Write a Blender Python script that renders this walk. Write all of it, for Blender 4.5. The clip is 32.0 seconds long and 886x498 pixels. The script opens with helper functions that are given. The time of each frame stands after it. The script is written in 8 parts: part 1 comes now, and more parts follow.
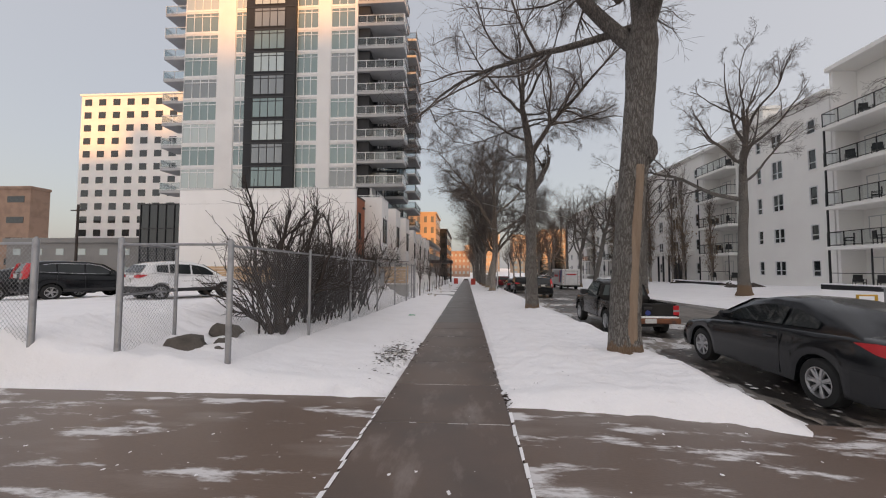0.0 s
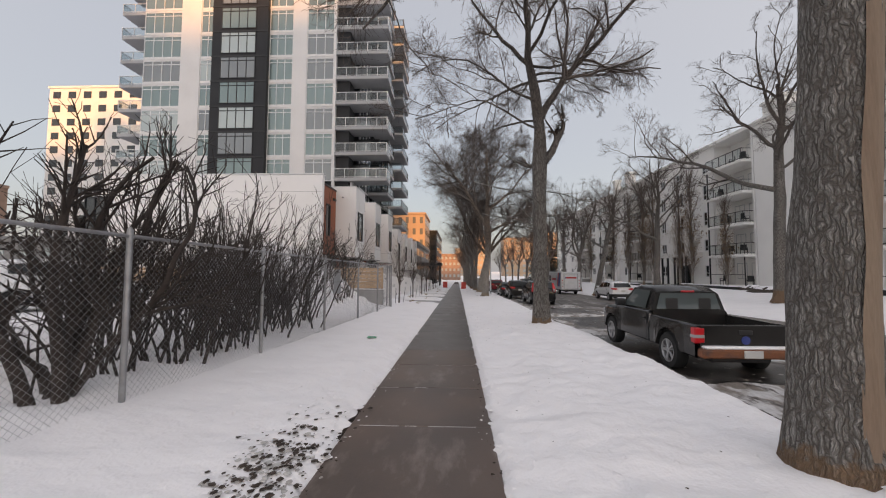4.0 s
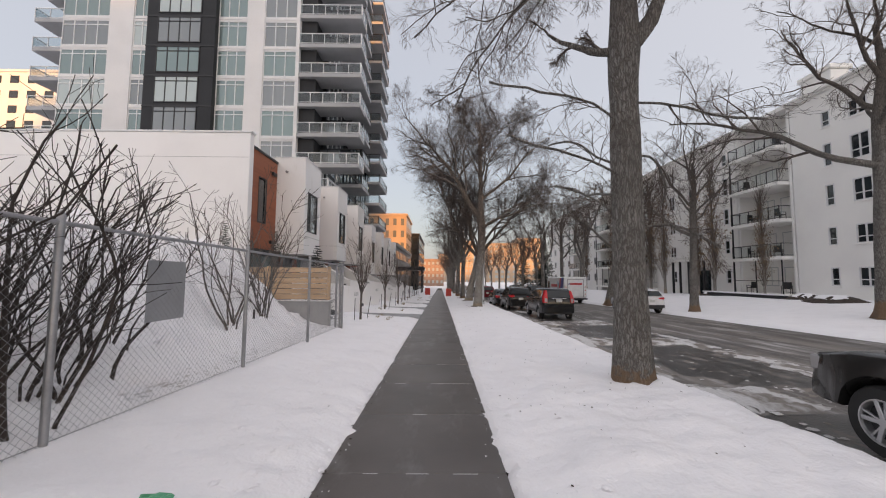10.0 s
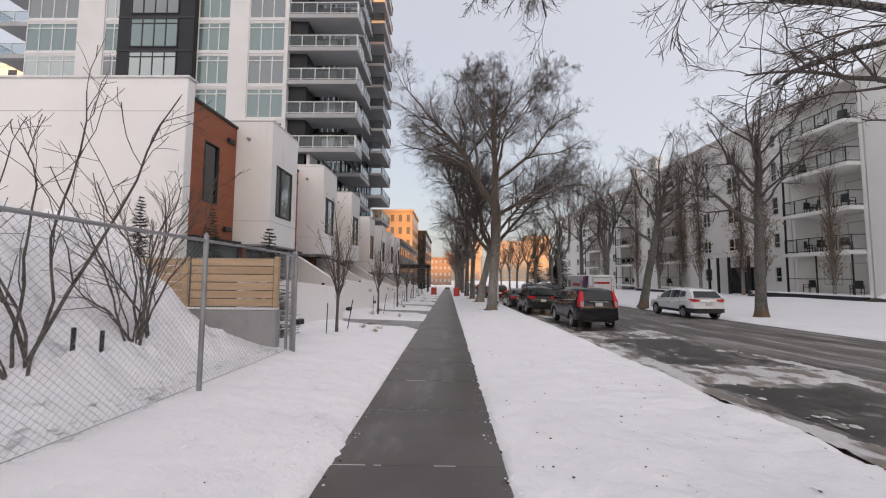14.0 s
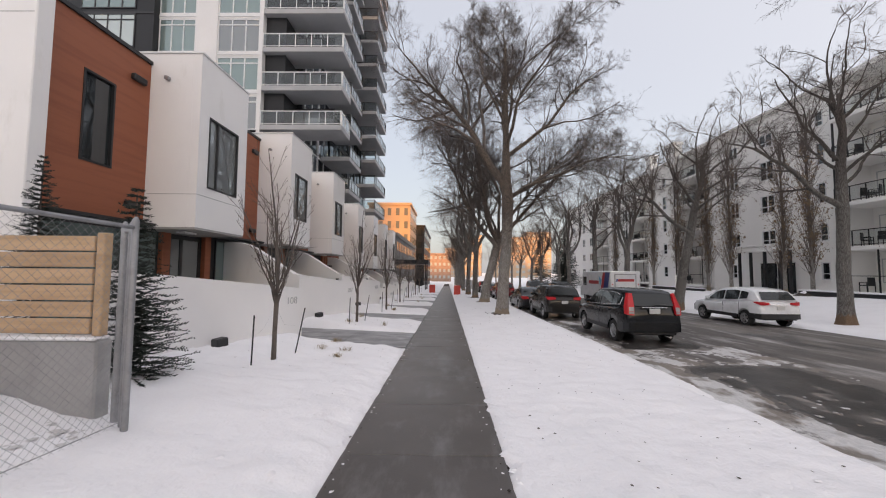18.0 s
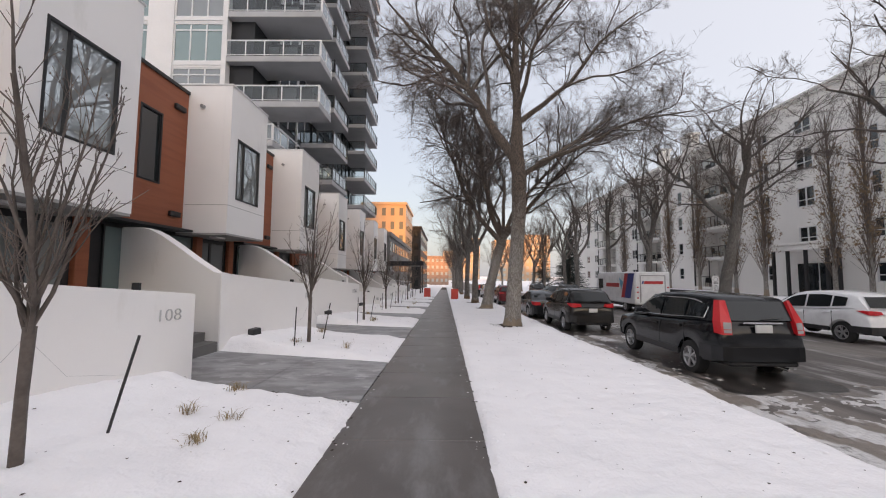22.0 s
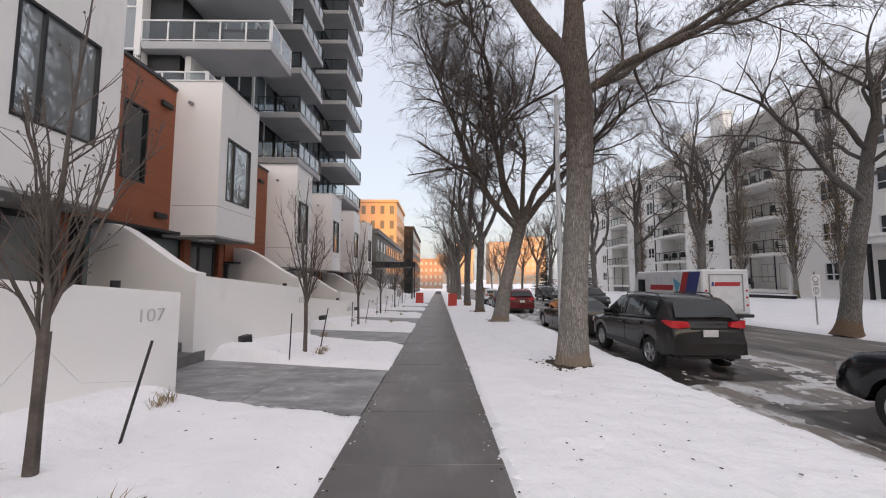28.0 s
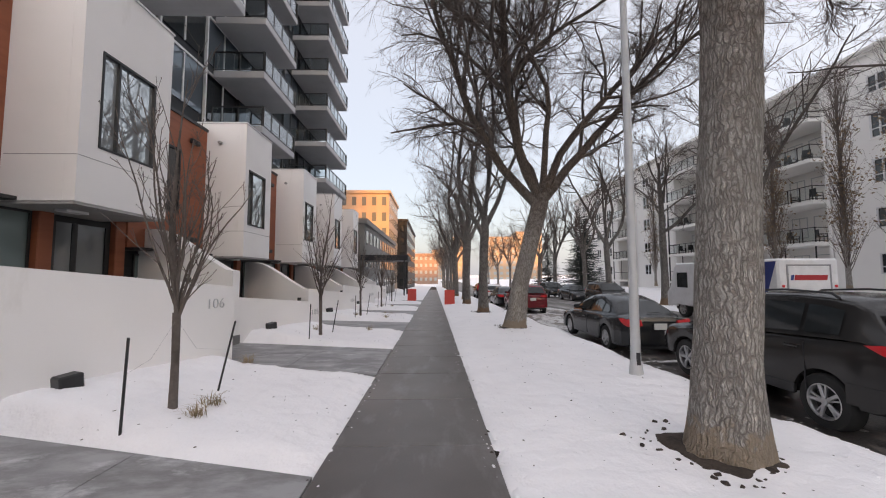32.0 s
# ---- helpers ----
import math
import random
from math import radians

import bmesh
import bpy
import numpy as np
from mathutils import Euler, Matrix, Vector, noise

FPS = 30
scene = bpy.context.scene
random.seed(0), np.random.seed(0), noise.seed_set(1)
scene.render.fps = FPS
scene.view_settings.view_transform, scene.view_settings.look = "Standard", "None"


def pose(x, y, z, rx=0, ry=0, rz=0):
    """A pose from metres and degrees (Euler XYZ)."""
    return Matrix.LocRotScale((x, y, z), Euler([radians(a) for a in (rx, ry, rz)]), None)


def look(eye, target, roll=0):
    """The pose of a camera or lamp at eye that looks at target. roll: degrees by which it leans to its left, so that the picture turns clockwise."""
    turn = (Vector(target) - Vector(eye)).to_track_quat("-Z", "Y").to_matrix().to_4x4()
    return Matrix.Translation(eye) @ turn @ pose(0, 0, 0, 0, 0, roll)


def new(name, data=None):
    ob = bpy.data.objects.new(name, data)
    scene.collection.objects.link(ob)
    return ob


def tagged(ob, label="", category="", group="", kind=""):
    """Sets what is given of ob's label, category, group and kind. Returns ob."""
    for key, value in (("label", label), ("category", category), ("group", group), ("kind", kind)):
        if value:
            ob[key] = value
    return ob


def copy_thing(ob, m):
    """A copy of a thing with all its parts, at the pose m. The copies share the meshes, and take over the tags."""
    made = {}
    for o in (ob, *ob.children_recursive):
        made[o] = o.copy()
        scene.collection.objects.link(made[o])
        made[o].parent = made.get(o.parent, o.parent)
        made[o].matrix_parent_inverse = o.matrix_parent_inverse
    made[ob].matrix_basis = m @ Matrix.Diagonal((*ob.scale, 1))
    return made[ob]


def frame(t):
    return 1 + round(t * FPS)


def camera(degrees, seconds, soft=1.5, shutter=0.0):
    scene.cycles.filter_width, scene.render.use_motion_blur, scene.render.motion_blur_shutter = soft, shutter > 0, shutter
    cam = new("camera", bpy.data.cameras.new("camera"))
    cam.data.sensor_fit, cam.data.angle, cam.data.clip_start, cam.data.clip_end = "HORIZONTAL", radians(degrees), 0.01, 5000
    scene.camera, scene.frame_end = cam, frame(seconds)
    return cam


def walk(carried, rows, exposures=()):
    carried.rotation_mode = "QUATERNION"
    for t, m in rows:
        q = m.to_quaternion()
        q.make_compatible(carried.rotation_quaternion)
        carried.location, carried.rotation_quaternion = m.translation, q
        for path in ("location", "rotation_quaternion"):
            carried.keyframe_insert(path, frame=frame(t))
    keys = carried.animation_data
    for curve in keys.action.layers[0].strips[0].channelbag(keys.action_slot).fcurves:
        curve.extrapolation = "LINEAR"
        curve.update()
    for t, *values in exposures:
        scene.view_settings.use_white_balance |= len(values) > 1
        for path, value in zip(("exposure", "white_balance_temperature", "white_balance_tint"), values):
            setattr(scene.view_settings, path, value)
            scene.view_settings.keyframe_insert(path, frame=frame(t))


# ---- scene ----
cam = camera(98.4, 32.0, soft=1.1)
PATH = [
    (0, (0.292, 0.000, 1.653), (-0.020, 4.984, 1.901), 0.15),
    (0.5, (0.324, 0.593, 1.623), (0.016, 5.577, 1.882), 0.15),
    (1, (0.341, 1.199, 1.619), (0.038, 6.182, 1.884), 0.13),
    (1.5, (0.372, 1.797, 1.619), (0.087, 6.782, 1.889), 0.12),
    (2, (0.329, 2.347, 1.603), (0.056, 7.331, 1.883), 0.18),
    (2.5, (0.362, 2.855, 1.585), (0.115, 7.840, 1.873), 0.40),
    (3, (0.379, 3.419, 1.582), (0.147, 8.406, 1.859), 0.22),
    (3.5, (0.418, 3.935, 1.572), (0.203, 8.922, 1.855), 0.21),
    (5.5, (0.401, 6.271, 1.586), (0.276, 11.259, 1.915), 0.09),
    (6, (0.431, 6.830, 1.552), (0.316, 11.817, 1.899), 0.08),
    (6.5, (0.418, 7.396, 1.520), (0.309, 12.383, 1.864), 0.04),
    (7, (0.380, 7.955, 1.473), (0.276, 12.942, 1.813), 0.09),
    (7.5, (0.301, 8.498, 1.463), (0.205, 13.486, 1.798), -0.01),
    (8, (0.241, 9.147, 1.470), (0.188, 14.137, 1.791), 0.41),
    (8.5, (0.203, 9.711, 1.469), (0.183, 14.701, 1.790), 0.44),
    (9, (0.178, 10.262, 1.456), (0.162, 15.250, 1.806), 0.57),
    (9.5, (0.193, 10.819, 1.443), (0.214, 15.806, 1.803), 0.54),
    (10, (0.202, 11.419, 1.432), (0.234, 16.405, 1.802), 0.42),
    (10.5, (0.238, 11.995, 1.416), (0.309, 16.981, 1.779), 0.48),
    (11, (0.270, 12.572, 1.397), (0.343, 17.559, 1.751), 0.46),
    (11.5, (0.304, 13.129, 1.390), (0.382, 18.116, 1.748), 0.55),
    (12, (0.323, 13.687, 1.403), (0.401, 18.674, 1.756), 0.58),
    (12.5, (0.312, 14.192, 1.412), (0.367, 19.180, 1.761), 0.44),
    (13, (0.311, 14.729, 1.395), (0.353, 19.716, 1.753), 0.37),
    (13.5, (0.290, 15.255, 1.374), (0.263, 20.242, 1.730), 0.32),
    (14, (0.269, 15.779, 1.368), (0.200, 20.766, 1.722), 0.38),
    (14.5, (0.245, 16.322, 1.377), (0.143, 21.309, 1.713), 0.42),
    (16.5, (0.239, 18.470, 1.409), (0.107, 23.460, 1.703), 0.43),
    (17, (0.221, 18.989, 1.393), (0.095, 23.978, 1.694), 0.41),
    (17.5, (0.222, 19.514, 1.371), (0.130, 24.504, 1.677), 0.51),
    (18, (0.232, 20.022, 1.361), (0.171, 25.012, 1.668), 0.44),
    (18.5, (0.253, 20.489, 1.358), (0.205, 25.479, 1.674), 0.45),
    (19, (0.295, 21.055, 1.326), (0.257, 26.045, 1.642), 0.53),
    (19.5, (0.315, 21.581, 1.296), (0.276, 26.569, 1.632), 0.49),
    (20, (0.370, 22.162, 1.266), (0.331, 27.151, 1.598), 0.44),
    (20.5, (0.393, 22.684, 1.255), (0.347, 27.673, 1.587), 0.35),
    (21, (0.415, 23.212, 1.230), (0.371, 28.200, 1.562), 0.49),
    (21.5, (0.403, 23.744, 1.224), (0.360, 28.733, 1.558), 0.41),
    (22, (0.366, 24.247, 1.219), (0.334, 29.235, 1.571), 0.39),
    (22.5, (0.321, 24.784, 1.213), (0.300, 29.770, 1.578), 0.33),
    (23, (0.254, 25.296, 1.222), (0.226, 30.282, 1.598), 0.28),
    (23.5, (0.241, 25.803, 1.209), (0.230, 30.788, 1.599), 0.25),
    (24, (0.229, 26.304, 1.205), (0.222, 31.288, 1.607), 0.15),
    (24.5, (0.263, 26.814, 1.162), (0.275, 31.797, 1.570), 0.21),
    (25, (0.251, 27.426, 1.131), (0.271, 32.410, 1.537), -0.01),
    (25.5, (0.253, 27.981, 1.104), (0.297, 32.964, 1.515), -0.09),
    (27.5, (0.210, 30.157, 1.122), (0.267, 35.141, 1.518), -0.06),
    (28, (0.184, 30.709, 1.094), (0.238, 35.693, 1.493), 0.03),
    (28.5, (0.151, 31.209, 1.092), (0.201, 36.194, 1.484), -0.10),
    (29, (0.147, 31.737, 1.080), (0.193, 36.722, 1.467), -0.14),
    (29.5, (0.184, 32.287, 1.070), (0.236, 37.271, 1.459), -0.15),
    (30, (0.217, 32.808, 1.068), (0.279, 37.793, 1.455), -0.20),
    (30.5, (0.256, 33.331, 1.051), (0.340, 38.315, 1.436), -0.13),
    (31, (0.237, 33.875, 1.046), (0.328, 38.861, 1.413), -0.22),
    (31.5, (0.235, 34.372, 1.034), (0.336, 39.359, 1.381), -0.20),
    (32, (0.215, 34.942, 1.014), (0.331, 39.929, 1.354), -0.13),
]
walk(cam, [(t, look(eye, target, roll)) for t, eye, target, roll in PATH], [(0, 1.78, 7000, 15), (9, 1.96, 6900, 16), (20, 2.22, 6850, 16), (32, 2.42, 6800, 16)])

# ---- ground plan -------------------------------------------------------
SLOPE = 0.0172


def gz(y):
    """Height of the street's gently falling surface."""
    return -SLOPE * max(-60.0, min(y, 160.0))


# ---- light -------------------------------------------------------------
SUN_ELEV, SUN_AZ = radians(9.0), radians(162.0)   # azimuth clockwise from +y
world = bpy.data.worlds.new("world")
scene.world = world
world.use_nodes = True
wn = world.node_tree
sky = wn.nodes.new("ShaderNodeTexSky")
sky.sky_type = "NISHITA"
sky.sun_disc = False
sky.sun_elevation, sky.sun_rotation = SUN_ELEV, SUN_AZ
sky.air_density, sky.dust_density, sky.ozone_density = 1.0, 3.6, 1.5
sun_dir = Vector((math.sin(SUN_AZ) * math.cos(SUN_ELEV), math.cos(SUN_AZ) * math.cos(SUN_ELEV), math.sin(SUN_ELEV)))
veil = wn.nodes.new("ShaderNodeMix")   # thin high cloud over the whole sky, brighter towards the sun
veil.data_type = "RGBA"
veil.inputs[0].default_value = 0.85
where, towards, glow, cloud = wn.nodes.new("ShaderNodeTexCoord"), wn.nodes.new("ShaderNodeVectorMath"), wn.nodes.new("ShaderNodeMapRange"), wn.nodes.new("ShaderNodeVectorMath")
towards.operation, cloud.operation = "DOT_PRODUCT", "SCALE"
towards.inputs[1].default_value = sun_dir
glow.inputs[1].default_value, glow.inputs[2].default_value, glow.inputs[3].default_value, glow.inputs[4].default_value = -1.0, 1.0, 0.72, 1.62
cloud.inputs[0].default_value = (1.09, 1.13, 1.19)
wn.links.new(where.outputs["Generated"], towards.inputs[0])
wn.links.new(towards.outputs["Value"], glow.inputs[0])
wn.links.new(glow.outputs[0], cloud.inputs["Scale"])
wn.links.new(cloud.outputs[0], veil.inputs[7])
wn.links.new(sky.outputs[0], veil.inputs[6])
wn.links.new(veil.outputs[2], wn.nodes["Background"].inputs[0])
wn.nodes["Background"].inputs[1].default_value = 0.15
sun_data = bpy.data.lights.new("sun", "SUN")
sun_data.energy, sun_data.angle, sun_data.color = 1.5, radians(0.6), (1.0, 0.44, 0.10)
sun = new("sun", sun_data)
sun.matrix_world = look(sun_dir * 50, (0, 0, 0))


# ---- materials ---------------------------------------------------------
def mat(name, base, rough=0.7, metal=0.0, vary=0.12, scale=3.0, fine=40.0, bump=0.15, dist=0.01, other=None, mixat=(0.45, 0.7), random_hue=0.0, stretch=None, coat=0.0, spec=None, bump2=None):
    """Procedural surface: two scales of tone variation, a second colour in patches, fine relief."""
    m = bpy.data.materials.new(name)
    m.use_nodes = True
    nt = m.node_tree
    n, l = nt.nodes, nt.links
    b = n["Principled BSDF"]
    b.inputs["Roughness"].default_value, b.inputs["Metallic"].default_value = rough, metal
    b.inputs["Coat Weight"].default_value = coat
    if spec is not None:
        b.inputs["Specular IOR Level"].default_value = spec
    tc = n.new("ShaderNodeTexCoord")
    mp = n.new("ShaderNodeMapping")
    if stretch:
        mp.inputs["Scale"].default_value = stretch
    geo = n.new("ShaderNodeNewGeometry")
    l.new(geo.outputs["Position"], mp.inputs[0])
    if stretch == "object":
        mp.inputs["Scale"].default_value = (1, 1, 1)
    big, small = n.new("ShaderNodeTexNoise"), n.new("ShaderNodeTexNoise")
    big.inputs["Scale"].default_value, small.inputs["Scale"].default_value = scale, fine
    big.inputs["Detail"].default_value, small.inputs["Detail"].default_value = 4, 3
    l.new(mp.outputs[0], big.inputs[0])
    l.new(mp.outputs[0], small.inputs[0])
    mixc = n.new("ShaderNodeMix")
    mixc.data_type = "RGBA"
    mixc.inputs[6].default_value = (*base, 1)
    mixc.inputs[7].default_value = (*(other or [c * (1 - 2 * vary) for c in base]), 1)
    ramp = n.new("ShaderNodeMapRange")
    ramp.inputs[1].default_value, ramp.inputs[2].default_value = mixat
    l.new(big.outputs[0], ramp.inputs[0])
    l.new(ramp.outputs[0], mixc.inputs[0])
    val = n.new("ShaderNodeHueSaturation")
    l.new(mixc.outputs[2], val.inputs["Color"])
    add = n.new("ShaderNodeMath")
    add.operation = "MULTIPLY_ADD"
    add.inputs[1].default_value, add.inputs[2].default_value = 2 * vary, 1 - vary
    l.new(small.outputs[0], add.inputs[0])
    last = add
    if random_hue:
        info = n.new("ShaderNodeObjectInfo")
        a2 = n.new("ShaderNodeMath")
        a2.operation = "MULTIPLY_ADD"
        a2.inputs[1].default_value = random_hue
        l.new(info.outputs["Random"], a2.inputs[0])
        l.new(add.outputs[0], a2.inputs[2])
        last = a2
    l.new(last.outputs[0], val.inputs["Value"])
    l.new(val.outputs[0], b.inputs["Base Color"])
    if bump:
        bp = n.new("ShaderNodeBump")
        bp.inputs["Strength"].default_value, bp.inputs["Distance"].default_value = bump, dist
        l.new(small.outputs[0], bp.inputs["Height"])
        l.new(bp.outputs[0], b.inputs["Normal"])
        if bump2:
            mid, bq = n.new("ShaderNodeTexNoise"), n.new("ShaderNodeBump")
            mid.inputs["Scale"].default_value, mid.inputs["Detail"].default_value = bump2[0], 3
            bq.inputs["Strength"].default_value, bq.inputs["Distance"].default_value = bump2[1], bump2[2]
            l.new(mp.outputs[0], mid.inputs[0])
            l.new(mid.outputs[0], bq.inputs["Height"])
            l.new(bq.outputs[0], bp.inputs["Normal"])
    return m


def patches(m, colour, scale, lo, hi, stretch=(1, 1, 1), detail=6, rough=None):
    """Lays broken patches of a further colour over a surface."""
    n, l = m.node_tree.nodes, m.node_tree.links
    b = n["Principled BSDF"]
    geo, mp, tx, rg, mx = n.new("ShaderNodeNewGeometry"), n.new("ShaderNodeMapping"), n.new("ShaderNodeTexNoise"), n.new("ShaderNodeMapRange"), n.new("ShaderNodeMix")
    mp.inputs["Scale"].default_value = stretch
    mp.inputs["Location"].default_value = (scale * 3.7, scale * 1.3, 0)
    tx.inputs["Scale"].default_value, tx.inputs["Detail"].default_value, tx.inputs["Roughness"].default_value = scale, detail, 0.65
    rg.inputs[1].default_value, rg.inputs[2].default_value = lo, hi
    mx.data_type = "RGBA"
    mx.inputs[7].default_value = (*colour, 1)
    l.new(geo.outputs["Position"], mp.inputs[0])
    l.new(mp.outputs[0], tx.inputs[0])
    l.new(tx.outputs[0], rg.inputs[0])
    l.new(rg.outputs[0], mx.inputs[0])
    l.new(b.inputs["Base Color"].links[0].from_socket, mx.inputs[6])
    l.new(mx.outputs[2], b.inputs["Base Color"])
    if rough is not None:
        rr = n.new("ShaderNodeMapRange")
        rr.inputs[3].default_value, rr.inputs[4].default_value = b.inputs["Roughness"].default_value, rough
        l.new(rg.outputs[0], rr.inputs[0])
        l.new(rr.outputs[0], b.inputs["Roughness"])
    return m


def bark_mat(name, base, dark, sx=22.0, sz=4.5, bump=1.0, dist=0.035, foot=None, crown=None):
    """Long furrowed plates of bark; foot: colour of the rubbed bark near the ground."""
    m = mat(name, base, rough=0.95, vary=0.22, scale=1.6, fine=60, bump=0, other=[c * 0.72 for c in base], mixat=(0.35, 0.7))
    nt = m.node_tree
    n, l = nt.nodes, nt.links
    b = n["Principled BSDF"]
    geo, mp, warp, mixv = n.new("ShaderNodeNewGeometry"), n.new("ShaderNodeMapping"), n.new("ShaderNodeTexNoise"), n.new("ShaderNodeMix")
    warp.inputs["Scale"].default_value, warp.inputs["Detail"].default_value = 9.0, 3
    mixv.data_type, mixv.blend_type, mixv.clamp_factor = "RGBA", "ADD", False
    mixv.inputs[0].default_value = 0.085
    l.new(geo.outputs["Position"], warp.inputs[0])
    l.new(geo.outputs["Position"], mixv.inputs[6])
    l.new(warp.outputs["Color"], mixv.inputs[7])
    mp.inputs["Scale"].default_value = (sx, sx, sz)
    l.new(mixv.outputs[2], mp.inputs[0])
    heights = []
    for k, (scale, hi) in enumerate(((1.0, 0.2), (2.6, 0.2))):
        vo, rg = n.new("ShaderNodeTexVoronoi"), n.new("ShaderNodeMapRange")
        vo.feature = "DISTANCE_TO_EDGE"
        vo.inputs["Scale"].default_value = scale
        rg.inputs[1].default_value, rg.inputs[2].default_value = 0.0, hi
        l.new(mp.outputs[0], vo.inputs["Vector"])
        l.new(vo.outputs["Distance"], rg.inputs[0])
        heights.append(rg)
    both = n.new("ShaderNodeMath")
    half = n.new("ShaderNodeMapRange")
    half.inputs[3].default_value = 0.55
    l.new(heights[1].outputs[0], half.inputs[0])
    both.operation = "MULTIPLY"
    l.new(heights[0].outputs[0], both.inputs[0])
    l.new(half.outputs[0], both.inputs[1])
    mx = n.new("ShaderNodeMix")
    mx.data_type = "RGBA"
    mx.inputs[6].default_value = (*dark, 1)
    hs = [x for x in n if x.type == "HUE_SAT"][0]
    l.new(hs.outputs[0], mx.inputs[7])
    l.new(both.outputs[0], mx.inputs[0])
    last = mx
    if foot:
        tc, sep, rf, mf = n.new("ShaderNodeTexCoord"), n.new("ShaderNodeSeparateXYZ"), n.new("ShaderNodeMapRange"), n.new("ShaderNodeMix")
        ad = n.new("ShaderNodeMath")
        ad.operation = "MULTIPLY_ADD"
        ad.inputs[1].default_value = 0.55
        l.new(tc.outputs["Object"], sep.inputs[0])
        l.new(warp.outputs[0], ad.inputs[0])
        l.new(sep.outputs[2], ad.inputs[2])
        rf.inputs[1].default_value, rf.inputs[2].default_value, rf.inputs[3].default_value, rf.inputs[4].default_value = 0.52, 0.62, 0.8, 0.0
        l.new(ad.outputs[0], rf.inputs[0])
        mf.data_type = "RGBA"
        mf.inputs[7].default_value = (*foot, 1)
        l.new(rf.outputs[0], mf.inputs[0])
        l.new(mx.outputs[2], mf.inputs[6])
        last = mf
    if crown:   # younger, browner bark high on the trunk and on the limbs
        tc, sep, rf, mf, tint = n.new("ShaderNodeTexCoord"), n.new("ShaderNodeSeparateXYZ"), n.new("ShaderNodeMapRange"), n.new("ShaderNodeMix"), n.new("ShaderNodeMix")
        ad = n.new("ShaderNodeMath")
        ad.operation = "MULTIPLY_ADD"
        ad.inputs[1].default_value = 3.0
        l.new(tc.outputs["Object"], sep.inputs[0])
        l.new(warp.outputs[0], ad.inputs[0])
        l.new(sep.outputs[2], ad.inputs[2])
        rf.inputs[1].default_value, rf.inputs[2].default_value = crown[3], crown[3] + 2.2
        l.new(ad.outputs[0], rf.inputs[0])
        tint.data_type = "RGBA"
        tint.inputs[6].default_value, tint.inputs[7].default_value = (*[c * 0.35 for c in crown[:3]], 1), (*crown[:3], 1)
        l.new(both.outputs[0], tint.inputs[0])
        mf.data_type = "RGBA"
        l.new(rf.outputs[0], mf.inputs[0])
        l.new(last.outputs[2], mf.inputs[6])
        l.new(tint.outputs[2], mf.inputs[7])
        last = mf
    l.new(last.outputs[2], b.inputs["Base Color"])
    bp = n.new("ShaderNodeBump")
    bp.inputs["Strength"].default_value, bp.inputs["Distance"].default_value = bump, dist
    l.new(both.outputs[0], bp.inputs["Height"])
    l.new(bp.outputs[0], b.inputs["Normal"])
    return m


def glass_mat(name, tint, rough=0.03, metal=0.0):
    """Dark window glass: glossy coat over a deep tint."""
    m = bpy.data.materials.new(name)
    m.use_nodes = True
    b = m.node_tree.nodes["Principled BSDF"]
    b.inputs["Base Color"].default_value = (*tint, 1)
    b.inputs["Roughness"].default_value = rough
    b.inputs["Metallic"].default_value = metal
    b.inputs["Specular IOR Level"].default_value = 0.6
    b.inputs["Coat Weight"].default_value = 0.25
    b.inputs["Coat Roughness"].default_value = 0.02
    return m


def clear_mat(name, tint):
    """Clear sheet glass: see-through, glossier at a slant."""
    m = bpy.data.materials.new(name)
    m.use_nodes = True
    nt = m.node_tree
    n, l = nt.nodes, nt.links
    tr, gl, mx, lw, rg = n.new("ShaderNodeBsdfTransparent"), n.new("ShaderNodeBsdfGlossy"), n.new("ShaderNodeMixShader"), n.new("ShaderNodeLayerWeight"), n.new("ShaderNodeMapRange")
    tr.inputs[0].default_value = (*tint, 1)
    gl.inputs["Roughness"].default_value = 0.02
    rg.interpolation_type = "SMOOTHSTEP"
    rg.inputs[1].default_value, rg.inputs[2].default_value, rg.inputs[3].default_value, rg.inputs[4].default_value = 0.35, 1.0, 0.05, 0.6
    l.new(lw.outputs["Facing"], rg.inputs[0])
    l.new(rg.outputs[0], mx.inputs[0])
    l.new(tr.outputs[0], mx.inputs[1])
    l.new(gl.outputs[0], mx.inputs[2])
    l.new(mx.outputs[0], n["Material Output"].inputs[0])
    return m


SNOW = mat("snow", (0.90, 0.885, 0.90), rough=0.75, vary=0.03, scale=1.3, fine=38, bump=0.3, dist=0.02, other=(0.86, 0.845, 0.86), bump2=(4.2, 0.55, 0.07))
SNOW_DIRTY = mat("dirty_snow", (0.52, 0.51, 0.50), rough=0.85, vary=0.12, scale=5, fine=60, bump=0.6, dist=0.03, other=(0.32, 0.29, 0.27))
SNOW_DIRTY2 = mat("trodden_snow", (0.74, 0.73, 0.74), rough=0.8, vary=0.08, scale=2.5, fine=30, bump=0.6, dist=0.03, other=(0.50, 0.47, 0.45), mixat=(0.4, 0.75))
SLUSH = mat("brown_churned_slush", (0.60, 0.585, 0.58), rough=0.6, vary=0.2, scale=2.0, fine=16, bump=0.9, dist=0.05, other=(0.22, 0.19, 0.165), mixat=(0.49, 0.58), stretch=(1.2, 0.6, 1))
patches(SLUSH, (0.09, 0.075, 0.066), 2.4, 0.56, 0.63, (1.2, 0.6, 1), detail=8, rough=0.35)
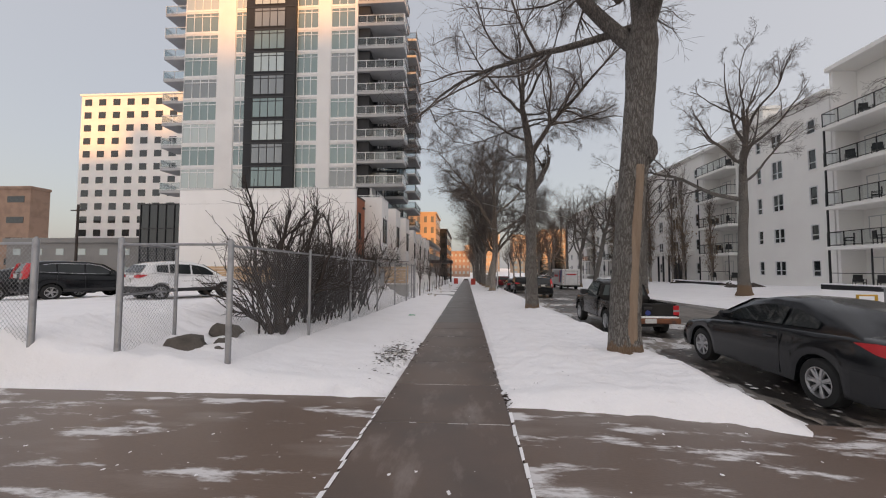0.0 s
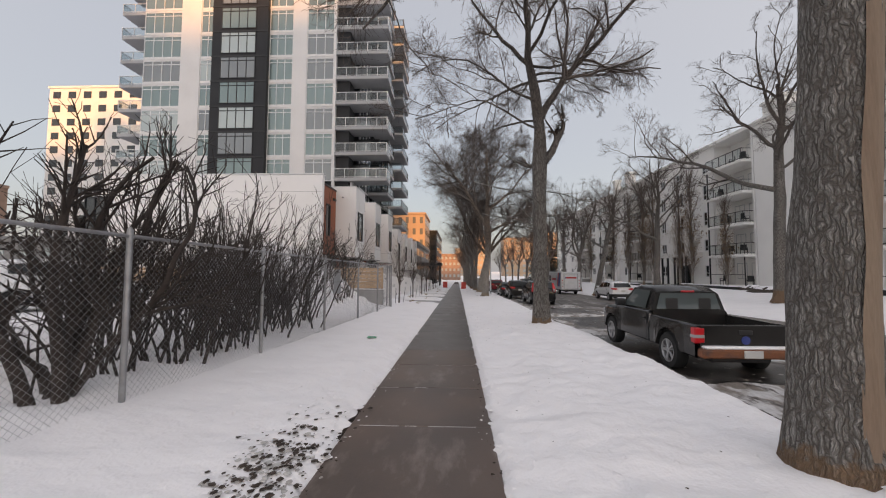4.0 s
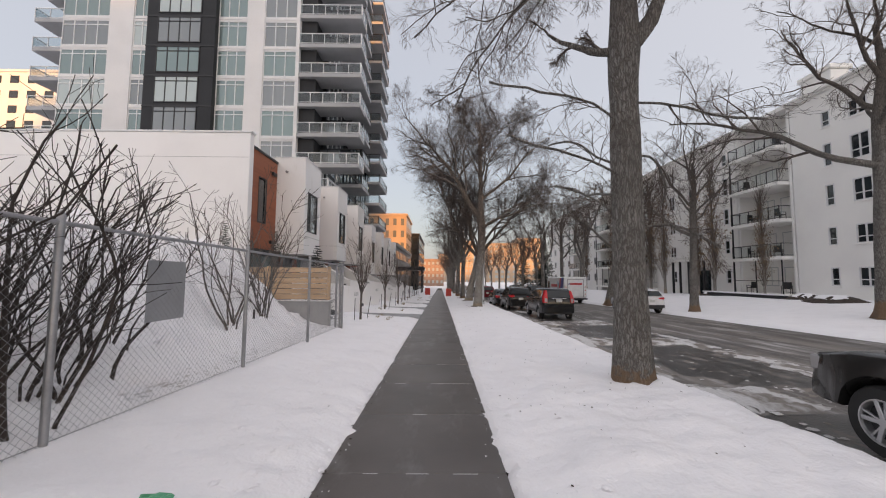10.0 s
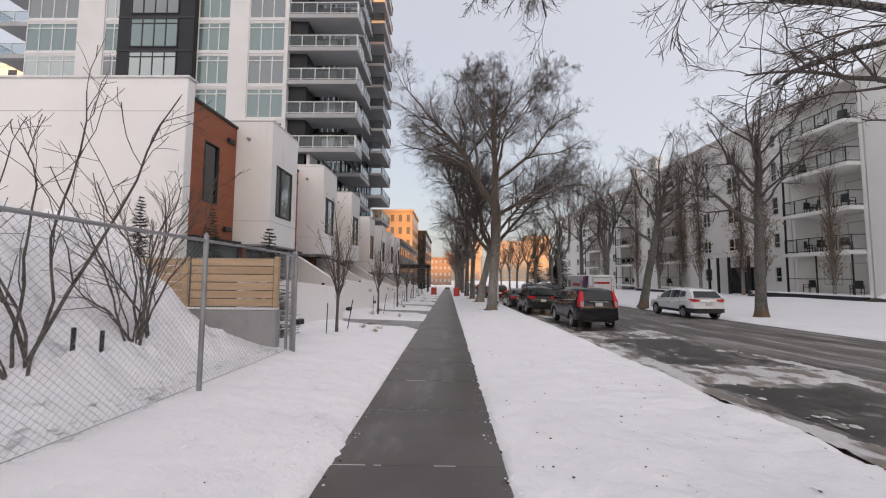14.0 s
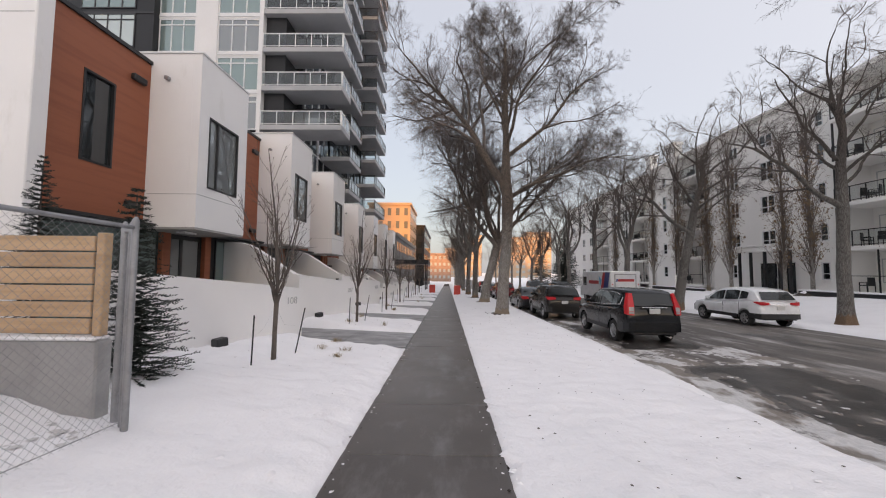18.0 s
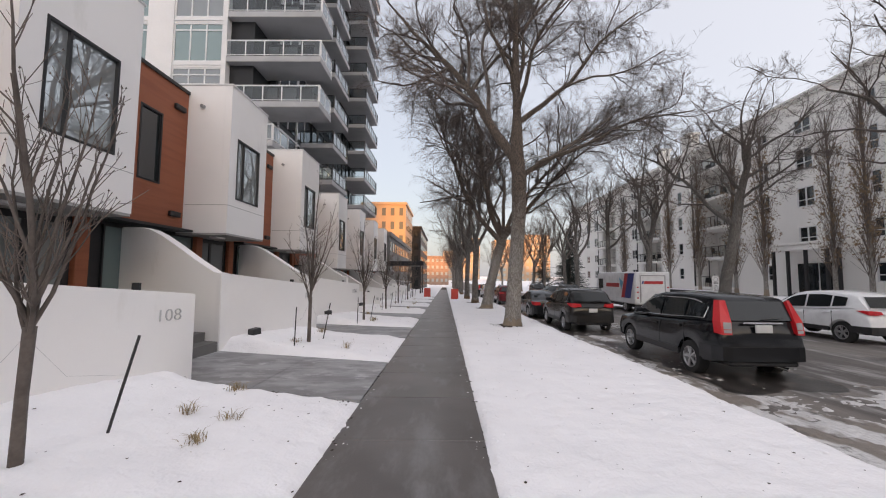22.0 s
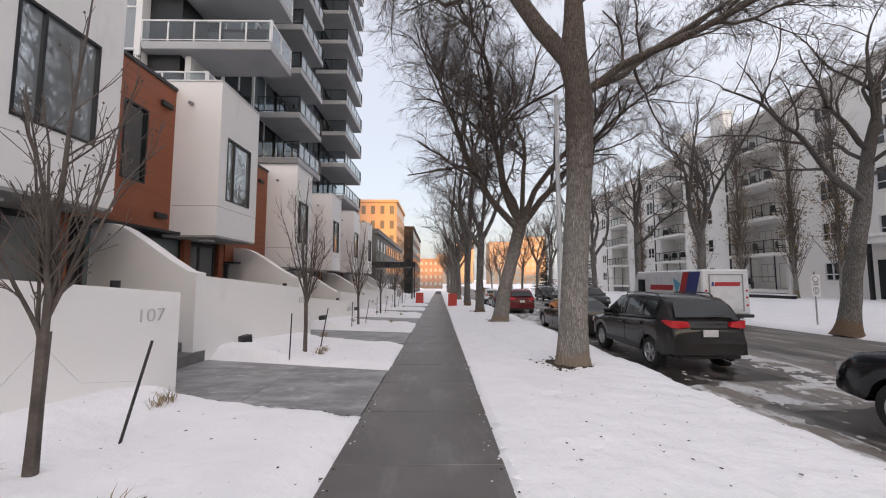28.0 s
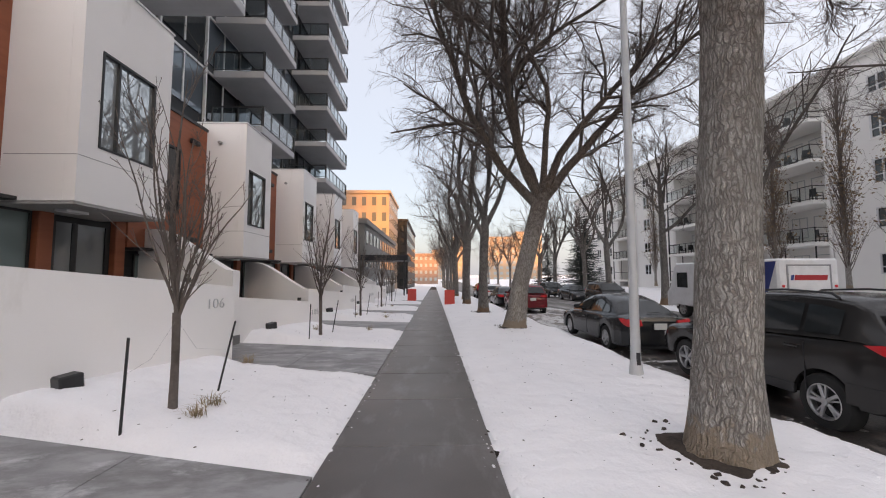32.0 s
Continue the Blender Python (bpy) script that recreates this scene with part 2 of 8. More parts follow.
CONCRETE_WET = mat("damp_concrete", (0.125, 0.112, 0.106), rough=0.42, vary=0.10, scale=0.9, fine=55, bump=0.12, dist=0.004, other=(0.088, 0.078, 0.072), mixat=(0.35, 0.65), random_hue=0.12)
CONCRETE_WALK = mat("frosty_concrete", (0.20, 0.195, 0.195), rough=0.5, vary=0.12, scale=1.6, fine=50, bump=0.15, dist=0.004, other=(0.26, 0.255, 0.26), mixat=(0.5, 0.7))
patches(CONCRETE_WALK, (0.34, 0.335, 0.34), 1.6, 0.44, 0.60, (0.7, 1.5, 1), 6, rough=0.7)
patches(CONCRETE_WALK, (0.52, 0.51, 0.52), 2.6, 0.55, 0.68, (0.8, 1.3, 1), 10, rough=0.85)
DRIVE = mat("brown_wet_concrete", (0.155, 0.110, 0.087), rough=0.4, vary=0.14, scale=1.1, fine=45, bump=0.2, dist=0.005, other=(0.26, 0.215, 0.19), mixat=(0.56, 0.78), stretch=(0.5, 1.7, 1))
patches(DRIVE, (0.66, 0.64, 0.64), 2.2, 0.55, 0.63, (0.45, 1.5, 1), 8, rough=0.8)
CONCRETE_BROWN = mat("brown_damp_concrete", (0.135, 0.098, 0.080), rough=0.42, vary=0.10, scale=0.9, fine=55, bump=0.12, dist=0.004, other=(0.095, 0.074, 0.064), mixat=(0.35, 0.65), random_hue=0.12)
patches(CONCRETE_WET, (0.19, 0.183, 0.18), 1.3, 0.52, 0.72, (2.2, 0.7, 1), 8)
patches(CONCRETE_BROWN, (0.24, 0.20, 0.18), 1.3, 0.54, 0.72, (2.2, 0.7, 1), 8)
CONCRETE = mat("grey_concrete", (0.36, 0.355, 0.35), rough=0.85, vary=0.1, scale=2, fine=40, bump=0.2, dist=0.004)
ASPHALT = mat("slushy_asphalt", (0.10, 0.088, 0.08), rough=0.62, vary=0.25, scale=0.7, fine=26, bump=0.6, dist=0.02, other=(0.21, 0.187, 0.168), mixat=(0.42, 0.66), stretch=(1.9, 0.22, 1))
patches(ASPHALT, (0.42, 0.40, 0.39), 1.3, 0.52, 0.68, (1.3, 0.22, 1), detail=8, rough=0.85)
patches(ASPHALT, (0.05, 0.044, 0.04), 0.55, 0.55, 0.66, (1.0, 0.35, 1), detail=8, rough=0.35)
WET = mat("wet_black_asphalt", (0.028, 0.025, 0.023), rough=0.28, vary=0.25, scale=2.2, fine=30, bump=0.5, dist=0.01, other=(0.06, 0.053, 0.048))
patches(WET, (0.24, 0.21, 0.19), 2.6, 0.54, 0.64, (1.2, 0.5, 1), detail=8, rough=0.6)
BARK = bark_mat("furrowed_bark", (0.37, 0.35, 0.325), (0.105, 0.09, 0.078), sx=27, sz=3.6, foot=(0.24, 0.145, 0.08), crown=(0.19, 0.16, 0.14, 6.5))
BARK_PALE = bark_mat("pale_grey_bark", (0.58, 0.545, 0.50), (0.215, 0.19, 0.168), sx=28, sz=3.8, foot=(0.36, 0.28, 0.20), crown=(0.23, 0.18, 0.145, 4.2))
LIMB = mat("limb_bark", (0.125, 0.104, 0.092), rough=0.95, vary=0.25, scale=4, fine=35, bump=0.5, dist=0.01)
TWIG = mat("twig_bark", (0.115, 0.09, 0.078), rough=0.95, vary=0.2, scale=5, fine=40, bump=0)
TWIG_PALE = mat("pale_twig_bark", (0.15, 0.12, 0.105), rough=0.9, vary=0.2, scale=5, fine=40, bump=0)
BARE_WOOD = mat("bare_brown_wood", (0.25, 0.185, 0.135), rough=0.85, vary=0.2, scale=2.0, fine=26, bump=0.5, dist=0.012, other=(0.17, 0.11, 0.075), stretch=(3, 3, 0.35))
SHRUB = mat("shrub_bark", (0.048, 0.037, 0.032), rough=0.9, vary=0.25, scale=6, fine=40, bump=0)
STUCCO = mat("white_stucco", (0.83, 0.815, 0.805), rough=0.9, vary=0.025, scale=0.5, fine=90, bump=0.12, dist=0.004, other=(0.79, 0.775, 0.765))
patches(STUCCO, (0.62, 0.60, 0.56), 0.8, 0.62, 0.85, (1.0, 1.0, 0.35))
STEP = mat("damp_step_concrete", (0.15, 0.145, 0.14), rough=0.6, vary=0.12, scale=3, fine=40, bump=0.2, dist=0.004)
BEIGE_WARM = mat("orange_brick_panel", (0.42, 0.31, 0.22), rough=0.85, vary=0.06, scale=0.3, bump=0)
STUCCO_WARM = mat("cream_stucco", (0.86, 0.845, 0.815), rough=0.9, vary=0.04, scale=0.35, fine=60, bump=0.1, dist=0.004, other=(0.82, 0.80, 0.775))
ORANGE = mat("rust_orange_cladding", (0.30, 0.095, 0.045), rough=0.6, vary=0.08, scale=0.8, fine=18, bump=0.06, dist=0.003, other=(0.25, 0.075, 0.036), stretch=(0.6, 0.6, 9))
BLACK = mat("black_metal", (0.018, 0.018, 0.02), rough=0.45, vary=0.1, bump=0)
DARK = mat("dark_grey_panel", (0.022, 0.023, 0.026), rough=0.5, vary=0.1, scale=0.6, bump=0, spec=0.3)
GALV = mat("galvanised_steel", (0.33, 0.33, 0.34), rough=0.45, metal=0.6, vary=0.12, scale=6, fine=60, bump=0.05, dist=0.002)
GALV_PALE = mat("pale_grey_steel", (0.52, 0.53, 0.54), rough=0.5, metal=0.2, vary=0.05, scale=4, bump=0)
WHITE_METAL = mat("white_painted_metal", (0.70, 0.70, 0.70), rough=0.5, vary=0.05, bump=0)
TOWER_WHITE = mat("white_tower_panel", (0.70, 0.69, 0.685), rough=0.7, vary=0.04, scale=0.3, fine=10, bump=0)
SLAB = mat("balcony_slab_concrete", (0.40, 0.40, 0.41), rough=0.85, vary=0.08, scale=0.5, bump=0)
WOOD = mat("cedar_board", (0.52, 0.36, 0.22), rough=0.75, vary=0.12, scale=1.2, fine=24, bump=0.2, dist=0.004, other=(0.42, 0.28, 0.165), random_hue=0.18, stretch=(0.7, 5, 12))
GLASS = glass_mat("dark_window_glass", (0.02, 0.025, 0.028))
GLASS_PALE = glass_mat("curtained_window_glass", (0.42, 0.47, 0.46), rough=0.06, metal=0.2)
GLASS_TEAL = glass_mat("green_tinted_glass", (0.20, 0.26, 0.255), rough=0.05, metal=0.35)
GLASS_GREY = glass_mat("grey_window_glass", (0.22, 0.235, 0.24), rough=0.05, metal=0.35)
GLASS_BLUE = glass_mat("blue_window_glass", (0.13, 0.155, 0.18), rough=0.03, metal=0.4)
CLEAR = clear_mat("clear_balcony_glass", (0.80, 0.84, 0.85))
RUBBER = mat("tyre_rubber", (0.018, 0.018, 0.018), rough=0.85, vary=0.2, bump=0)
BRICK = mat("brown_brick", (0.30, 0.20, 0.15), rough=0.9, vary=0.12, scale=0.6, fine=12, bump=0)
FOLIAGE = mat("spruce_needles", (0.045, 0.058, 0.05), rough=0.8, vary=0.3, scale=9, fine=50, bump=0)
LEAF_BROWN = mat("dry_brown_leaf", (0.26, 0.175, 0.10), rough=0.85, vary=0.3, scale=4, fine=20, bump=0, other=(0.17, 0.13, 0.085))
CHROME = mat("bright_metal", (0.62, 0.62, 0.63), rough=0.2, metal=1.0, vary=0.03, bump=0)
ALLOY = mat("alloy_wheel", (0.45, 0.45, 0.46), rough=0.35, metal=0.8, vary=0.05, bump=0)
RED_LAMP = mat("red_lamp_lens", (0.52, 0.010, 0.016), rough=0.3, vary=0.05, bump=0, coat=0.15)
CLEAR_LAMP = mat("clear_lamp_lens", (0.32, 0.31, 0.31), rough=0.15, vary=0.05, bump=0, coat=0.6)
PLATE = mat("number_plate", (0.55, 0.55, 0.54), rough=0.5, vary=0.05, bump=0)
RED = mat("red_plastic", (0.50, 0.045, 0.03), rough=0.5, vary=0.06, bump=0)
YELLOW = mat("yellow_paint", (0.55, 0.32, 0.03), rough=0.5, vary=0.06, bump=0)
SILVER_SIGN = mat("blank_grey_sign", (0.30, 0.305, 0.315), rough=0.6, vary=0.05, bump=0)
SOIL = mat("bare_soil_and_leaves", (0.06, 0.045, 0.036), rough=0.95, vary=0.3, scale=8, fine=50, bump=0.6, dist=0.02)
LETTER = mat("grey_numeral", (0.50, 0.50, 0.50), rough=0.5, vary=0.05, bump=0)
BLUE = mat("blue_vinyl", (0.03, 0.05, 0.22), rough=0.4, vary=0.04, bump=0)
RED_VINYL = mat("red_vinyl", (0.48, 0.03, 0.035), rough=0.4, vary=0.04, bump=0)


def paint(name, base, metal=0.0, rough=0.3):
    return mat(name, base, rough=0.16 if rough == 0.3 else rough, metal=metal, vary=0.06, scale=2.5, fine=12, bump=0, coat=0.12, spec=0.32)


# ---- mesh helpers ------------------------------------------------------
class MB:
    """Collects vertices and faces of one mesh."""

    def __init__(self):
        self.v, self.f = [], []

    def add(self, verts, faces):
        k = len(self.v)
        self.v += [tuple(p) for p in verts]
        self.f += [tuple(i + k for i in q) for q in faces]
        return self

    def box(self, x0, x1, y0, y1, z0, z1):
        v = [(x, y, z) for z in (z0, z1) for y in (y0, y1) for x in (x0, x1)]
        return self.add(v, [(0, 2, 3, 1), (4, 5, 7, 6), (0, 1, 5, 4), (2, 6, 7, 3), (0, 4, 6, 2), (1, 3, 7, 5)])

    def cbox(self, x0, x1, y0, y1, z0, z1, b=0.02):
        """A box with chamfered edges."""
        c = []
        for sx in (0, 1):
            for sy in (0, 1):
                for sz in (0, 1):
                    X, Y, Z = (x0, x1)[sx], (y0, y1)[sy], (z0, z1)[sz]
                    dx, dy, dz = (b, -b)[sx], (b, -b)[sy], (b, -b)[sz]
                    c += [(X, Y + dy, Z + dz), (X + dx, Y, Z + dz), (X + dx, Y + dy, Z)]
        i = lambda sx, sy, sz, k: (sx * 4 + sy * 2 + sz) * 3 + k  # noqa: E731
        f = []
        for s in (0, 1):
            q = [i(s, 0, 0, 0), i(s, 1, 0, 0), i(s, 1, 1, 0), i(s, 0, 1, 0)]
            f.append(q if s else q[::-1])
            q = [i(0, s, 0, 1), i(1, s, 0, 1), i(1, s, 1, 1), i(0, s, 1, 1)]
            f.append(q[::-1] if s else q)
            q = [i(0, 0, s, 2), i(1, 0, s, 2), i(1, 1, s, 2), i(0, 1, s, 2)]
            f.append(q if s else q[::-1])
        for a in (0, 1):
            for b2 in (0, 1):
                f.append([i(a, b2, 0, 0), i(a, b2, 1, 0), i(a, b2, 1, 1), i(a, b2, 0, 1)])
                f.append([i(a, 0, b2, 0), i(a, 1, b2, 0), i(a, 1, b2, 2), i(a, 0, b2, 2)])
                f.append([i(0, a, b2, 1), i(1, a, b2, 1), i(1, a, b2, 2), i(0, a, b2, 2)])
                for c2 in (0, 1):
                    f.append([i(a, b2, c2, 0), i(a, b2, c2, 1), i(a, b2, c2, 2)])
        return self.add(c, f)

    def tube(self, pts, radii, n=6, cap=True):
        pts = [Vector(p) for p in pts]
        if not hasattr(radii, "__len__"):
            radii = [radii] * len(pts)
        vs, fs = [], []
        for k, p in enumerate(pts):
            d = (pts[min(k + 1, len(pts) - 1)] - pts[max(k - 1, 0)]).normalized()
            a = d.orthogonal().normalized() if k == 0 else (a - d * a.dot(d)).normalized()
            b = d.cross(a)
            for j in range(n):
                w = 2 * math.pi * j / n
                vs.append(p + (a * math.cos(w) + b * math.sin(w)) * radii[k])
        for k in range(len(pts) - 1):
            for j in range(n):
                fs.append((k * n + j, k * n + (j + 1) % n, (k + 1) * n + (j + 1) % n, (k + 1) * n + j))
        if cap:
            fs += [tuple(range(n))[::-1], tuple(range((len(pts) - 1) * n, len(pts) * n))]
        return self.add(vs, fs)

    def prism(self, poly, axis, a, b):
        """A polygon in the plane across axis, pushed from a to b. Its coordinates are the other two axes in order."""
        n = len(poly)
        put = {"x": lambda p, w: (w, p[0], p[1]), "y": lambda p, w: (p[0], w, p[1]), "z": lambda p, w: (p[0], p[1], w)}[axis]
        v = [put(p, w) for w in (a, b) for p in poly]
        f = [tuple(range(n)), tuple(range(n, 2 * n))[::-1]] + [(k, k + n, (k + 1) % n + n, (k + 1) % n) for k in range(n)]
        return self.add(v, f)

    def grid(self, rows):
        """Rows of points, joined into quads."""
        n = len(rows[0])
        v = [p for r in rows for p in r]
        f = [(k * n + j, k * n + j + 1, (k + 1) * n + j + 1, (k + 1) * n + j) for k in range(len(rows) - 1) for j in range(n - 1)]
        return self.add(v, f)

    def moved(self, m, since=0):
        self.v[since:] = [tuple(m @ Vector(p)) for p in self.v[since:]]
        return self

    def mesh(self, name, material, smooth=False):
        me = bpy.data.meshes.new(name)
        me.from_pydata(self.v, [], self.f)
        me.materials.append(material)
        bm = bmesh.new()
        bm.from_mesh(me)
        bmesh.ops.recalc_face_normals(bm, faces=bm.faces)
        bm.to_mesh(me)
        bm.free()
        if smooth:
            me.polygons.foreach_set("use_smooth", [True] * len(me.polygons))
            me.set_sharp_from_angle(angle=radians(40))
        return me


def part(name, mb, material, parent=None, label="", smooth=False):
    ob = new(name, mb.mesh(name, material, smooth))
    if parent:
        ob.parent = parent
    if label:
        ob["label"] = label
    return ob


def thing(name, label, category, at=(0, 0, 0), group="", kind="", rz=0):
    ob = new(name)
    ob.matrix_basis = pose(*at, 0, 0, rz)
    return tagged(ob, label, category, group, kind)


def structure(name, mb, material, label="", smooth=False):
    return tagged(part(name, mb, material, None, "", smooth), label, "", "", "structure")


def nz(x, y, s=1.0, k=0.0):
    return noise.noise(Vector((x * s, y * s, k)))

# ---- ground, road, pavement, snow --------------------------------------
def smooth(a, b, x):
    t = max(0.0, min(1.0, (x - a) / (b - a)))
    return t * t * (3 - 2 * t)


def road_dip(x, y):
    """The kerb lane lies a little lower farther on."""
    return -0.09 * smooth(18, 32, y) * (1 - smooth(7.2, 9.6, x))


def lawn(x, y):
    """Terrain outside the street strip."""
    h = gz(y) - 0.45
    h += 0.45 * smooth(14.2, 14.7, x) + 0.75 * smooth(15.5, 25, x) * smooth(10, 25, y)
    h += smooth(-7.0, -9.0, x) * (1.05 - 0.25 * smooth(-14, -24, x)) * (1 - smooth(26, 27.5, y)) * smooth(4.0, 9.0, y)
    h += smooth(-7.0, -9.0, x) * 0.45 * (1 - smooth(4.0, 9.0, y) * (1 - smooth(26, 27.5, y)))
    if x > 14 or x < -9:
        h += 0.05 * nz(x, y, 0.4) + 0.16 * max(0, nz(x, y, 0.17, 3)) * (x > 14)
    return h


xs = [-3000, -800, -300, -150, -90, -60, -48] + [-40 + 1.0 * k for k in range(32)] + [-8, -7.5, -7, 0, 6, 13.4, 13.6, 13.8, 14.0, 14.2] + [14.5 + 0.5 * k for k in range(32)] + [31, 36, 45, 60, 90, 150, 300, 800, 3000]
ys = [-3000, -800, -300, -140, -90, -60, -40, -25, -15, -10, -6, -3, 0] + [1 + 1.0 * k for k in range(70)] + [72 + 4 * k for k in range(12)] + [125, 140, 160, 200, 300, 500, 900, 1600, 4000]
mb = MB().grid([[(x, y, lawn(x, y)) for x in xs] for y in ys])
structure("ground", mb, SNOW, "snow-covered open ground with soft drifts", smooth=True)

mb = MB().grid([[(x, y, gz(y) - 0.14 + 0.05 * math.cos((x - 9.4) / 4.8 * 1.57) + 0.012 * nz(x, y, 1.2) + road_dip(x, y)) for x in [4.2 + 0.42 * k for k in range(25)]] for y in [-60 + 1.5 * k for k in range(230)]])
structure("road", mb, ASPHALT, "wet dark asphalt road with packed grey slush", smooth=True)

def road_z(x, y):
    return gz(y) - 0.14 + 0.05 * math.cos((x - 9.4) / 4.8 * 1.57) + 0.012 * nz(x, y, 1.2) + road_dip(x, y)


PARKED = ((4.7, 5.3, 9.4), (4.6, 11.6, 16.6), (5.3, 31.3, 36.4), (4.8, 38.4, 43.4), (4.7, 44.2, 49.4))   # left edge, rear and front of the cars at the kerb


POOLS = ((5.0, 18.6, 22.6), (5.4, 25.0, 28.6))   # wet places where cars have stood


def bare(x, y):
    """1 where the warm, sheltered road round a parked car is free of snow."""
    best = 0.0
    for x0, ya, yb in PARKED + POOLS:
        e = min(x - x0 + 0.15, x0 + 2.5 - x, y - ya + 0.5, yb + 0.35 - y) + 0.28 * nz(x, y, 1.3, 31) + 0.14 * nz(x, y, 4, 32)
        best = max(best, smooth(-0.05, 0.25, e))
    return best


rows_p = []
for j in range(900):
    y = 5.0 + 0.08 * j
    rows_p.append([(x, y, road_z(x, y) + 0.05 * (nz(x * 0.9, y * 0.45, 1.0, 12) + 0.5 * nz(x, y, 2.6, 13) + 0.5 * nz(x, y, 7, 14) + 0.36 * nz(x, y, 17, 15) + 0.62 - 0.16 * (x - 4.7)) - 0.10 * bare(x, y)) for x in [4.5 + 0.085 * i for i in range(44)]])
structure("packed_snow", MB().grid(rows_p), SLUSH, "patchy packed snow and slush along the kerb", smooth=True)
for x0, ya, yb in PARKED + POOLS:
    spot = thing("wet_patch", "bare wet black asphalt under a parked car" if (x0, ya, yb) in PARKED else "churned brown slush where a car has stood", "road", group="wet patches along the kerb", kind="structure")
    part("asphalt", MB().grid([[(x0 - 0.4 + 0.1 * i, ya - 0.9 + 0.1 * j, road_z(x0 - 0.4 + 0.1 * i, ya - 0.9 + 0.1 * j) - 0.03 + 0.036 * bare(x0 - 0.4 + 0.1 * i, ya - 0.9 + 0.1 * j)) for i in range(35)] for j in range(int((yb - ya + 1.7) / 0.1))]), WET, spot, smooth=True)
pavement = thing("pavement", "damp grey concrete pavement in square slabs", "pavement", kind="structure")
base = MB().grid([[(x, y, gz(y) - 0.05) for x in (-0.9, 0.9)] for y in (-20, 0, 40, 80, 120, 160)])
part("bedding", base, SOIL, pavement)
slab_mesh = [MB().cbox(-0.79, 0.79, 0.006, 1.494, -0.09, 0.0, 0.008).mesh("slab", m) for m in (CONCRETE_BROWN, CONCRETE_WET)]
for k in range(-9, 70):
    y0 = 7.40 + 1.5 * k - 0.05
    ob = new("slab", slab_mesh[int(k > 2 + 2 * math.sin(k * 7))])
    ob.parent = pavement
    ob.matrix_basis = pose(0, y0, gz(y0) + 0.004 * nz(k, 0.3, 1.7), -math.degrees(SLOPE), 0.15 * nz(k, 5, 1.3), 0)

rf = random.Random(8)
for k in range(-4, 11):
    y0 = 7.35 + 1.5 * k
    x = -0.76
    strip_mb = MB()
    while x < 0.7:
        w = rf.uniform(0.04, 0.25)
        if rf.random() < 0.5:
            strip_mb.box(x, min(0.76, x + w), y0 - 0.004, y0 + 0.005, gz(y0) - 0.03, gz(y0) - 0.003)
        x += w
    part("joint_frost", strip_mb, SNOW_DIRTY2, pavement, "frost caught in the joint")

# driveway that crosses the pavement at the start
drive = thing("driveway", "wet brown concrete driveway crossing the pavement", "driveway", kind="structure")
mb = MB().grid([[(x, y, gz(y) - 0.004 - 0.10 * smooth(2.5, 4.8, x)) for x in (-8.4, -6, -3, -0.80)] for y in (-5.0, -1.2, 2.4, 5.2)])
part("apron", mb, DRIVE, drive)
mb = MB().grid([[(x, y, gz(y) - 0.004 - 0.13 * smooth(2.0, 4.9, x)) for x in (0.80, 1.6, 2.4, 3.2, 4.0, 5.3)] for y in (-5.0, -1.2, 2.4, 4.9)])
part("apron", mb, DRIVE, drive)
rnd = random.Random(3)
mb = MB()
for sx in (-0.80, 0.80):
    y = -1.0
    while y < 4.7:
        w = 0.014 + 0.012 * rnd.random()
        L = 0.10 + 0.25 * rnd.random()
        z = gz(y) + 0.006
        x = sx + 0.012 * rnd.uniform(-1, 1)
        mb.add([(x - w, y, z), (x + w * rnd.uniform(0.4, 1), y + 0.02, z), (x + w, y + L, z), (x - w * rnd.uniform(0.4, 1), y + L - 0.02, z)], [(0, 1, 2, 3)])
        y += L * rnd.uniform(0.8, 1.3)
part("frost_line", mb, SNOW, drive, "thin line of ice in the joint")


def crumbs(name, count, area, parent, material, size, seed, lift=0.004):
    """Small flattened lumps scattered on a surface."""
    r = random.Random(seed)
    b = MB()
    for _ in range(count):
        x, y, z = area(r)
        s = size * (0.4 + 1.3 * r.random() ** 2)
        n, a0, top = 6, r.random() * 6, s * 0.25
        ring = [(x + s * r.uniform(0.6, 1.2) * math.cos(a0 + 1.047 * k), y + s * r.uniform(0.6, 1.5) * math.sin(a0 + 1.047 * k), z + lift) for k in range(n)]
        b.add(ring + [(x, y, z + lift + top)], [(k, (k + 1) % n, n) for k in range(n)])
    ob = part(name, b, material, parent)
    return tagged(ob, "", "", "", "stuff")


crumbs("snow_crumbs", 160, lambda r: (lambda x, y: (x, y, gz(y) - 0.004 - 0.11 * smooth(2.3, 4.8, abs(x) * (x > 0))))(r.uniform(-7, 4.2), r.uniform(1.2, 4.6)), drive, SNOW, 0.012, 11)


# walkways to the houses, slanting away from the street
UNIT, Y0 = 6.05, 27.06
WALK_Y, WALK_W, WALK_S = 29.65, 2.55, 0.27


def walk_gap(x, y):
    """Signed distance (metres) into the nearest walkway: positive inside."""
    v = y - WALK_S * (-0.76 - x) - WALK_Y
    k = max(0, min(6, math.floor((v + 1.7) / UNIT)))
    v -= k * UNIT
    return min(v, WALK_W - v)


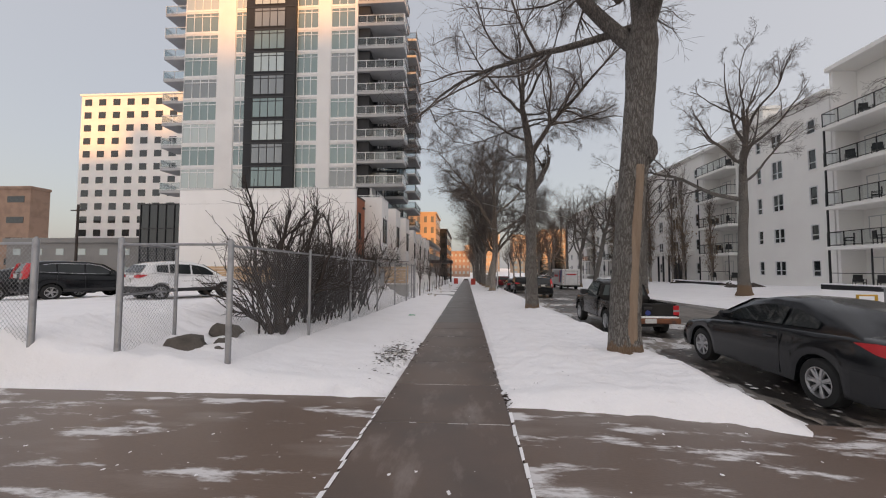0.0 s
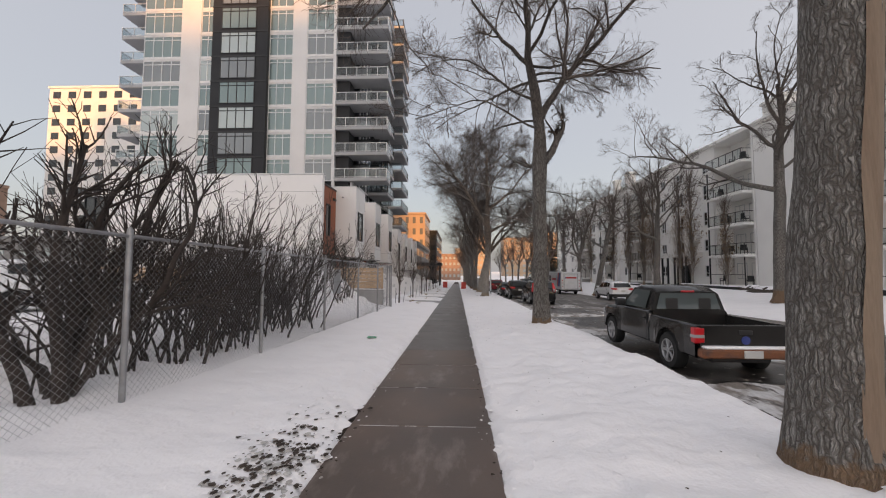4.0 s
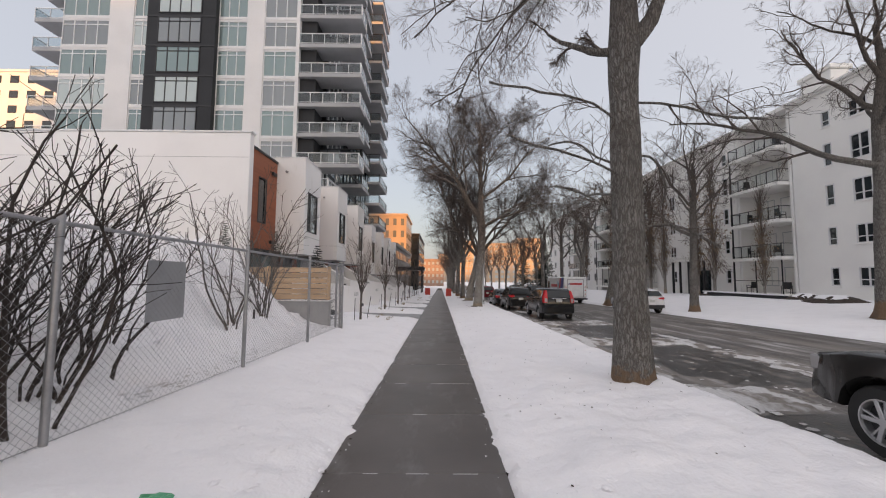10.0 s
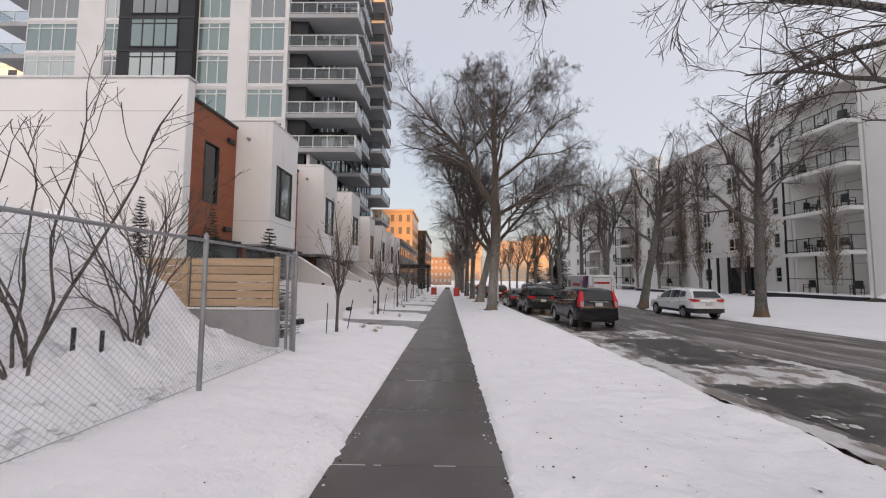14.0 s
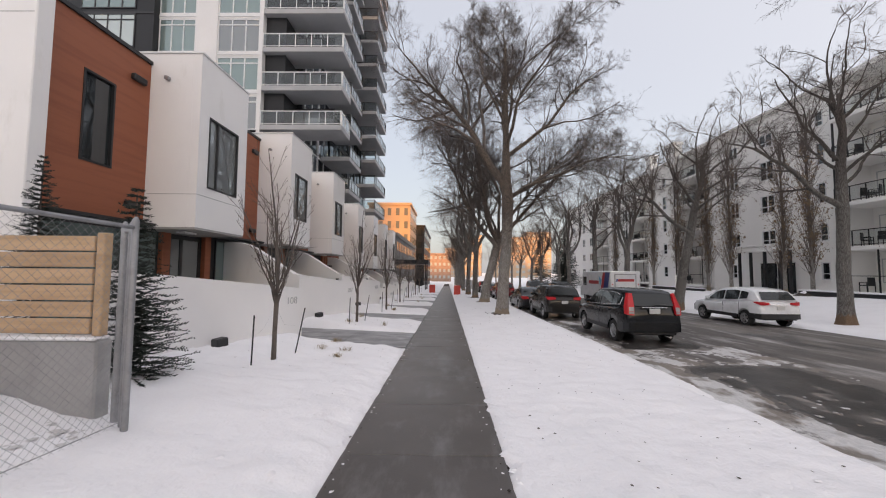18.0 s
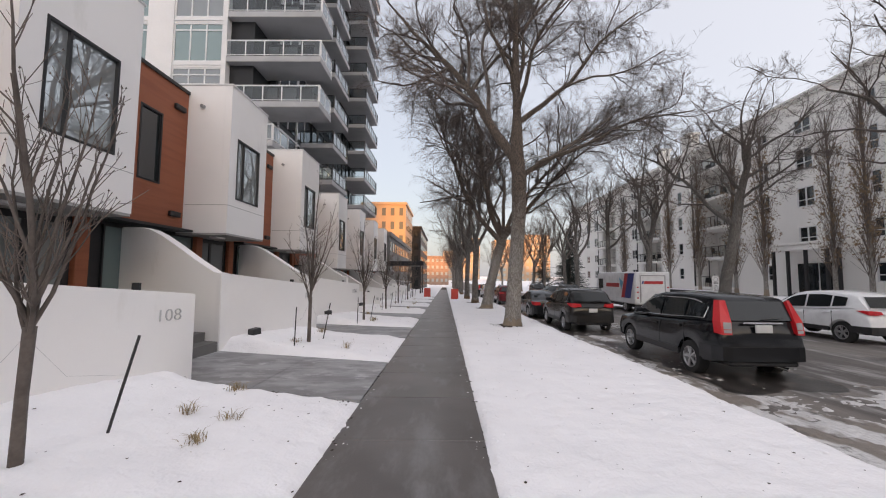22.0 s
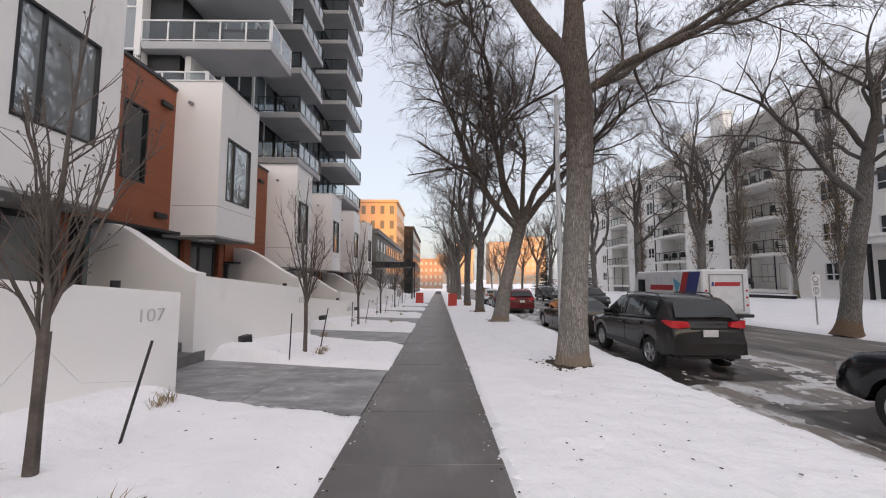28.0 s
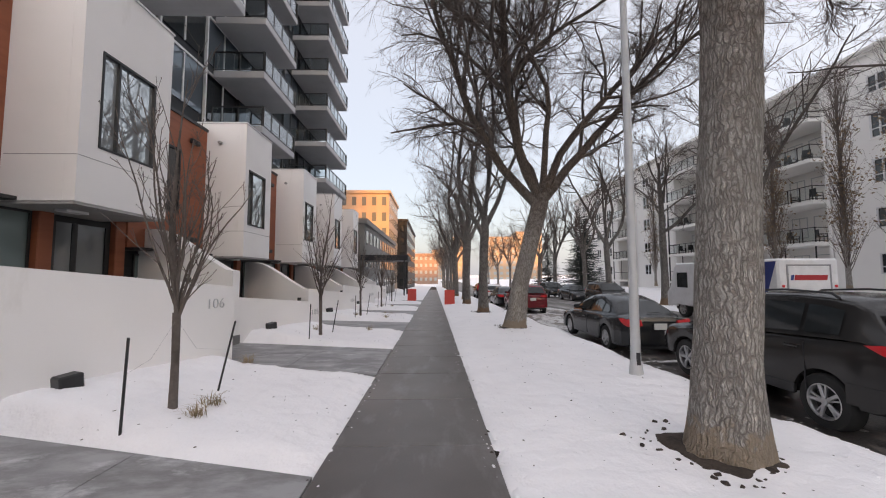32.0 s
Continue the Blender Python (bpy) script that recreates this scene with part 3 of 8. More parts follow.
def left_snow(x, y):
    """Snow height above the falling street level, between the pavement and the fence or walls."""
    out = -0.76 - x
    h = 0.02 + 0.10 * smooth(0.0, 0.5, out) + 0.10 * smooth(0.8, 3.0, out)
    if y < 26:
        h += 0.08 * smooth(2.2, 3.2, out)
        m = smooth(12.5, 17.5, y) * (1 - smooth(23.0, 24.6, y))
        h += m * (2.3 * smooth(3.1, 6.0, out) + 0.18 * smooth(3.0, 3.35, out)) + (1 - m) * 0.75 * smooth(3.6, 8.0, out) * (1 - smooth(22.6, 24.3, y))
        h += (0.30 * nz(x, y, 1.1, 2) + 0.28 * nz(x, y, 2.5, 4) + 0.20 * nz(x, y, 5.5, 5)) * smooth(2.75, 3.6, out) * (0.3 + 0.7 * m)
    else:
        g = walk_gap(x, y)
        h *= 0.75
        h += 0.14 * smooth(2.3, 3.6, out)
        h = h * (1 - smooth(-0.35, 0.02 + 0.05 * nz(x, y, 4, 1), g)) - 0.08 * smooth(-0.06 + 0.07 * nz(x, y, 5, 6), 0.10, g)
    h -= 0.085 * max(0.0, nz(x, y, 3.4, 21) + 0.05) * smooth(0.03, 0.15, out) * (1 - smooth(0.6, 1.0, out)) * (1 - smooth(22, 30, y))
    if y < 26.6:
        e = smooth(6.3, 7.4, out)
        h = h * (1 - e) + (lawn(x, y) - gz(y) + 0.04) * e
    h += 0.03 * nz(x, y, 1.6) + 0.022 * nz(x, y, 4.2, 1) + 0.016 * nz(x, y, 9, 7)
    return h


def strip(y_a, y_b, dy, cols, fn):
    rows, y = [], y_a
    while y < y_b + 1e-6:
        rows.append([fn(c, y) for c in cols])
        y += dy
    return rows


def left_point(c, y):
    edge = -0.76 + 0.06 * nz(0, y, 1.3, 3) + 0.085 * nz(0, y, 6, 4) + 0.07 * nz(0, y, 17, 4) - 0.25 * max(0, nz(0, y, 0.5, 8)) * (y < 12)
    x = edge + c * (-8.2 - edge if y < 26.6 else -5.1 - edge)
    h = left_snow(x, y)
    rise = smooth(0, 0.09, edge - x)
    z = gz(y) - 0.03 + (h + 0.03) * rise
    if y < 6.2:
        e = 5.15 + 0.18 * nz(x, 1, 1.5, 2) + 0.05 * nz(x, 3, 7, 2) - 0.03 * (x + 3)
        z = gz(y) - 0.05 + (z - gz(y) + 0.05) * smooth(e - 0.05, e + 0.5, y)
    return (x, y, z)


fine_cols = [0, 0.004, 0.010, 0.018, 0.03, 0.05, 0.075, 0.10, 0.13, 0.16, 0.20, 0.24, 0.28, 0.32, 0.36, 0.40, 0.43, 0.46, 0.50, 0.54, 0.58, 0.62, 0.66, 0.70, 0.75, 0.80, 0.85, 0.90, 0.95, 1.0]
structure("snow_bank", MB().grid(strip(4.7, 26.6, 0.075, fine_cols, left_point)), SNOW, "deep trodden snow bank beside the pavement", smooth=True)
bed_cols = [0, 0.008, 0.02, 0.035] + [0.05 + 0.95 * k / 40 for k in range(41)]
structure("snow_bed", MB().grid(strip(26.6, 72, 0.085, bed_cols, left_point)), SNOW, "thin snow over the planting beds between walkways", smooth=True)
structure("snow_bed_far", MB().grid(strip(72, 160, 1.0, [0, 0.02, 0.1, 0.3, 0.6, 1.0], left_point)), SNOW, "thin snow along the far pavement", smooth=True)


def verge_point(c, y):
    a = 0.765 + 0.05 * nz(1, y, 1.2, 5) + 0.09 * nz(1, y, 5, 6) + 0.07 * nz(1, y, 15, 6)
    b = 4.62 + 0.30 * smooth(20, 30, y) + 0.26 * nz(2, y, 0.45, 1) + 0.15 * nz(2, y, 1.7, 2)
    x = a + c * (b - a)
    deep = 1 - 0.55 * smooth(14, 30, y)
    out = x - a
    h = deep * (0.05 * smooth(0, 0.12, out) + 0.12 * smooth(0.1, 1.2, out) + 0.04 * smooth(1.6, 2.8, out))
    h += deep * (0.035 * nz(x, y, 0.9, 3) + 0.045 * nz(x, y, 2.6, 2) + 0.034 * nz(x, y, 6, 2)) * smooth(0, 0.4, out)
    h += 0.020 * nz(x, y, 12, 5) * smooth(0, 0.2, out)
    drop = smooth(0.0, 1.0, (b - x) / 0.95)
    low = -0.17 + road_dip(5, y)
    z = gz(y) + (low + (h - low) * drop)
    z = gz(y) - 0.03 + (z - gz(y) + 0.03) * smooth(0, 0.07, out)
    if y < 6.5:
        e = 4.55 - 0.12 * (x - 0.8) / 3 + 0.16 * nz(x, 2, 1.6, 7) + 0.05 * nz(x, 4, 7, 2)
        z = gz(y) - 0.16 + (z - gz(y) + 0.16) * smooth(e - 0.05, e + 0.75, y)
    return (x, y, z)


v_cols = [0, 0.008, 0.02, 0.035, 0.055] + [0.08 + 0.92 * k / 34 for k in range(35)]
structure("snow_verge", MB().grid(strip(4.2, 62, 0.08, v_cols, verge_point)), SNOW, "white snow verge between the pavement and the road", smooth=True)
structure("snow_verge_far", MB().grid(strip(62, 160, 1.0, v_cols[::3] + [1.0], verge_point)), SNOW, "snow verge continuing down the street", smooth=True)

for k in range(7):
    w = thing("walkway", "damp concrete walkway with patches of frost", "walkway", group="walkways to the houses", kind="structure")
    ya = WALK_Y + k * UNIT
    mb = MB()
    for i, (xa, xb) in enumerate(((-0.80, -2.60), (-2.61, -5.1))):
        p = [(xa, ya + WALK_S * (-0.76 - xa)), (xa, ya + WALK_W + WALK_S * (-0.76 - xa)), (xb, ya + WALK_W + WALK_S * (-0.76 - xb)), (xb, ya + WALK_S * (-0.76 - xb))]
        q = MB().add([(x, y, gz(ya) - SLOPE * (y - ya) + d) for d in (-0.1, 0.004) for x, y in p], [(0, 1, 2, 3), (7, 6, 5, 4), (0, 4, 5, 1), (1, 5, 6, 2), (2, 6, 7, 3), (3, 7, 4, 0)])
        part("slab", q, CONCRETE_WALK, w)


# ---- wall helper ---------------------------------------------------------
def wall_x(x0, x1, y0, y1, z0, z1, holes=()):
    """A wall in the yz plane between x0 and x1, with holes (ya, yb, za, zb) sorted along y and not overlapping."""
    b, y = MB(), y0
    for ya, yb, za, zb in holes:
        b.box(x0, x1, y, ya, z0, z1)
        b.box(x0, x1, ya, yb, z0, za)
        b.box(x0, x1, ya, yb, zb, z1)
        y = yb
    return b.box(x0, x1, y, y1, z0, z1)


def ring_x(a, c, ya, yb, za, zb, w):
    """A rectangular frame across x, in one piece."""
    o = [(ya, za), (yb, za), (yb, zb), (ya, zb)]
    i = [(ya + w, za + w), (yb - w, za + w), (yb - w, zb - w), (ya + w, zb - w)]
    v = [(x, *p) for x in (a, c) for p in o + i]
    f = []
    for k in range(4):
        n = (k + 1) % 4
        f += [(k, n, n + 4, k + 4), (k + 8, k + 12, n + 12, n + 8), (k, k + 8, n + 8, n), (k + 4, n + 4, n + 12, k + 12)]
    return MB().add(v, f)


def window(parent, x, ya, yb, za, zb, mullions=(), name="window", frame=BLACK, glass=GLASS, face=1, w=0.05, depth=0.10, bars=()):
    """A framed window in a wall across x; face: +1 looks towards +x."""
    a, c = (x - depth, x + 0.015) if face > 0 else (x - 0.015, x + depth)
    f = part(name, ring_x(a, c, ya, yb, za, zb, w), frame, parent)
    for m in mullions:
        part("mullion", MB().box(a + 0.01, c - 0.01, m - w * 0.5, m + w * 0.5, za + w, zb - w), frame, f)
    for m in bars:
        part("glazing_bar", MB().box(a + 0.012, c - 0.012, ya + w, yb - w, m - w * 0.4, m + w * 0.4), frame, f)
    g = x - depth * 0.6 * face
    edges = [ya + w, *mullions, yb - w]
    for p, q in zip(edges, edges[1:]):
        part("pane", MB().box(g - 0.006, g + 0.006, p, q, za + w, zb - w), glass, f)
    return f


GLASS_MIRROR = glass_mat("reflective_window_glass", (0.56, 0.60, 0.61), rough=0.015, metal=0.7)


# ---- townhouses ----------------------------------------------------------
def level(k):
    """How far each house of the row is stepped down the slope."""
    return -0.83 if k >= 3 else -0.10 if k == 2 else 0.0


def townhouse(k):
    y = Y0 + UNIT * k
    h = thing("townhouse", "white stucco and rust-orange townhouse with a projecting upper room", "house", (0, 0, level(k)), group="row of townhouses")
    XO, XB = -7.9, -6.5
    ow = (y + 1.13, y + 1.95, 3.80, 5.88)
    part("upper_wall", wall_x(XO - 0.25, XO, y + (0.34 if k == 0 else 0.0), y + UNIT, 2.60, 6.95, [ow]), ORANGE, h, "rust-orange boards on the upper wall")
    part("roof_edge", MB().box(XO - 0.4, XO + 0.05, y + (0.34 if k == 0 else 0.0), y + UNIT, 6.954, 7.05), BLACK, h, "black metal roof edge")
    window(h, XO, *ow, mullions=(), bars=())
    for z, yy in ((6.25, y + 2.35), (2.95, y + 2.35)):
        part("vent", MB().cbox(XO + 0.002, XO + 0.12, yy, yy + 0.42, z, z + 0.16, 0.02), BLACK, h, "black wall vent")
    ya, yb = y + (3.3 if k > 2 else 3.0), y + 5.42
    bw = (y + 3.42 + (0.12 if k > 2 else 0.0), y + 4.90, 3.66, 5.68)
    part("bay_front", wall_x(XB - 0.22, XB, ya, yb, 2.52, 7.28, [bw]), STUCCO, h, "white stucco face of the projecting room")
    part("bay_side", MB().box(-9.2, XB - 0.223, ya, ya + 0.22, 2.52, 7.28), STUCCO, h)
    part("bay_side", MB().box(-9.2, XB - 0.223, yb - 0.22, yb, 2.52, 7.28), STUCCO, h)
    part("bay_roof", MB().box(-9.2, XB - 0.2, ya + 0.2, yb - 0.2, 7.0, 7.15), STUCCO, h)
    part("bay_soffit", MB().box(-9.2, XB - 0.01, ya + 0.01, yb - 0.01, 2.46, 2.515), CONCRETE, h)
    part("coping", MB().cbox(XB - 0.26, XB + 0.03, ya - 0.03, yb + 0.03, 7.283, 7.34, 0.01), WHITE_METAL, h)
    part("coping", MB().cbox(-9.2, XB - 0.262, ya - 0.03, ya + 0.24, 7.283, 7.34, 0.01), WHITE_METAL, h)
    part("joint", MB().box(XB + 0.001, XB + 0.004, ya + 0.01, yb - 0.01, 3.40, 3.415).box(-7.85, XB, ya - 0.004, ya - 0.001, 3.40, 3.415), CONCRETE, h)
    window(h, XB, *bw, mullions=(y + 3.86,), glass=GLASS_MIRROR)
    # dark sheet added close behind the window in place of the unlit room
    part("dark_backing", MB().box(-7.0, -6.95, ya + 0.25, yb - 0.25, 2.6, 6.9), DARK, h)
    part("soffit_lamp", MB().cbox(-7.35, -7.1, ya + 0.5, ya + 1.0, 2.40, 2.455, 0.01), WHITE_METAL, h, "white soffit lamp")
    part("ceiling_light", MB().tube([(XO + 0.5, ya + 0.15, 6.6), (XO + 0.5, ya - 0.12, 6.56)], [0.05, 0.06], 8), GALV, h, "small wall lamp")
    # ground floor set back under the projecting room
    z0 = gz(y + 5) + 0.41 - level(k) - (0.1 if k > 2 else 0.0)
    part("ground_wall", MB().box(-8.35, -8.1, y + (0.34 if k == 0 else 0), y + UNIT, gz(y) - 0.2, 2.6), BLACK, h)
    part("soffit", MB().box(-8.1, -7.55, y + (0.34 if k == 0 else 0), y + UNIT, 2.53, 2.598), BLACK, h)
    for yy in (y + 3.80, y + 5.72):
        part("column", MB().cbox(-8.099, -7.93, yy, yy + 0.32, z0, 2.528, 0.015), ORANGE, h, "rust-orange column")
    window(h, -8.07, y + 0.45, y + 3.78, z0 + 0.1, 2.45, mullions=(), bars=(z0 + 0.75,), glass=GLASS_TEAL, depth=0.03)
    d = window(h, -8.07, y + 4.15, y + 5.70, z0 + 0.05, 2.45, mullions=(y + 4.75,), name="door", glass=GLASS_GREY, depth=0.03, w=0.14)
    part("patio", MB().box(-8.4, -5.66, y + 0.3, y + UNIT, gz(y) - 0.3, z0), STEP, h)
    return h


for k in range(7):
    townhouse(k)

end_wall = thing("townhouse_end_wall", "plain white stucco end wall of the townhouse row", "wall", kind="structure")
part("wall", MB().cbox(-21.1, -7.75, Y0 - 0.02, Y0 + 0.32, -0.6, 7.40, 0.02), STUCCO, end_wall)
part("coping", MB().cbox(-21.12, -7.70, Y0 - 0.06, Y0 + 0.36, 7.403, 7.48, 0.015), WHITE_METAL, end_wall)
part("joint", MB().box(-21.0, -7.80, Y0 - 0.024, Y0 - 0.021, 6.35, 6.365), CONCRETE, end_wall)
part("side_wall", MB().box(-21.1, -20.8, Y0 + 0.33, 70, -0.6, 7.3), STUCCO, end_wall)
part("roof", MB().box(-20.8, -8.2, Y0 + 0.33, Y0 + 3 * UNIT, 6.3, 6.5), CONCRETE, end_wall)
part("roof", MB().box(-20.8, -8.2, Y0 + 3 * UNIT, Y0 + 7 * UNIT, 5.5, 5.7), CONCRETE, end_wall)
part("rear_wall", MB().box(-21.0, -8.2, Y0 + 7 * UNIT, Y0 + 7 * UNIT + 0.3, -1.5, 6.1), STUCCO, end_wall)


def garden_wall(k):
    """Low white front wall with the house number, and the sweeping wall up to the house beyond the walkway."""
    y = Y0 + UNIT * k
    top = 0.95
    dz = level(k)
    w = thing("garden_wall", "smooth white stucco garden wall with grey house number", "wall", (0, 0, dz), group="garden walls")
    A, B = Vector((-4.92, y + 0.15)), Vector((-3.76, y + 3.52))
    d = (B - A).normalized()
    A -= d * (1.1 if k == 0 else 0.0 if k == 1 else 0.33)
    top = 0.90
    crest = lambda q: top + 0.100 * (B - q).dot(d)  # noqa: E731
    n = Vector((-d.y, d.x))
    p = [A, B, B + n * 0.26, A + n * 0.26]
    b = MB()
    c = 0.02
    zs = [(None, 0), (-c, 0), (0, c)]
    cen = (A + B + n * 0.26) / 2
    rings = []
    for z, inset in zs:
        rings.append([(q.x + math.copysign(inset, cen.x - q.x) * 0.6, q.y + math.copysign(inset, cen.y - q.y), gz(y) - 0.4 if z is None else crest(q) + z) for q in p])
    b.add([v for r in rings for v in r], [(i * 4 + j, i * 4 + (j + 1) % 4, (i + 1) * 4 + (j + 1) % 4, (i + 1) * 4 + j) for i in range(2) for j in range(4)] + [(8, 9, 10, 11)])
    part("front_wall", b, STUCCO, w)
    # return along the near side of the walkway
    u = Vector((-1, WALK_S)).normalized()
    poly = [B + u * 0.27, B + u * 2.2, B + u * 2.2 - d * 0.25, B + u * 0.27 - d * 0.25]
    part("return_wall", MB().prism([(q.x, q.y) for q in poly], "z", gz(y) - 0.4, top - 0.004), STUCCO, w)
    # sweeping wall beyond the walkway, rising to the house
    s0 = Vector((-4.90, y + UNIT + 0.155)) - (d * 0.35 if k > 0 else Vector((0, 0)))
    prof = [(0.0, gz(y) - 0.5), (0.0, 1.235), (0.25, 1.28), (0.8, 1.56), (1.5, 1.96), (2.0, 2.22), (2.3, 2.34), (2.6, 2.41), (3.1, 2.43), (3.5, 2.43), (3.5, gz(y) - 0.5)]
    b = MB()
    m = len(prof)
    o = Vector((-u.y, u.x)) * 0.24
    if o.y < 0:
        o = -o
    b.add([(s0.x + u.x * t, s0.y + u.y * t, z) for t, z in prof] + [(s0.x + u.x * t + o.x, s0.y + u.y * t + o.y, z) for t, z in prof], [tuple(range(m)), tuple(range(m, 2 * m))[::-1]] + [(j, (j + 1) % m, (j + 1) % m + m, j + m) for j in range(m)])
    part("sweeping_wall", b, STUCCO, w, "white stucco wall with a curved sloping top")
    g = gz(y + 4) - dz
    rise = 0.195
    for i in range(2):
        t0, t1 = 4.93 + 0.36 * i, 4.93 + 0.36 * (i + 1) + 0.02
        za, zb = g - 0.1, g + rise * (i + 1)
        yy = lambda x, e: y + 3.62 + WALK_S * (-3.76 - x) + e  # noqa: E731
        q = [(-t0, yy(-t0, -0.05)), (-t0, yy(-t0, 2.25)), (-t1, yy(-t1, 2.25)), (-t1, yy(-t1, -0.05))]
        part("step", MB().prism(q, "z", za, zb), STEP, w, "dark damp concrete step")
    num = str(108 - k)
    cu = bpy.data.curves.new("number", "FONT")
    cu.body, cu.size, cu.extrude, cu.align_x, cu.offset = num, 0.27, 0.010, "RIGHT", -0.006
    cu.materials.append(LETTER)
    ob = new("house_number", cu)
    ob.parent = w
    ob["label"] = "grey metal house number " + num
    at = B - d * 0.22 - n * 0.012
    ob.matrix_basis = Matrix.Translation((at.x, at.y, 0.50)) @ Matrix.Rotation(math.atan2(d.y, d.x), 4, "Z") @ Matrix.Rotation(radians(90), 4, "X")
    return w


for k in range(7):
    garden_wall(k)

# ---- residential tower ---------------------------------------------------
STOREY, ZB, NF = 3.22, 12.62, 11
TY = 50.7
tower = thing("residential_tower", "tall white and dark glass apartment tower with stacked balconies", "tower")
tower.matrix_basis = Matrix.Translation((0.29, 0, 1.65)) @ Matrix.Diagonal((0.955, 0.955, 0.955, 1)) @ Matrix.Translation((-0.29, 0, -1.65))
part("core", MB().box(-39.9, -13.2, TY + 0.5, 79, -2, ZB + STOREY * NF), DARK, tower)
part("podium", MB().box(-39.9, -14.9, TY + 0.1, TY + 0.49, 4, ZB - 0.65), TOWER_WHITE, tower)
for xa, xb in ((-34.95, -32.4), (-20.4, -18.6), (-15.15, -14.85)):
    part("pier", MB().box(xa, xb, TY - 0.05, TY + 0.49, ZB - 0.64, ZB + STOREY * NF), TOWER_WHITE, tower, "white panel pier")
part("dark_bay", MB().box(-30.55, -23.45, TY - 0.55, TY + 0.49, ZB - 0.64, ZB + STOREY * NF), DARK, tower, "projecting dark panel bay")


def tower_window(parent, xa, xb, za, zb, y, n, frame, glass, rail=0.72):
    w = 0.09
    f = ring_x(y - 0.06, y + 0.06, xa, xb, za, zb, w)
    f.v = [(q, p, r) for p, q, r in f.v]
    fr = part("window", f, frame, parent)
    for i in range(1, n):
        x = xa + (xb - xa - w) * i / n
        part("mullion", MB().box(x, x + w, y - 0.05, y + 0.05, za + w, zb - w), frame, fr)
    if rail:
        z = za + (zb - za) * rail
        part("transom", MB().box(xa + w, xb - w, y - 0.055, y + 0.055, z, z + w), frame, fr)
    for i in range(n):
        x0 = xa + (xb - xa - w) * i / n + w
        part("pane", MB().box(x0, x0 + (xb - xa - w) / n - w, y - 0.01, y + 0.01, za + w, zb - w), glass, fr)


rnd = random.Random(5)
for k in range(NF):
    z = ZB + STOREY * k
    for xa, xb, n in ((-39.9, -34.95, 4), (-32.4, -30.55, 2), (-23.45, -20.4, 3), (-18.6, -15.15, 3)):
        tower_window(tower, xa, xb, z + 0.02, z + 2.82, TY + 0.1, n, WHITE_METAL, rnd.choice((GLASS_TEAL, GLASS_TEAL, GLASS_PALE, GLASS_GREY)), 0.80)
        part("spandrel", MB().box(xa, xb, TY + 0.02, TY + 0.45, z + 2.824, z + STOREY + 0.016), TOWER_WHITE, tower, "white spandrel panel")
        part("band_line", MB().box(xa, xb, TY - 0.03, TY + 0.016, z + 2.98, z + 3.06), WHITE_METAL, tower)
    tower_window(tower, -29.4, -24.9, z + 0.05, z + 2.84, TY - 0.56, 4, BLACK, (GLASS_TEAL, GLASS_GREY, GLASS_PALE)[k % 3], 0.80)
    part("floor_band", MB().box(-30.58, -23.42, TY - 0.60, TY - 0.552, z + 2.85, z + 3.0), BLACK, tower)


def tower_balcony(name, x0, x1, y0, y1, z, open_sides, rail_mat=WHITE_METAL, h=1.08, label="", n=4):
    """Slab and glass railing; open_sides: which of 's', 'e', 'n', 'w' carry a railing."""
    b = part(name, MB().cbox(x0, x1, y0, y1, z, z + 0.42, 0.03), SLAB, tower, label)
    runs = {"s": ((x0, y0), (x1, y0)), "e": ((x1, y0), (x1, y1)), "n": ((x0, y1), (x1, y1)), "w": ((x0, y0), (x0, y1))}
    fr = MB()
    for s in open_sides:
        (ax, ay), (bx, by) = runs[s]
        ox, oy = {"s": (0, 0.06), "e": (-0.06, 0), "n": (0, -0.06), "w": (0.06, 0)}[s]
        ax, ay, bx, by = ax + ox, ay + oy, bx + ox, by + oy
        L = math.hypot(bx - ax, by - ay)
        m = max(2, round(L / 1.3))
        for i in range(m + 1):
            x, y = ax + (bx - ax) * i / m, ay + (by - ay) * i / m
            fr.box(x - 0.03, x + 0.03, y - 0.03, y + 0.03, z + 0.42, z + 0.42 + h)
        e = 0.035
        fr.box(min(ax, bx) - e, max(ax, bx) + e, min(ay, by) - e, max(ay, by) + e, z + 0.42 + h, z + 0.42 + h + 0.07)
        fr.box(min(ax, bx) - e * 0.6, max(ax, bx) + e * 0.6, min(ay, by) - e * 0.6, max(ay, by) + e * 0.6, z + 0.50, z + 0.54)
        g = part("glass", MB().box(min(ax, bx) - 0.008, max(ax, bx) + 0.008, min(ay, by) - 0.008, max(ay, by) + 0.008, z + 0.55, z + 0.40 + h), CLEAR, b)
    part("railing", fr, rail_mat, b)
    return b


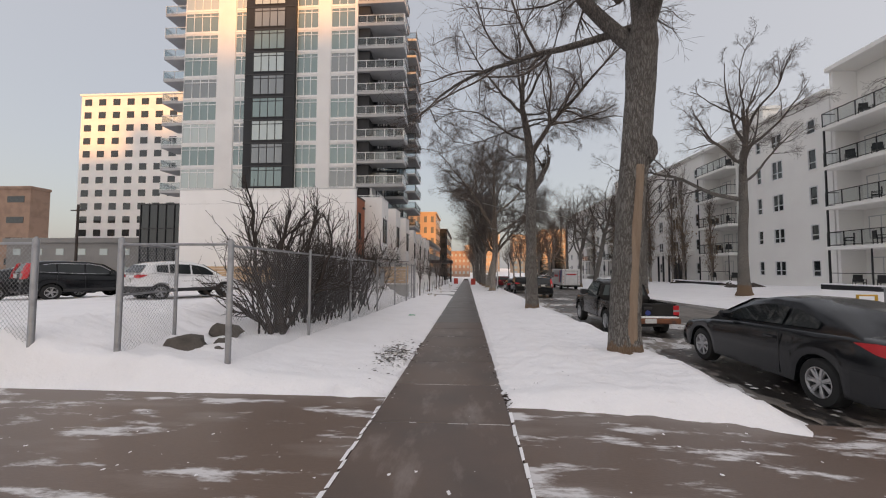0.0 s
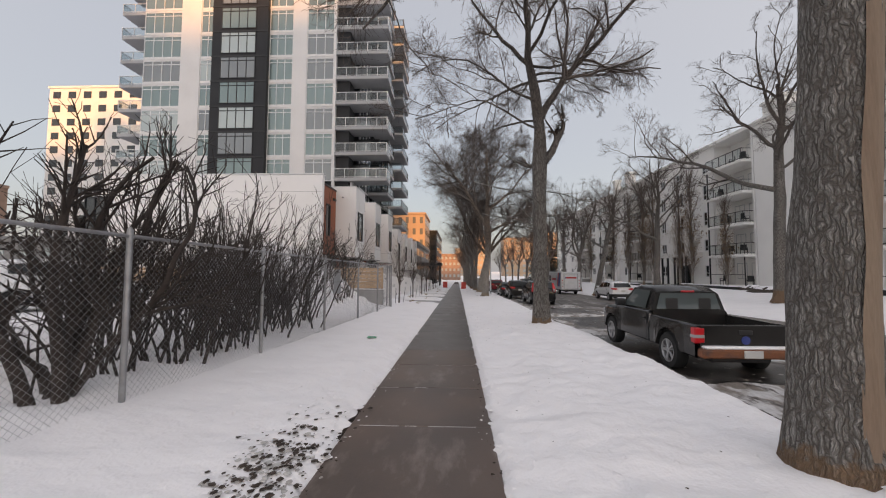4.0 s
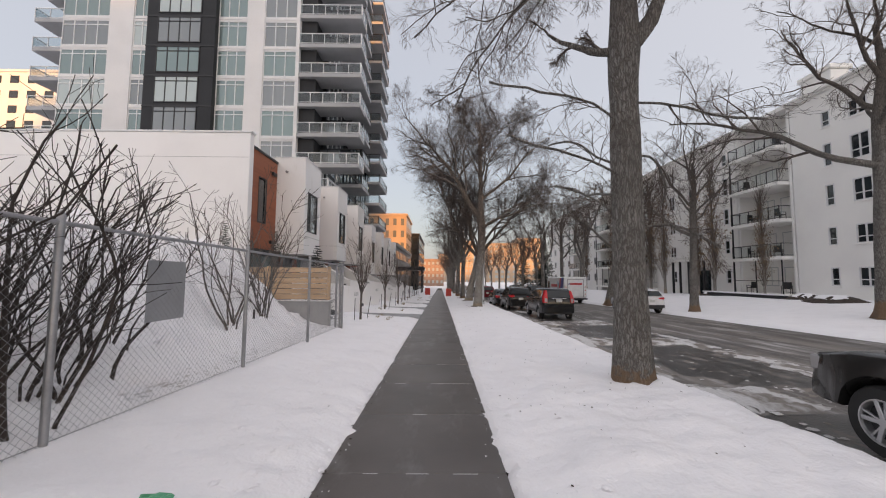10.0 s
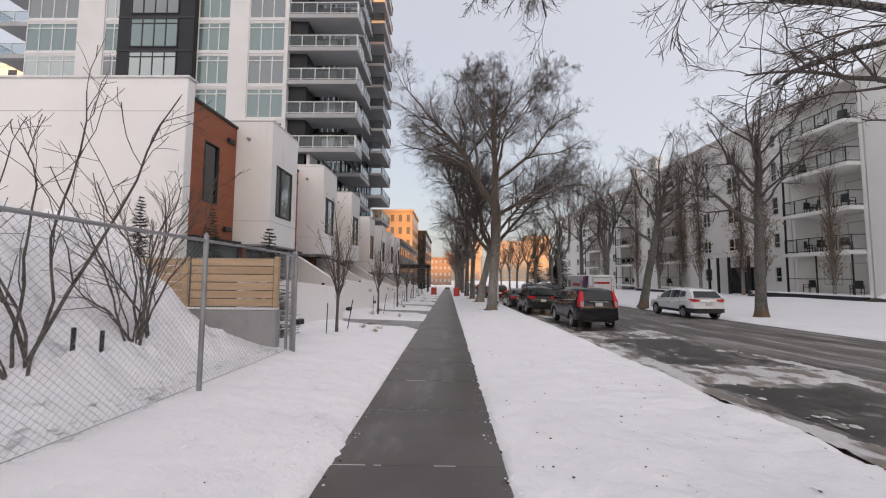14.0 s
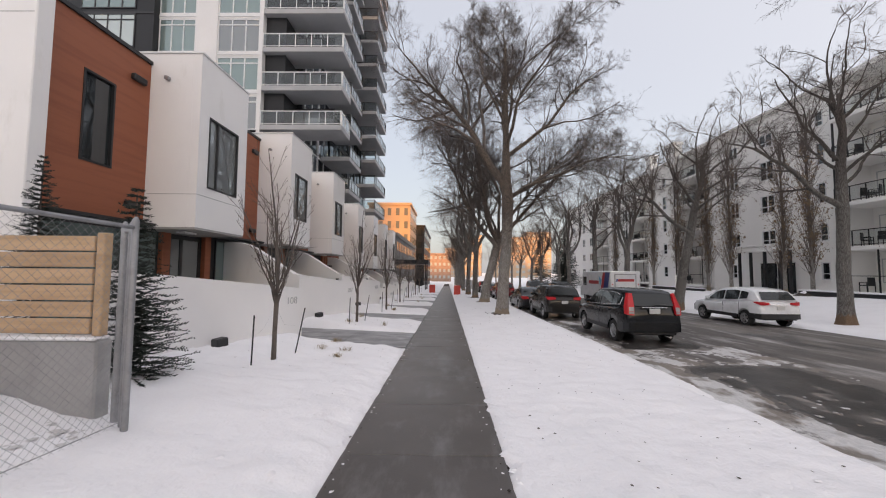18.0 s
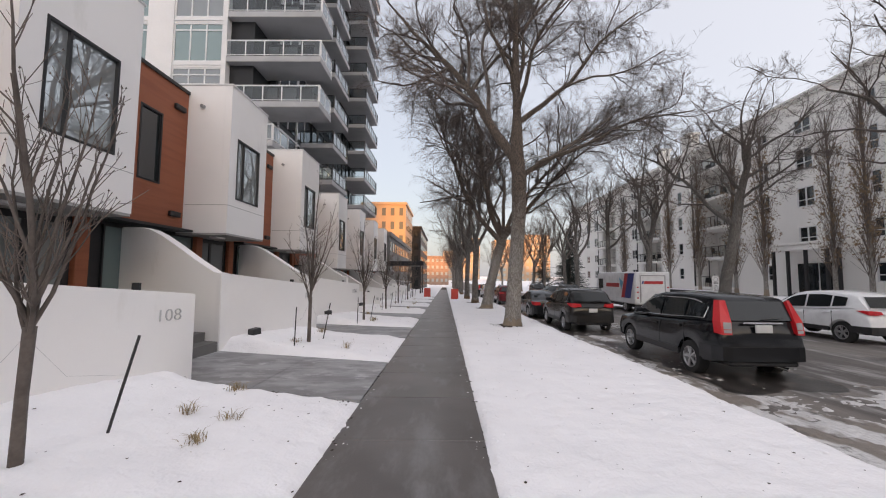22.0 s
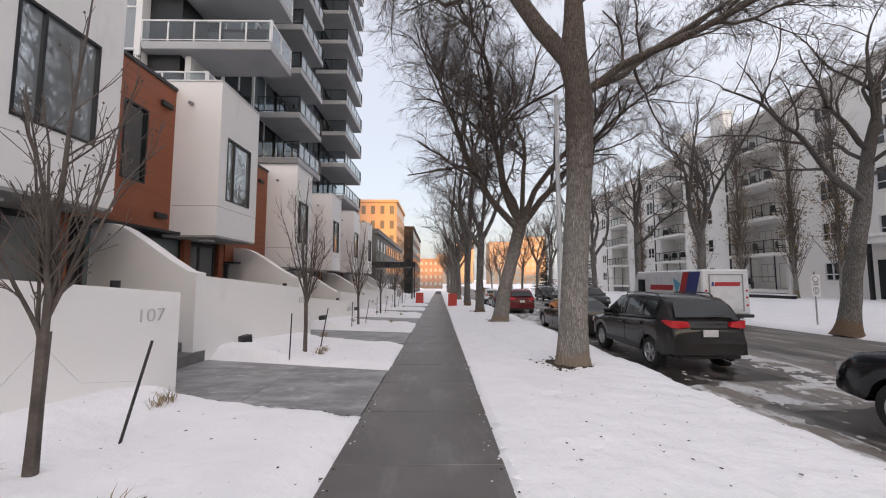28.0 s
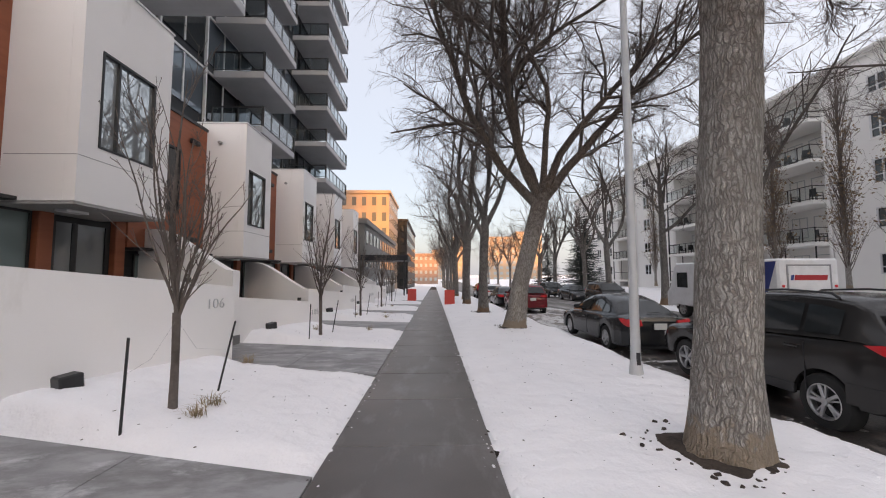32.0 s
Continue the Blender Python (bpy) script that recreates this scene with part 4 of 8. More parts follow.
tower_balcony("terrace", -14.84, -11.4, TY - 0.05, TY + 2.6, ZB - STOREY + 0.5, "se", label="low roof terrace with white railing")
for k in range(-1, NF):
    z = ZB + STOREY * k
    for i in range(7):   # glazed face towards the street
        ya = TY + 3.2 + i * 3.6
        part("window", MB().box(-12.62, -12.56, ya + 0.05, ya + 3.4, z + 0.42, z + 3.0), GLASS_BLUE if (i + k) % 3 else GLASS, tower)
        part("mullion", MB().box(-12.6, -12.45, ya - 0.06, ya + 0.05, z + 0.1, z + STOREY).box(-12.6, -12.48, ya + 0.05, ya + 3.54, z + 3.0, z + 3.12).box(-12.6, -12.5, ya + 1.75, ya + 1.82, z + 0.42, z + 3.0), WHITE_METAL if i < 2 else BLACK, tower)
    tower_balcony("side_balcony", -12.4, -9.5, 58.0, 62.9, z - 0.35, "sen", BLACK, label="dark-edged balcony over the street")
    tower_balcony("side_balcony", -12.4, -9.2, 69.6, 77.2, z - 0.35, "sen", BLACK, label="dark-edged balcony over the street")
for k in range(NF):
    z = ZB + STOREY * k
    tower_balcony("balcony", -14.84, -8.3, TY - 0.05, TY + 2.6, z, "se", label="concrete balcony with white railing and glass")
    tower_balcony("corner_balcony", -43.2, -39.95, TY + 0.3, TY + 3.4, z - 0.5, "sw", label="pointed corner balcony")
    for x in (-13.6, -12.3, -11.0):
        part("balcony_door", MB().box(x, x + 1.2, TY + 2.7, TY + 2.76, z + 0.45, z + 2.75), GLASS_GREY if x < -12 else GLASS, tower)
    part("balcony_frame", MB().box(-13.75, -9.7, TY + 2.65, TY + 2.72, z + 2.75, z + 2.9).box(-13.75, -13.62, TY + 2.65, TY + 2.72, z + 0.42, z + 2.75).box(-12.4, -12.3, TY + 2.62, TY + 2.69, z + 0.42, z + 2.75), BLACK, tower)
part("rear_block", MB().box(-13.1, -12.63, TY + 2.8, 79, 6, ZB + STOREY * NF), DARK, tower)
part("recess", MB().box(-14.84, -13.2, TY + 2.9, TY + 3.1, 6, ZB + STOREY * NF), DARK, tower)
part("post", MB().box(-13.0, -12.7, TY + 0.6, TY + 2.7, 6, ZB), TOWER_WHITE, tower)

glazed = thing("glazed_lobby", "dark glass block beside the townhouse end wall", "building")
part("body", MB().box(-36.0, -31.0, 40.2, 50, -1, 8.7), GLASS, glazed)
fr = MB()
for i in range(6):
    fr.box(-36.0 + i * 0.98, -35.92 + i * 0.98, 40.1, 40.19, -1, 8.75)
for z in (0.5, 3.2, 5.9, 8.6):
    fr.box(-36.0, -31.0, 40.09, 40.18, z, z + 0.12)
part("frame", fr, BLACK, glazed)


SIDING = mat("grey_siding", (0.20, 0.195, 0.19), rough=0.8, vary=0.06, scale=0.5, bump=0)
# ---- far office block, sunlit at the top --------------------------------
def block(name, label, x0, x1, y0, y1, z0, z1, wall, cols, rows, win=(0.55, 0.5), glass=None, sides="s", parapet=0.6, first=0.5):
    t = thing(name, label, "building")
    part("wall", MB().box(x0, x1, y0, y1, z0 - 6, z1), wall, t)
    part("parapet", MB().box(x0 - 0.3, x1 + 0.3, y0 - 0.3, y1, z1 + 0.004, z1 + parapet), wall, t)
    part("roof", MB().box(x0 + 0.2, x1 - 0.2, y0 + 0.2, y1 - 0.2, z1 + parapet + 0.004, z1 + parapet + 0.1), CONCRETE, t)
    dz = (z1 - z0 - first) / rows
    if "s" in sides:
        dx = (x1 - x0) / cols
        for i in range(cols):
            for j in range(rows):
                a, c = x0 + dx * (i + 0.5 - win[0] / 2), z0 + first + dz * (j + 0.5 - win[1] / 2)
                part("window", MB().box(a, a + dx * win[0], y0 - 0.06, y0 + 0.1, c, c + dz * win[1]), glass or GLASS, t)
    for s, xx in (("e", x1), ("w", x0)):
        if s in sides:
            m = max(2, round(cols * (y1 - y0) / (x1 - x0)))
            dy = (y1 - y0) / m
            for i in range(m):
                for j in range(rows):
                    a, c = y0 + dy * (i + 0.5 - win[0] / 2), z0 + first + dz * (j + 0.5 - win[1] / 2)
                    part("window", MB().box(xx - 0.06, xx + 0.06, a, a + dy * win[0], c, c + dz * win[1]), glass or GLASS, t)
    return t


block("office_block", "white concrete office block with rows of small dark windows", -120, -78, 110, 140, 4, 55, TOWER_WHITE, 9, 12, (0.5, 0.5), first=2)
block("brick_building", "low brown brick building beyond the car park", -150, -96, 78, 82, 0, 18.9, BRICK, 8, 4, (0.6, 0.3))
block("low_shed", "low grey flat-roofed building behind the car park", -62, -34, 48, 60, -0.5, 4.9, SIDING, 9, 2, (0.35, 0.35), glass=GLASS_PALE)
pole = thing("utility_pole", "dark brown wooden utility pole behind the car park", "pole", (-46.5, 43, 0.4))
part("shaft", MB().tube([(0, 0, -0.5), (0, 0, 8.8)], [0.16, 0.12], 10), SHRUB, pole)
part("cross_arm", MB().box(-0.9, 0.9, -0.06, 0.06, 8.0, 8.14), SHRUB, pole)

# ---- far end of the street ----------------------------------------------
block("corner_apartment_building", "tan apartment building catching the last sun", -19, -8.9, 112, 130, -2, 17.6, BEIGE_WARM, 5, 6, (0.42, 0.55), GLASS_GREY, sides="se")
block("dark_midrise", "dark brick mid-rise along the street", -16, -7.6, 78, 111, -2, 6.8, SIDING, 3, 3, (0.5, 0.5), sides="se")
block("dark_midrise", "grey mid-rise apartment building with balconies", -14, -6.6, 131, 170, -3, 14.5, DARK, 3, 5, (0.5, 0.5), sides="se")
block("end_apartment_building", "red-brown apartment block closing the street", -16, 2.0, 215, 235, -3, 10.5, BRICK, 8, 4, (0.5, 0.45), GLASS_PALE)
for x0, x1, y0, z1 in ((14, 26, 330, 30), (36, 58, 300, 27), (64, 84, 330, 34), (-2, 10, 420, 26), (26, 36, 420, 40)):
    block("distant_tower", "distant apartment block glowing orange in the low sun", x0, x1, y0, y0 + 20, -4, z1, BEIGE_WARM, 5, 8, (0.5, 0.5), GLASS_PALE)

canopy = thing("entrance_canopy", "dark flat canopy reaching over the far pavement", "canopy")
part("roof", MB().cbox(-8.5, -2.6, 76, 81, 2.6, 3.2, 0.05), DARK, canopy)
for y in (76.3, 80.6):
    part("post", MB().tube([(-3.0, y, gz(78) - 0.1), (-3.0, y, 2.62)], 0.09, 8), BLACK, canopy)

# ---- apartment house across the road ------------------------------------
APX = 29.0
apt = thing("apartment_house", "five-storey cream stucco apartment house with recessed balconies", "apartment house")
AS, AZ = 3.1, 0.27
SILLS = ((0.75, 1.35), (0.62, 1.35), (0.45, 1.6), (0.32, 1.75), (0.25, 1.2))   # window sill above the floor and height, storey by storey


def apt_window(x, ya, yb, z, h=1.35, mull=1):
    m = [ya + (yb - ya) * (i + 1) / (mull + 1) for i in range(mull)]
    window(apt, x, ya, yb, z, z + h, mullions=m, frame=WHITE_METAL, glass=GLASS, face=-1, w=0.08, depth=0.12, bars=(z + h * 0.35,))


def apt_wall(y0, y1, wins, x=APX, top=15.6, storeys=5):
    """A plain stretch of facade; wins: (offset, width, mullions) of each window axis."""
    b = MB()
    z = AZ - 1.5
    edges = [(AZ + s * AS + SILLS[s][0], AZ + s * AS + SILLS[s][0] + SILLS[s][1]) for s in range(storeys)]
    y = y0
    for a, c in sorted((y0 + o, y0 + o + w) for o, w, _ in wins):
        b.box(x, x + 0.4, y, a, z, top)
        lo = z
        for p, q in edges + [(top, top)]:
            b.box(x, x + 0.4, a, c, lo, p)
            lo = q
        y = c
    b.box(x, x + 0.4, y, y1, z, top)
    part("wall", b, STUCCO_WARM, apt)
    for o, w, m in wins:
        for p, q in edges:
            apt_window(x, y0 + o, y0 + o + w, p, q - p, m)
            part("sill", MB().cbox(x - 0.06, x - 0.016, y0 + o - 0.06, y0 + o + w + 0.06, p - 0.09, p - 0.004, 0.01), STUCCO_WARM, apt)
    for d, h in ((0.40, 0.22), (0.22, 0.16)):
        part("cornice", MB().cbox(x - d, x + 0.45, y0 - 0.05, y1 + 0.05, top + 0.004 + (0.0 if d < 0.3 else 0.165), top + (0.16 if d < 0.3 else 0.165 + h), 0.04), STUCCO_WARM, apt, "moulded cream cornice")


def apt_bay(y0, y1, x=APX, storeys=5, top=15.6):
    """A stack of recessed balconies."""
    part("bay_wall", MB().box(x + 1.8, x + 2.0, y0, y1, AZ - 1.5, top), STUCCO_WARM, apt)
    part("bay_cheek", MB().box(x, x + 1.795, y0, y0 + 0.25, AZ - 1.5, top), STUCCO_WARM, apt)
    part("bay_cheek", MB().box(x, x + 1.795, y1 - 0.25, y1, AZ - 1.5, top), STUCCO_WARM, apt)
    part("bay_post", MB().box(x - 0.95, x - 0.85, y1 - 0.40, y1 - 0.30, AZ - 1.2, AZ + AS * (storeys - 1)), BLACK, apt, "slim dark post through the balconies")
    part("cornice", MB().cbox(x - 0.3, x + 2.0, y0 - 0.1, y1 + 0.1, top + 0.004, top + 0.4, 0.05), STUCCO_WARM, apt)
    for s in range(storeys):
        z = AZ + s * AS
        bal = part("balcony", MB().cbox(x - 1.0, x + 1.795, y0 + 0.26, y1 - 0.26, z - 0.28, z, 0.04), STUCCO_WARM, apt, "balcony with black railing")
        fr = MB()
        ya, yb = y0 + 0.3, y1 - 0.3
        n = 5
        for i in range(n + 1):
            y = ya + (yb - ya) * i / n
            fr.box(x - 0.97, x - 0.92, y - 0.025, y + 0.025, z, z + 1.05)
        fr.box(x - 0.98, x - 0.91, ya, yb, z + 1.05, z + 1.10).box(x - 0.97, x - 0.92, ya, yb, z + 0.08, z + 0.12)
        for y in (ya, yb):
            fr.box(x - 0.97, x - 0.0, y - 0.025, y + 0.025, z + 1.05, z + 1.10).box(x - 0.97, x, y - 0.02, y + 0.02, z + 0.08, z + 0.12)
        if s == 0:   # the patio at the ground has tall dark frames in place of a railing
            fr = MB().box(x - 0.97, x - 0.90, ya, ya + 0.07, z, z + AS - 0.3).box(x - 0.97, x - 0.90, (ya + yb) / 2, (ya + yb) / 2 + 0.07, z, z + AS - 0.3).box(x - 0.97, x - 0.90, yb - 0.07, yb, z, z + AS - 0.3).box(x - 0.97, x - 0.91, ya + 0.08, yb - 0.08, z + 1.05, z + 1.10)
        part("railing", fr, BLACK, bal, "black metal railing")
        if s:
            part("railing_glass", MB().add([(x - 0.945, ya, z + 0.13), (x - 0.945, yb, z + 0.13), (x - 0.945, yb, z + 1.04), (x - 0.945, ya, z + 1.04)], [(0, 1, 2, 3)]), CLEAR, bal)
        w = (y1 - y0)
        window(apt, x + 1.8, y0 + 0.7, y0 + 0.7 + w * 0.42, z + 0.05, z + 2.3, mullions=(y0 + 0.7 + w * 0.21,), frame=GALV_PALE, face=-1, w=0.07, depth=0.05, name="balcony_door")
        window(apt, x + 1.8, y1 - 0.6 - w * 0.25, y1 - 0.6, z + 0.6, z + 2.3, frame=GALV_PALE, face=-1, w=0.07, depth=0.05, mullions=(y1 - 0.6 - w * 0.125,))


def apt_pier(y0, y1, top=17.6, x=APX):
    part("pier", MB().cbox(x - 0.5, x + 0.5, y0, y1, AZ - 1.5, top, 0.05), STUCCO_WARM, apt, "cream stucco pier rising above the roof")
    part("pier_cap", MB().cbox(x - 0.65, x + 0.65, y0 - 0.15, y1 + 0.15, top + 0.004, top + 0.35, 0.05), STUCCO_WARM, apt)


patio_chair = None
rc = random.Random(73)
for ya, yb in ((24.5, 31.5), (42.1, 47.9), (61.8, 67.3), (74.3, 79.9)):
    for k in range(5):
        for y in (ya + 1.2, (ya + yb) / 2 + 0.3, yb - 1.3):
            if rc.random() < 0.35:
                continue
            at = pose(APX - 0.25 + 0.5 * rc.random(), y + rc.uniform(-0.4, 0.4), AZ + k * AS, 0, 0, rc.uniform(-60, 240))
            if patio_chair:
                copy_thing(patio_chair, at)
                continue
            patio_chair = thing("balcony_chair", "dark metal armchair standing on a balcony", "chair", group="chairs on the balconies")
            part("seat", MB().cbox(-0.26, 0.26, -0.26, 0.26, 0.40, 0.46, 0.02), BLACK, patio_chair)
            part("backrest", MB().cbox(-0.26, 0.26, 0.22, 0.28, 0.461, 0.98, 0.02), BLACK, patio_chair)
            for sx in (-1, 1):
                part("armrest", MB().cbox(*sorted((sx * 0.27, sx * 0.32)), -0.26, 0.26, 0.62, 0.66, 0.015), BLACK, patio_chair)
                for sy in (-1, 1):
                    part("leg", MB().box(*sorted((sx * 0.262, sx * 0.30)), sy * 0.23 - 0.02, sy * 0.23 + 0.02, 0, 0.619), BLACK, patio_chair)
            patio_chair.matrix_basis = at


part("mass", MB().box(APX + 2.05, APX + 16, 14, 112, -1.5, 15.2), STUCCO_WARM, apt)
apt_wall(14, 24.4, ((1.2, 1.5, 1), (5, 1.5, 1)))
apt_bay(24.5, 31.5, top=17.2)
apt_wall(31.6, 42.0, ((1.3, 0.8, 0), (4.7, 1.25, 1), (7.2, 0.65, 0)))
part("pier", MB().cbox(APX + 0.5, APX + 2.0, 39.0, 41.4, 15.2, 17.4, 0.05), STUCCO_WARM, apt, "cream stucco pier rising above the roof")
part("pier_cap", MB().cbox(APX + 0.35, APX + 2.15, 38.85, 41.55, 17.404, 17.75, 0.05), STUCCO_WARM, apt)
apt_bay(42.1, 47.9)
apt_wall(48.0, 61.7, ((1.1, 0.7, 0), (5.7, 1.5, 1), (9.8, 1.15, 1)))
apt_bay(61.8, 67.3)
apt_pier(67.4, 69.2)
apt_wall(69.3, 73.0, ((1.0, 0.9, 0),))
apt_pier(73.1, 74.2)
apt_bay(74.3, 79.9)
apt_wall(80.0, 88.2, ((1.4, 1.5, 1), (5, 1.5, 1)))
apt_bay(88.3, 94.0)
apt_wall(94.1, 112, ((2, 1.5, 1), (6, 1.5, 1), (12, 1.5, 1), (16, 1.5, 1)))
porch = thing("entrance_porch", "white entrance porch on dark posts", "porch")
part("roof", MB().cbox(27.0, 28.97, 50.2, 56.0, 3.35, 3.75, 0.05), STUCCO_WARM, porch)
part("fascia", MB().cbox(26.9, 28.97, 50.1, 56.1, 3.754, 3.95, 0.04), STUCCO_WARM, porch)
for y in (50.5, 51.3, 52.9, 54.4, 55.7):
    part("post", MB().box(27.15, 27.33, y - 0.09, y + 0.09, -0.6, 3.348), BLACK, porch)
part("door", MB().box(28.9, 28.98, 52.0, 53.6, -0.2, 2.4), GLASS, porch)
part("side_light", MB().box(28.9, 28.98, 53.8, 55.4, -0.2, 2.4), GLASS, porch)
low = thing("retaining_wall", "low dark timber retaining wall at the lawn", "wall", kind="structure")
for y0, y1 in ((20.5, 28), (38.5, 47), (57, 66)):
    part("wall", MB().cbox(24.6, 24.9, y0, y1, -0.6, gz(y0) + 0.95, 0.02), DARK, low)
    part("snow_cap", MB().cbox(24.55, 24.95, y0, y1, gz(y0) + 0.954, gz(y0) + 1.04, 0.03), SNOW, low)
for bx, by, br in ((24.2, 34.6, 1.5), (25.0, 37.4, 1.2), (25.2, 46.5, 1.2)):
    bed = thing("planting_bed", "low dark planting bed showing through the snow", "planting bed", (bx, by, lawn(bx, by)), "planting beds on the lawn")
    rows = []
    for i in range(7):
        q = 1 - i / 6
        rows.append([(br * q * (1 + 0.3 * nz(math.cos(a), math.sin(a), 1.3, bx)) * math.cos(a), br * q * 1.3 * (1 + 0.3 * nz(math.cos(a), math.sin(a), 1.3, bx)) * math.sin(a), -0.15 + 0.5 * min(1, 1.6 * (1 - q)) + 0.06 * nz(6 * a, i, 1.1, bx)) for a in [2 * math.pi * (k % 18) / 18 for k in range(19)]])
    part("soil", MB().grid(rows), SOIL, bed)
    part("snow", MB().grid([[(x * 0.8 - 0.1, y * 0.8, z + 0.05 + 0.09 * nz(x, y, 1.7, bx)) for x, y, z in r] for r in rows[2:]]), SNOW, bed, smooth=True)
rack = thing("yellow_barrier", "small yellow steel barrier in the snow", "barrier", (18.5, 18.7, lawn(18.5, 18.7)))
part("frame", MB().tube([(-0.4, 0, -0.2), (-0.4, 0, 0.7), (0.4, 0, 0.7), (0.4, 0, -0.2)], 0.06, 8), YELLOW, rack)
part("cross_bar", MB().tube([(-0.4, 0, 0.35), (0.4, 0, 0.35)], 0.05, 8), YELLOW, rack)
ub = thing("utility_box", "grey steel utility box standing in the snow", "utility box", (20.2, 18.4, lawn(20.2, 18.4) - 0.1))
part("cabinet", MB().cbox(-0.8, 0.8, -0.5, 0.5, 0, 0.95, 0.03), GALV, ub)
part("lid", MB().cbox(-0.84, 0.84, -0.54, 0.54, 0.953, 1.02, 0.02), GALV, ub)
part("notice", MB().cbox(-0.2, 0.2, -0.512, -0.502, 0.4, 0.75, 0.003), WHITE_METAL, ub)

# unseen blocks added far behind the camera to shade the street from the low sun
rear = thing("rear_tower_row", "unseen tall blocks added far behind the street to hold off the low sun", "building", kind="structure")
e_x, e_y = math.sin(SUN_AZ), math.cos(SUN_AZ)
# spans across the sun's way: from, to, height shaded, and how far along they fall
for u0, u1, shade, v in ((-600, -110, 10, -137), (-110, -66, 37, -137), (-66, -57, 46, -137), (-57, -51, 43, -137), (-51, -44, 46, -137), (-44, -22, 39, -137), (-22, -17.6, 34, -55), (-17.6, -13.4, 31.5, -55), (-13.4, -6, 32.5, -55), (-6, 1, 33.5, -55), (1, 6, 35, -55), (6, 20, 37.5, -55), (20, 30, 6.5, -111), (30, 58, 26, -60), (58, 76, 2, -207), (76, 122, 26, -150), (122, 700, 2.5, -320)):
    h = shade + (600 - v) * math.tan(SUN_ELEV)
    b = MB().box(u0, u1, 600, 640, -6, h)
    b.v = [(-e_y * u + e_x * v, e_x * u + e_y * v, z) for u, v, z in b.v]
    part("block", b, CONCRETE, rear)

# ---- bare trees ----------------------------------------------------------
def tubes_mesh(name, tubes, sides, material):
    """One mesh of many tapered tubes. tubes: (points as an n x 3 array, radii)."""
    V, F, base = [], [], 0
    groups = {}
    for p, r in tubes:
        groups.setdefault(len(p), []).append((p, r))
    for n, some in groups.items():
        P = np.array([p for p, _ in some])
        R = np.array([r for _, r in some])
        D = np.empty_like(P)
        D[:, 1:-1], D[:, 0], D[:, -1] = P[:, 2:] - P[:, :-2], P[:, 1] - P[:, 0], P[:, -1] - P[:, -2]
        D /= np.linalg.norm(D, axis=2, keepdims=True) + 1e-9
        ref = np.where(np.abs(D[:, :1, 2:3]) < 0.8, np.array([[[0, 0, 1.0]]]), np.array([[[1.0, 0, 0]]]))
        A = np.cross(D, np.broadcast_to(ref, D.shape))
        A /= np.linalg.norm(A, axis=2, keepdims=True) + 1e-9
        B = np.cross(D, A)
        w = np.arange(sides) * 2 * np.pi / sides
        ring = P[:, :, None] + (A[:, :, None] * np.cos(w)[:, None] + B[:, :, None] * np.sin(w)[:, None]) * R[:, :, None, None]
        V.append(ring.reshape(-1, 3))
        m = len(some)
        t, k, j = np.meshgrid(np.arange(m), np.arange(n - 1), np.arange(sides), indexing="ij")
        a = base + (t * n + k) * sides
        F.append(np.stack([a + j, a + (j + 1) % sides, a + sides + (j + 1) % sides, a + sides + j], -1).reshape(-1, 4))
        base += m * n * sides
    V, F = np.concatenate(V), np.concatenate(F)
    me = bpy.data.meshes.new(name)
    me.vertices.add(len(V))
    me.vertices.foreach_set("co", V.ravel())
    me.loops.add(F.size)
    me.loops.foreach_set("vertex_index", F.ravel().astype(np.int32))
    me.polygons.add(len(F))
    me.polygons.foreach_set("loop_start", np.arange(0, F.size, 4, dtype=np.int32))
    me.polygons.foreach_set("use_smooth", np.ones(len(F), bool))
    me.update()
    me.validate()
    me.materials.append(material)
    return me


def bough(rng, start, way, length, r0, r1, n, wander, lift):
    """A wandering branch: points and radii."""
    p, d = [np.array(start, float)], np.array(way, float)
    d /= np.linalg.norm(d)
    for _ in range(n - 1):
        d = d + rng.normal(0, wander, 3) + (0, 0, lift)
        d /= np.linalg.norm(d)
        p.append(p[-1] + d * length / (n - 1))
    return np.array(p), np.linspace(r0, r1, n)


def side_way(rng, d, spread):
    a = rng.normal(0, 1, 3)
    a -= d * (a @ d)
    a /= np.linalg.norm(a) + 1e-9
    return d * math.cos(spread) + a * math.sin(spread)


def branch_out(rng, parent, count, frac, len_range, spread, r_scale, n, wander, lift, droop=0.0):
    p, r = parent
    out = []
    total = np.linalg.norm(p[-1] - p[0])
    for _ in range(count):
        u = frac[0] + (frac[1] - frac[0]) * rng.random()
        i = min(int(u * (len(p) - 1)), len(p) - 2)
        w = u * (len(p) - 1) - i
        at, d = p[i] * (1 - w) + p[i + 1] * w, p[i + 1] - p[i]
        d = d / (np.linalg.norm(d) + 1e-9)
        rad = (r[i] * (1 - w) + r[i + 1] * w) * r_scale
        L = total * rng.uniform(*len_range) * (1.15 - 0.5 * u)
        out.append(bough(rng, at, side_way(rng, d, rng.uniform(*spread)), L, rad, rad * 0.35, n, wander, lift - droop * rng.random()))
    return out


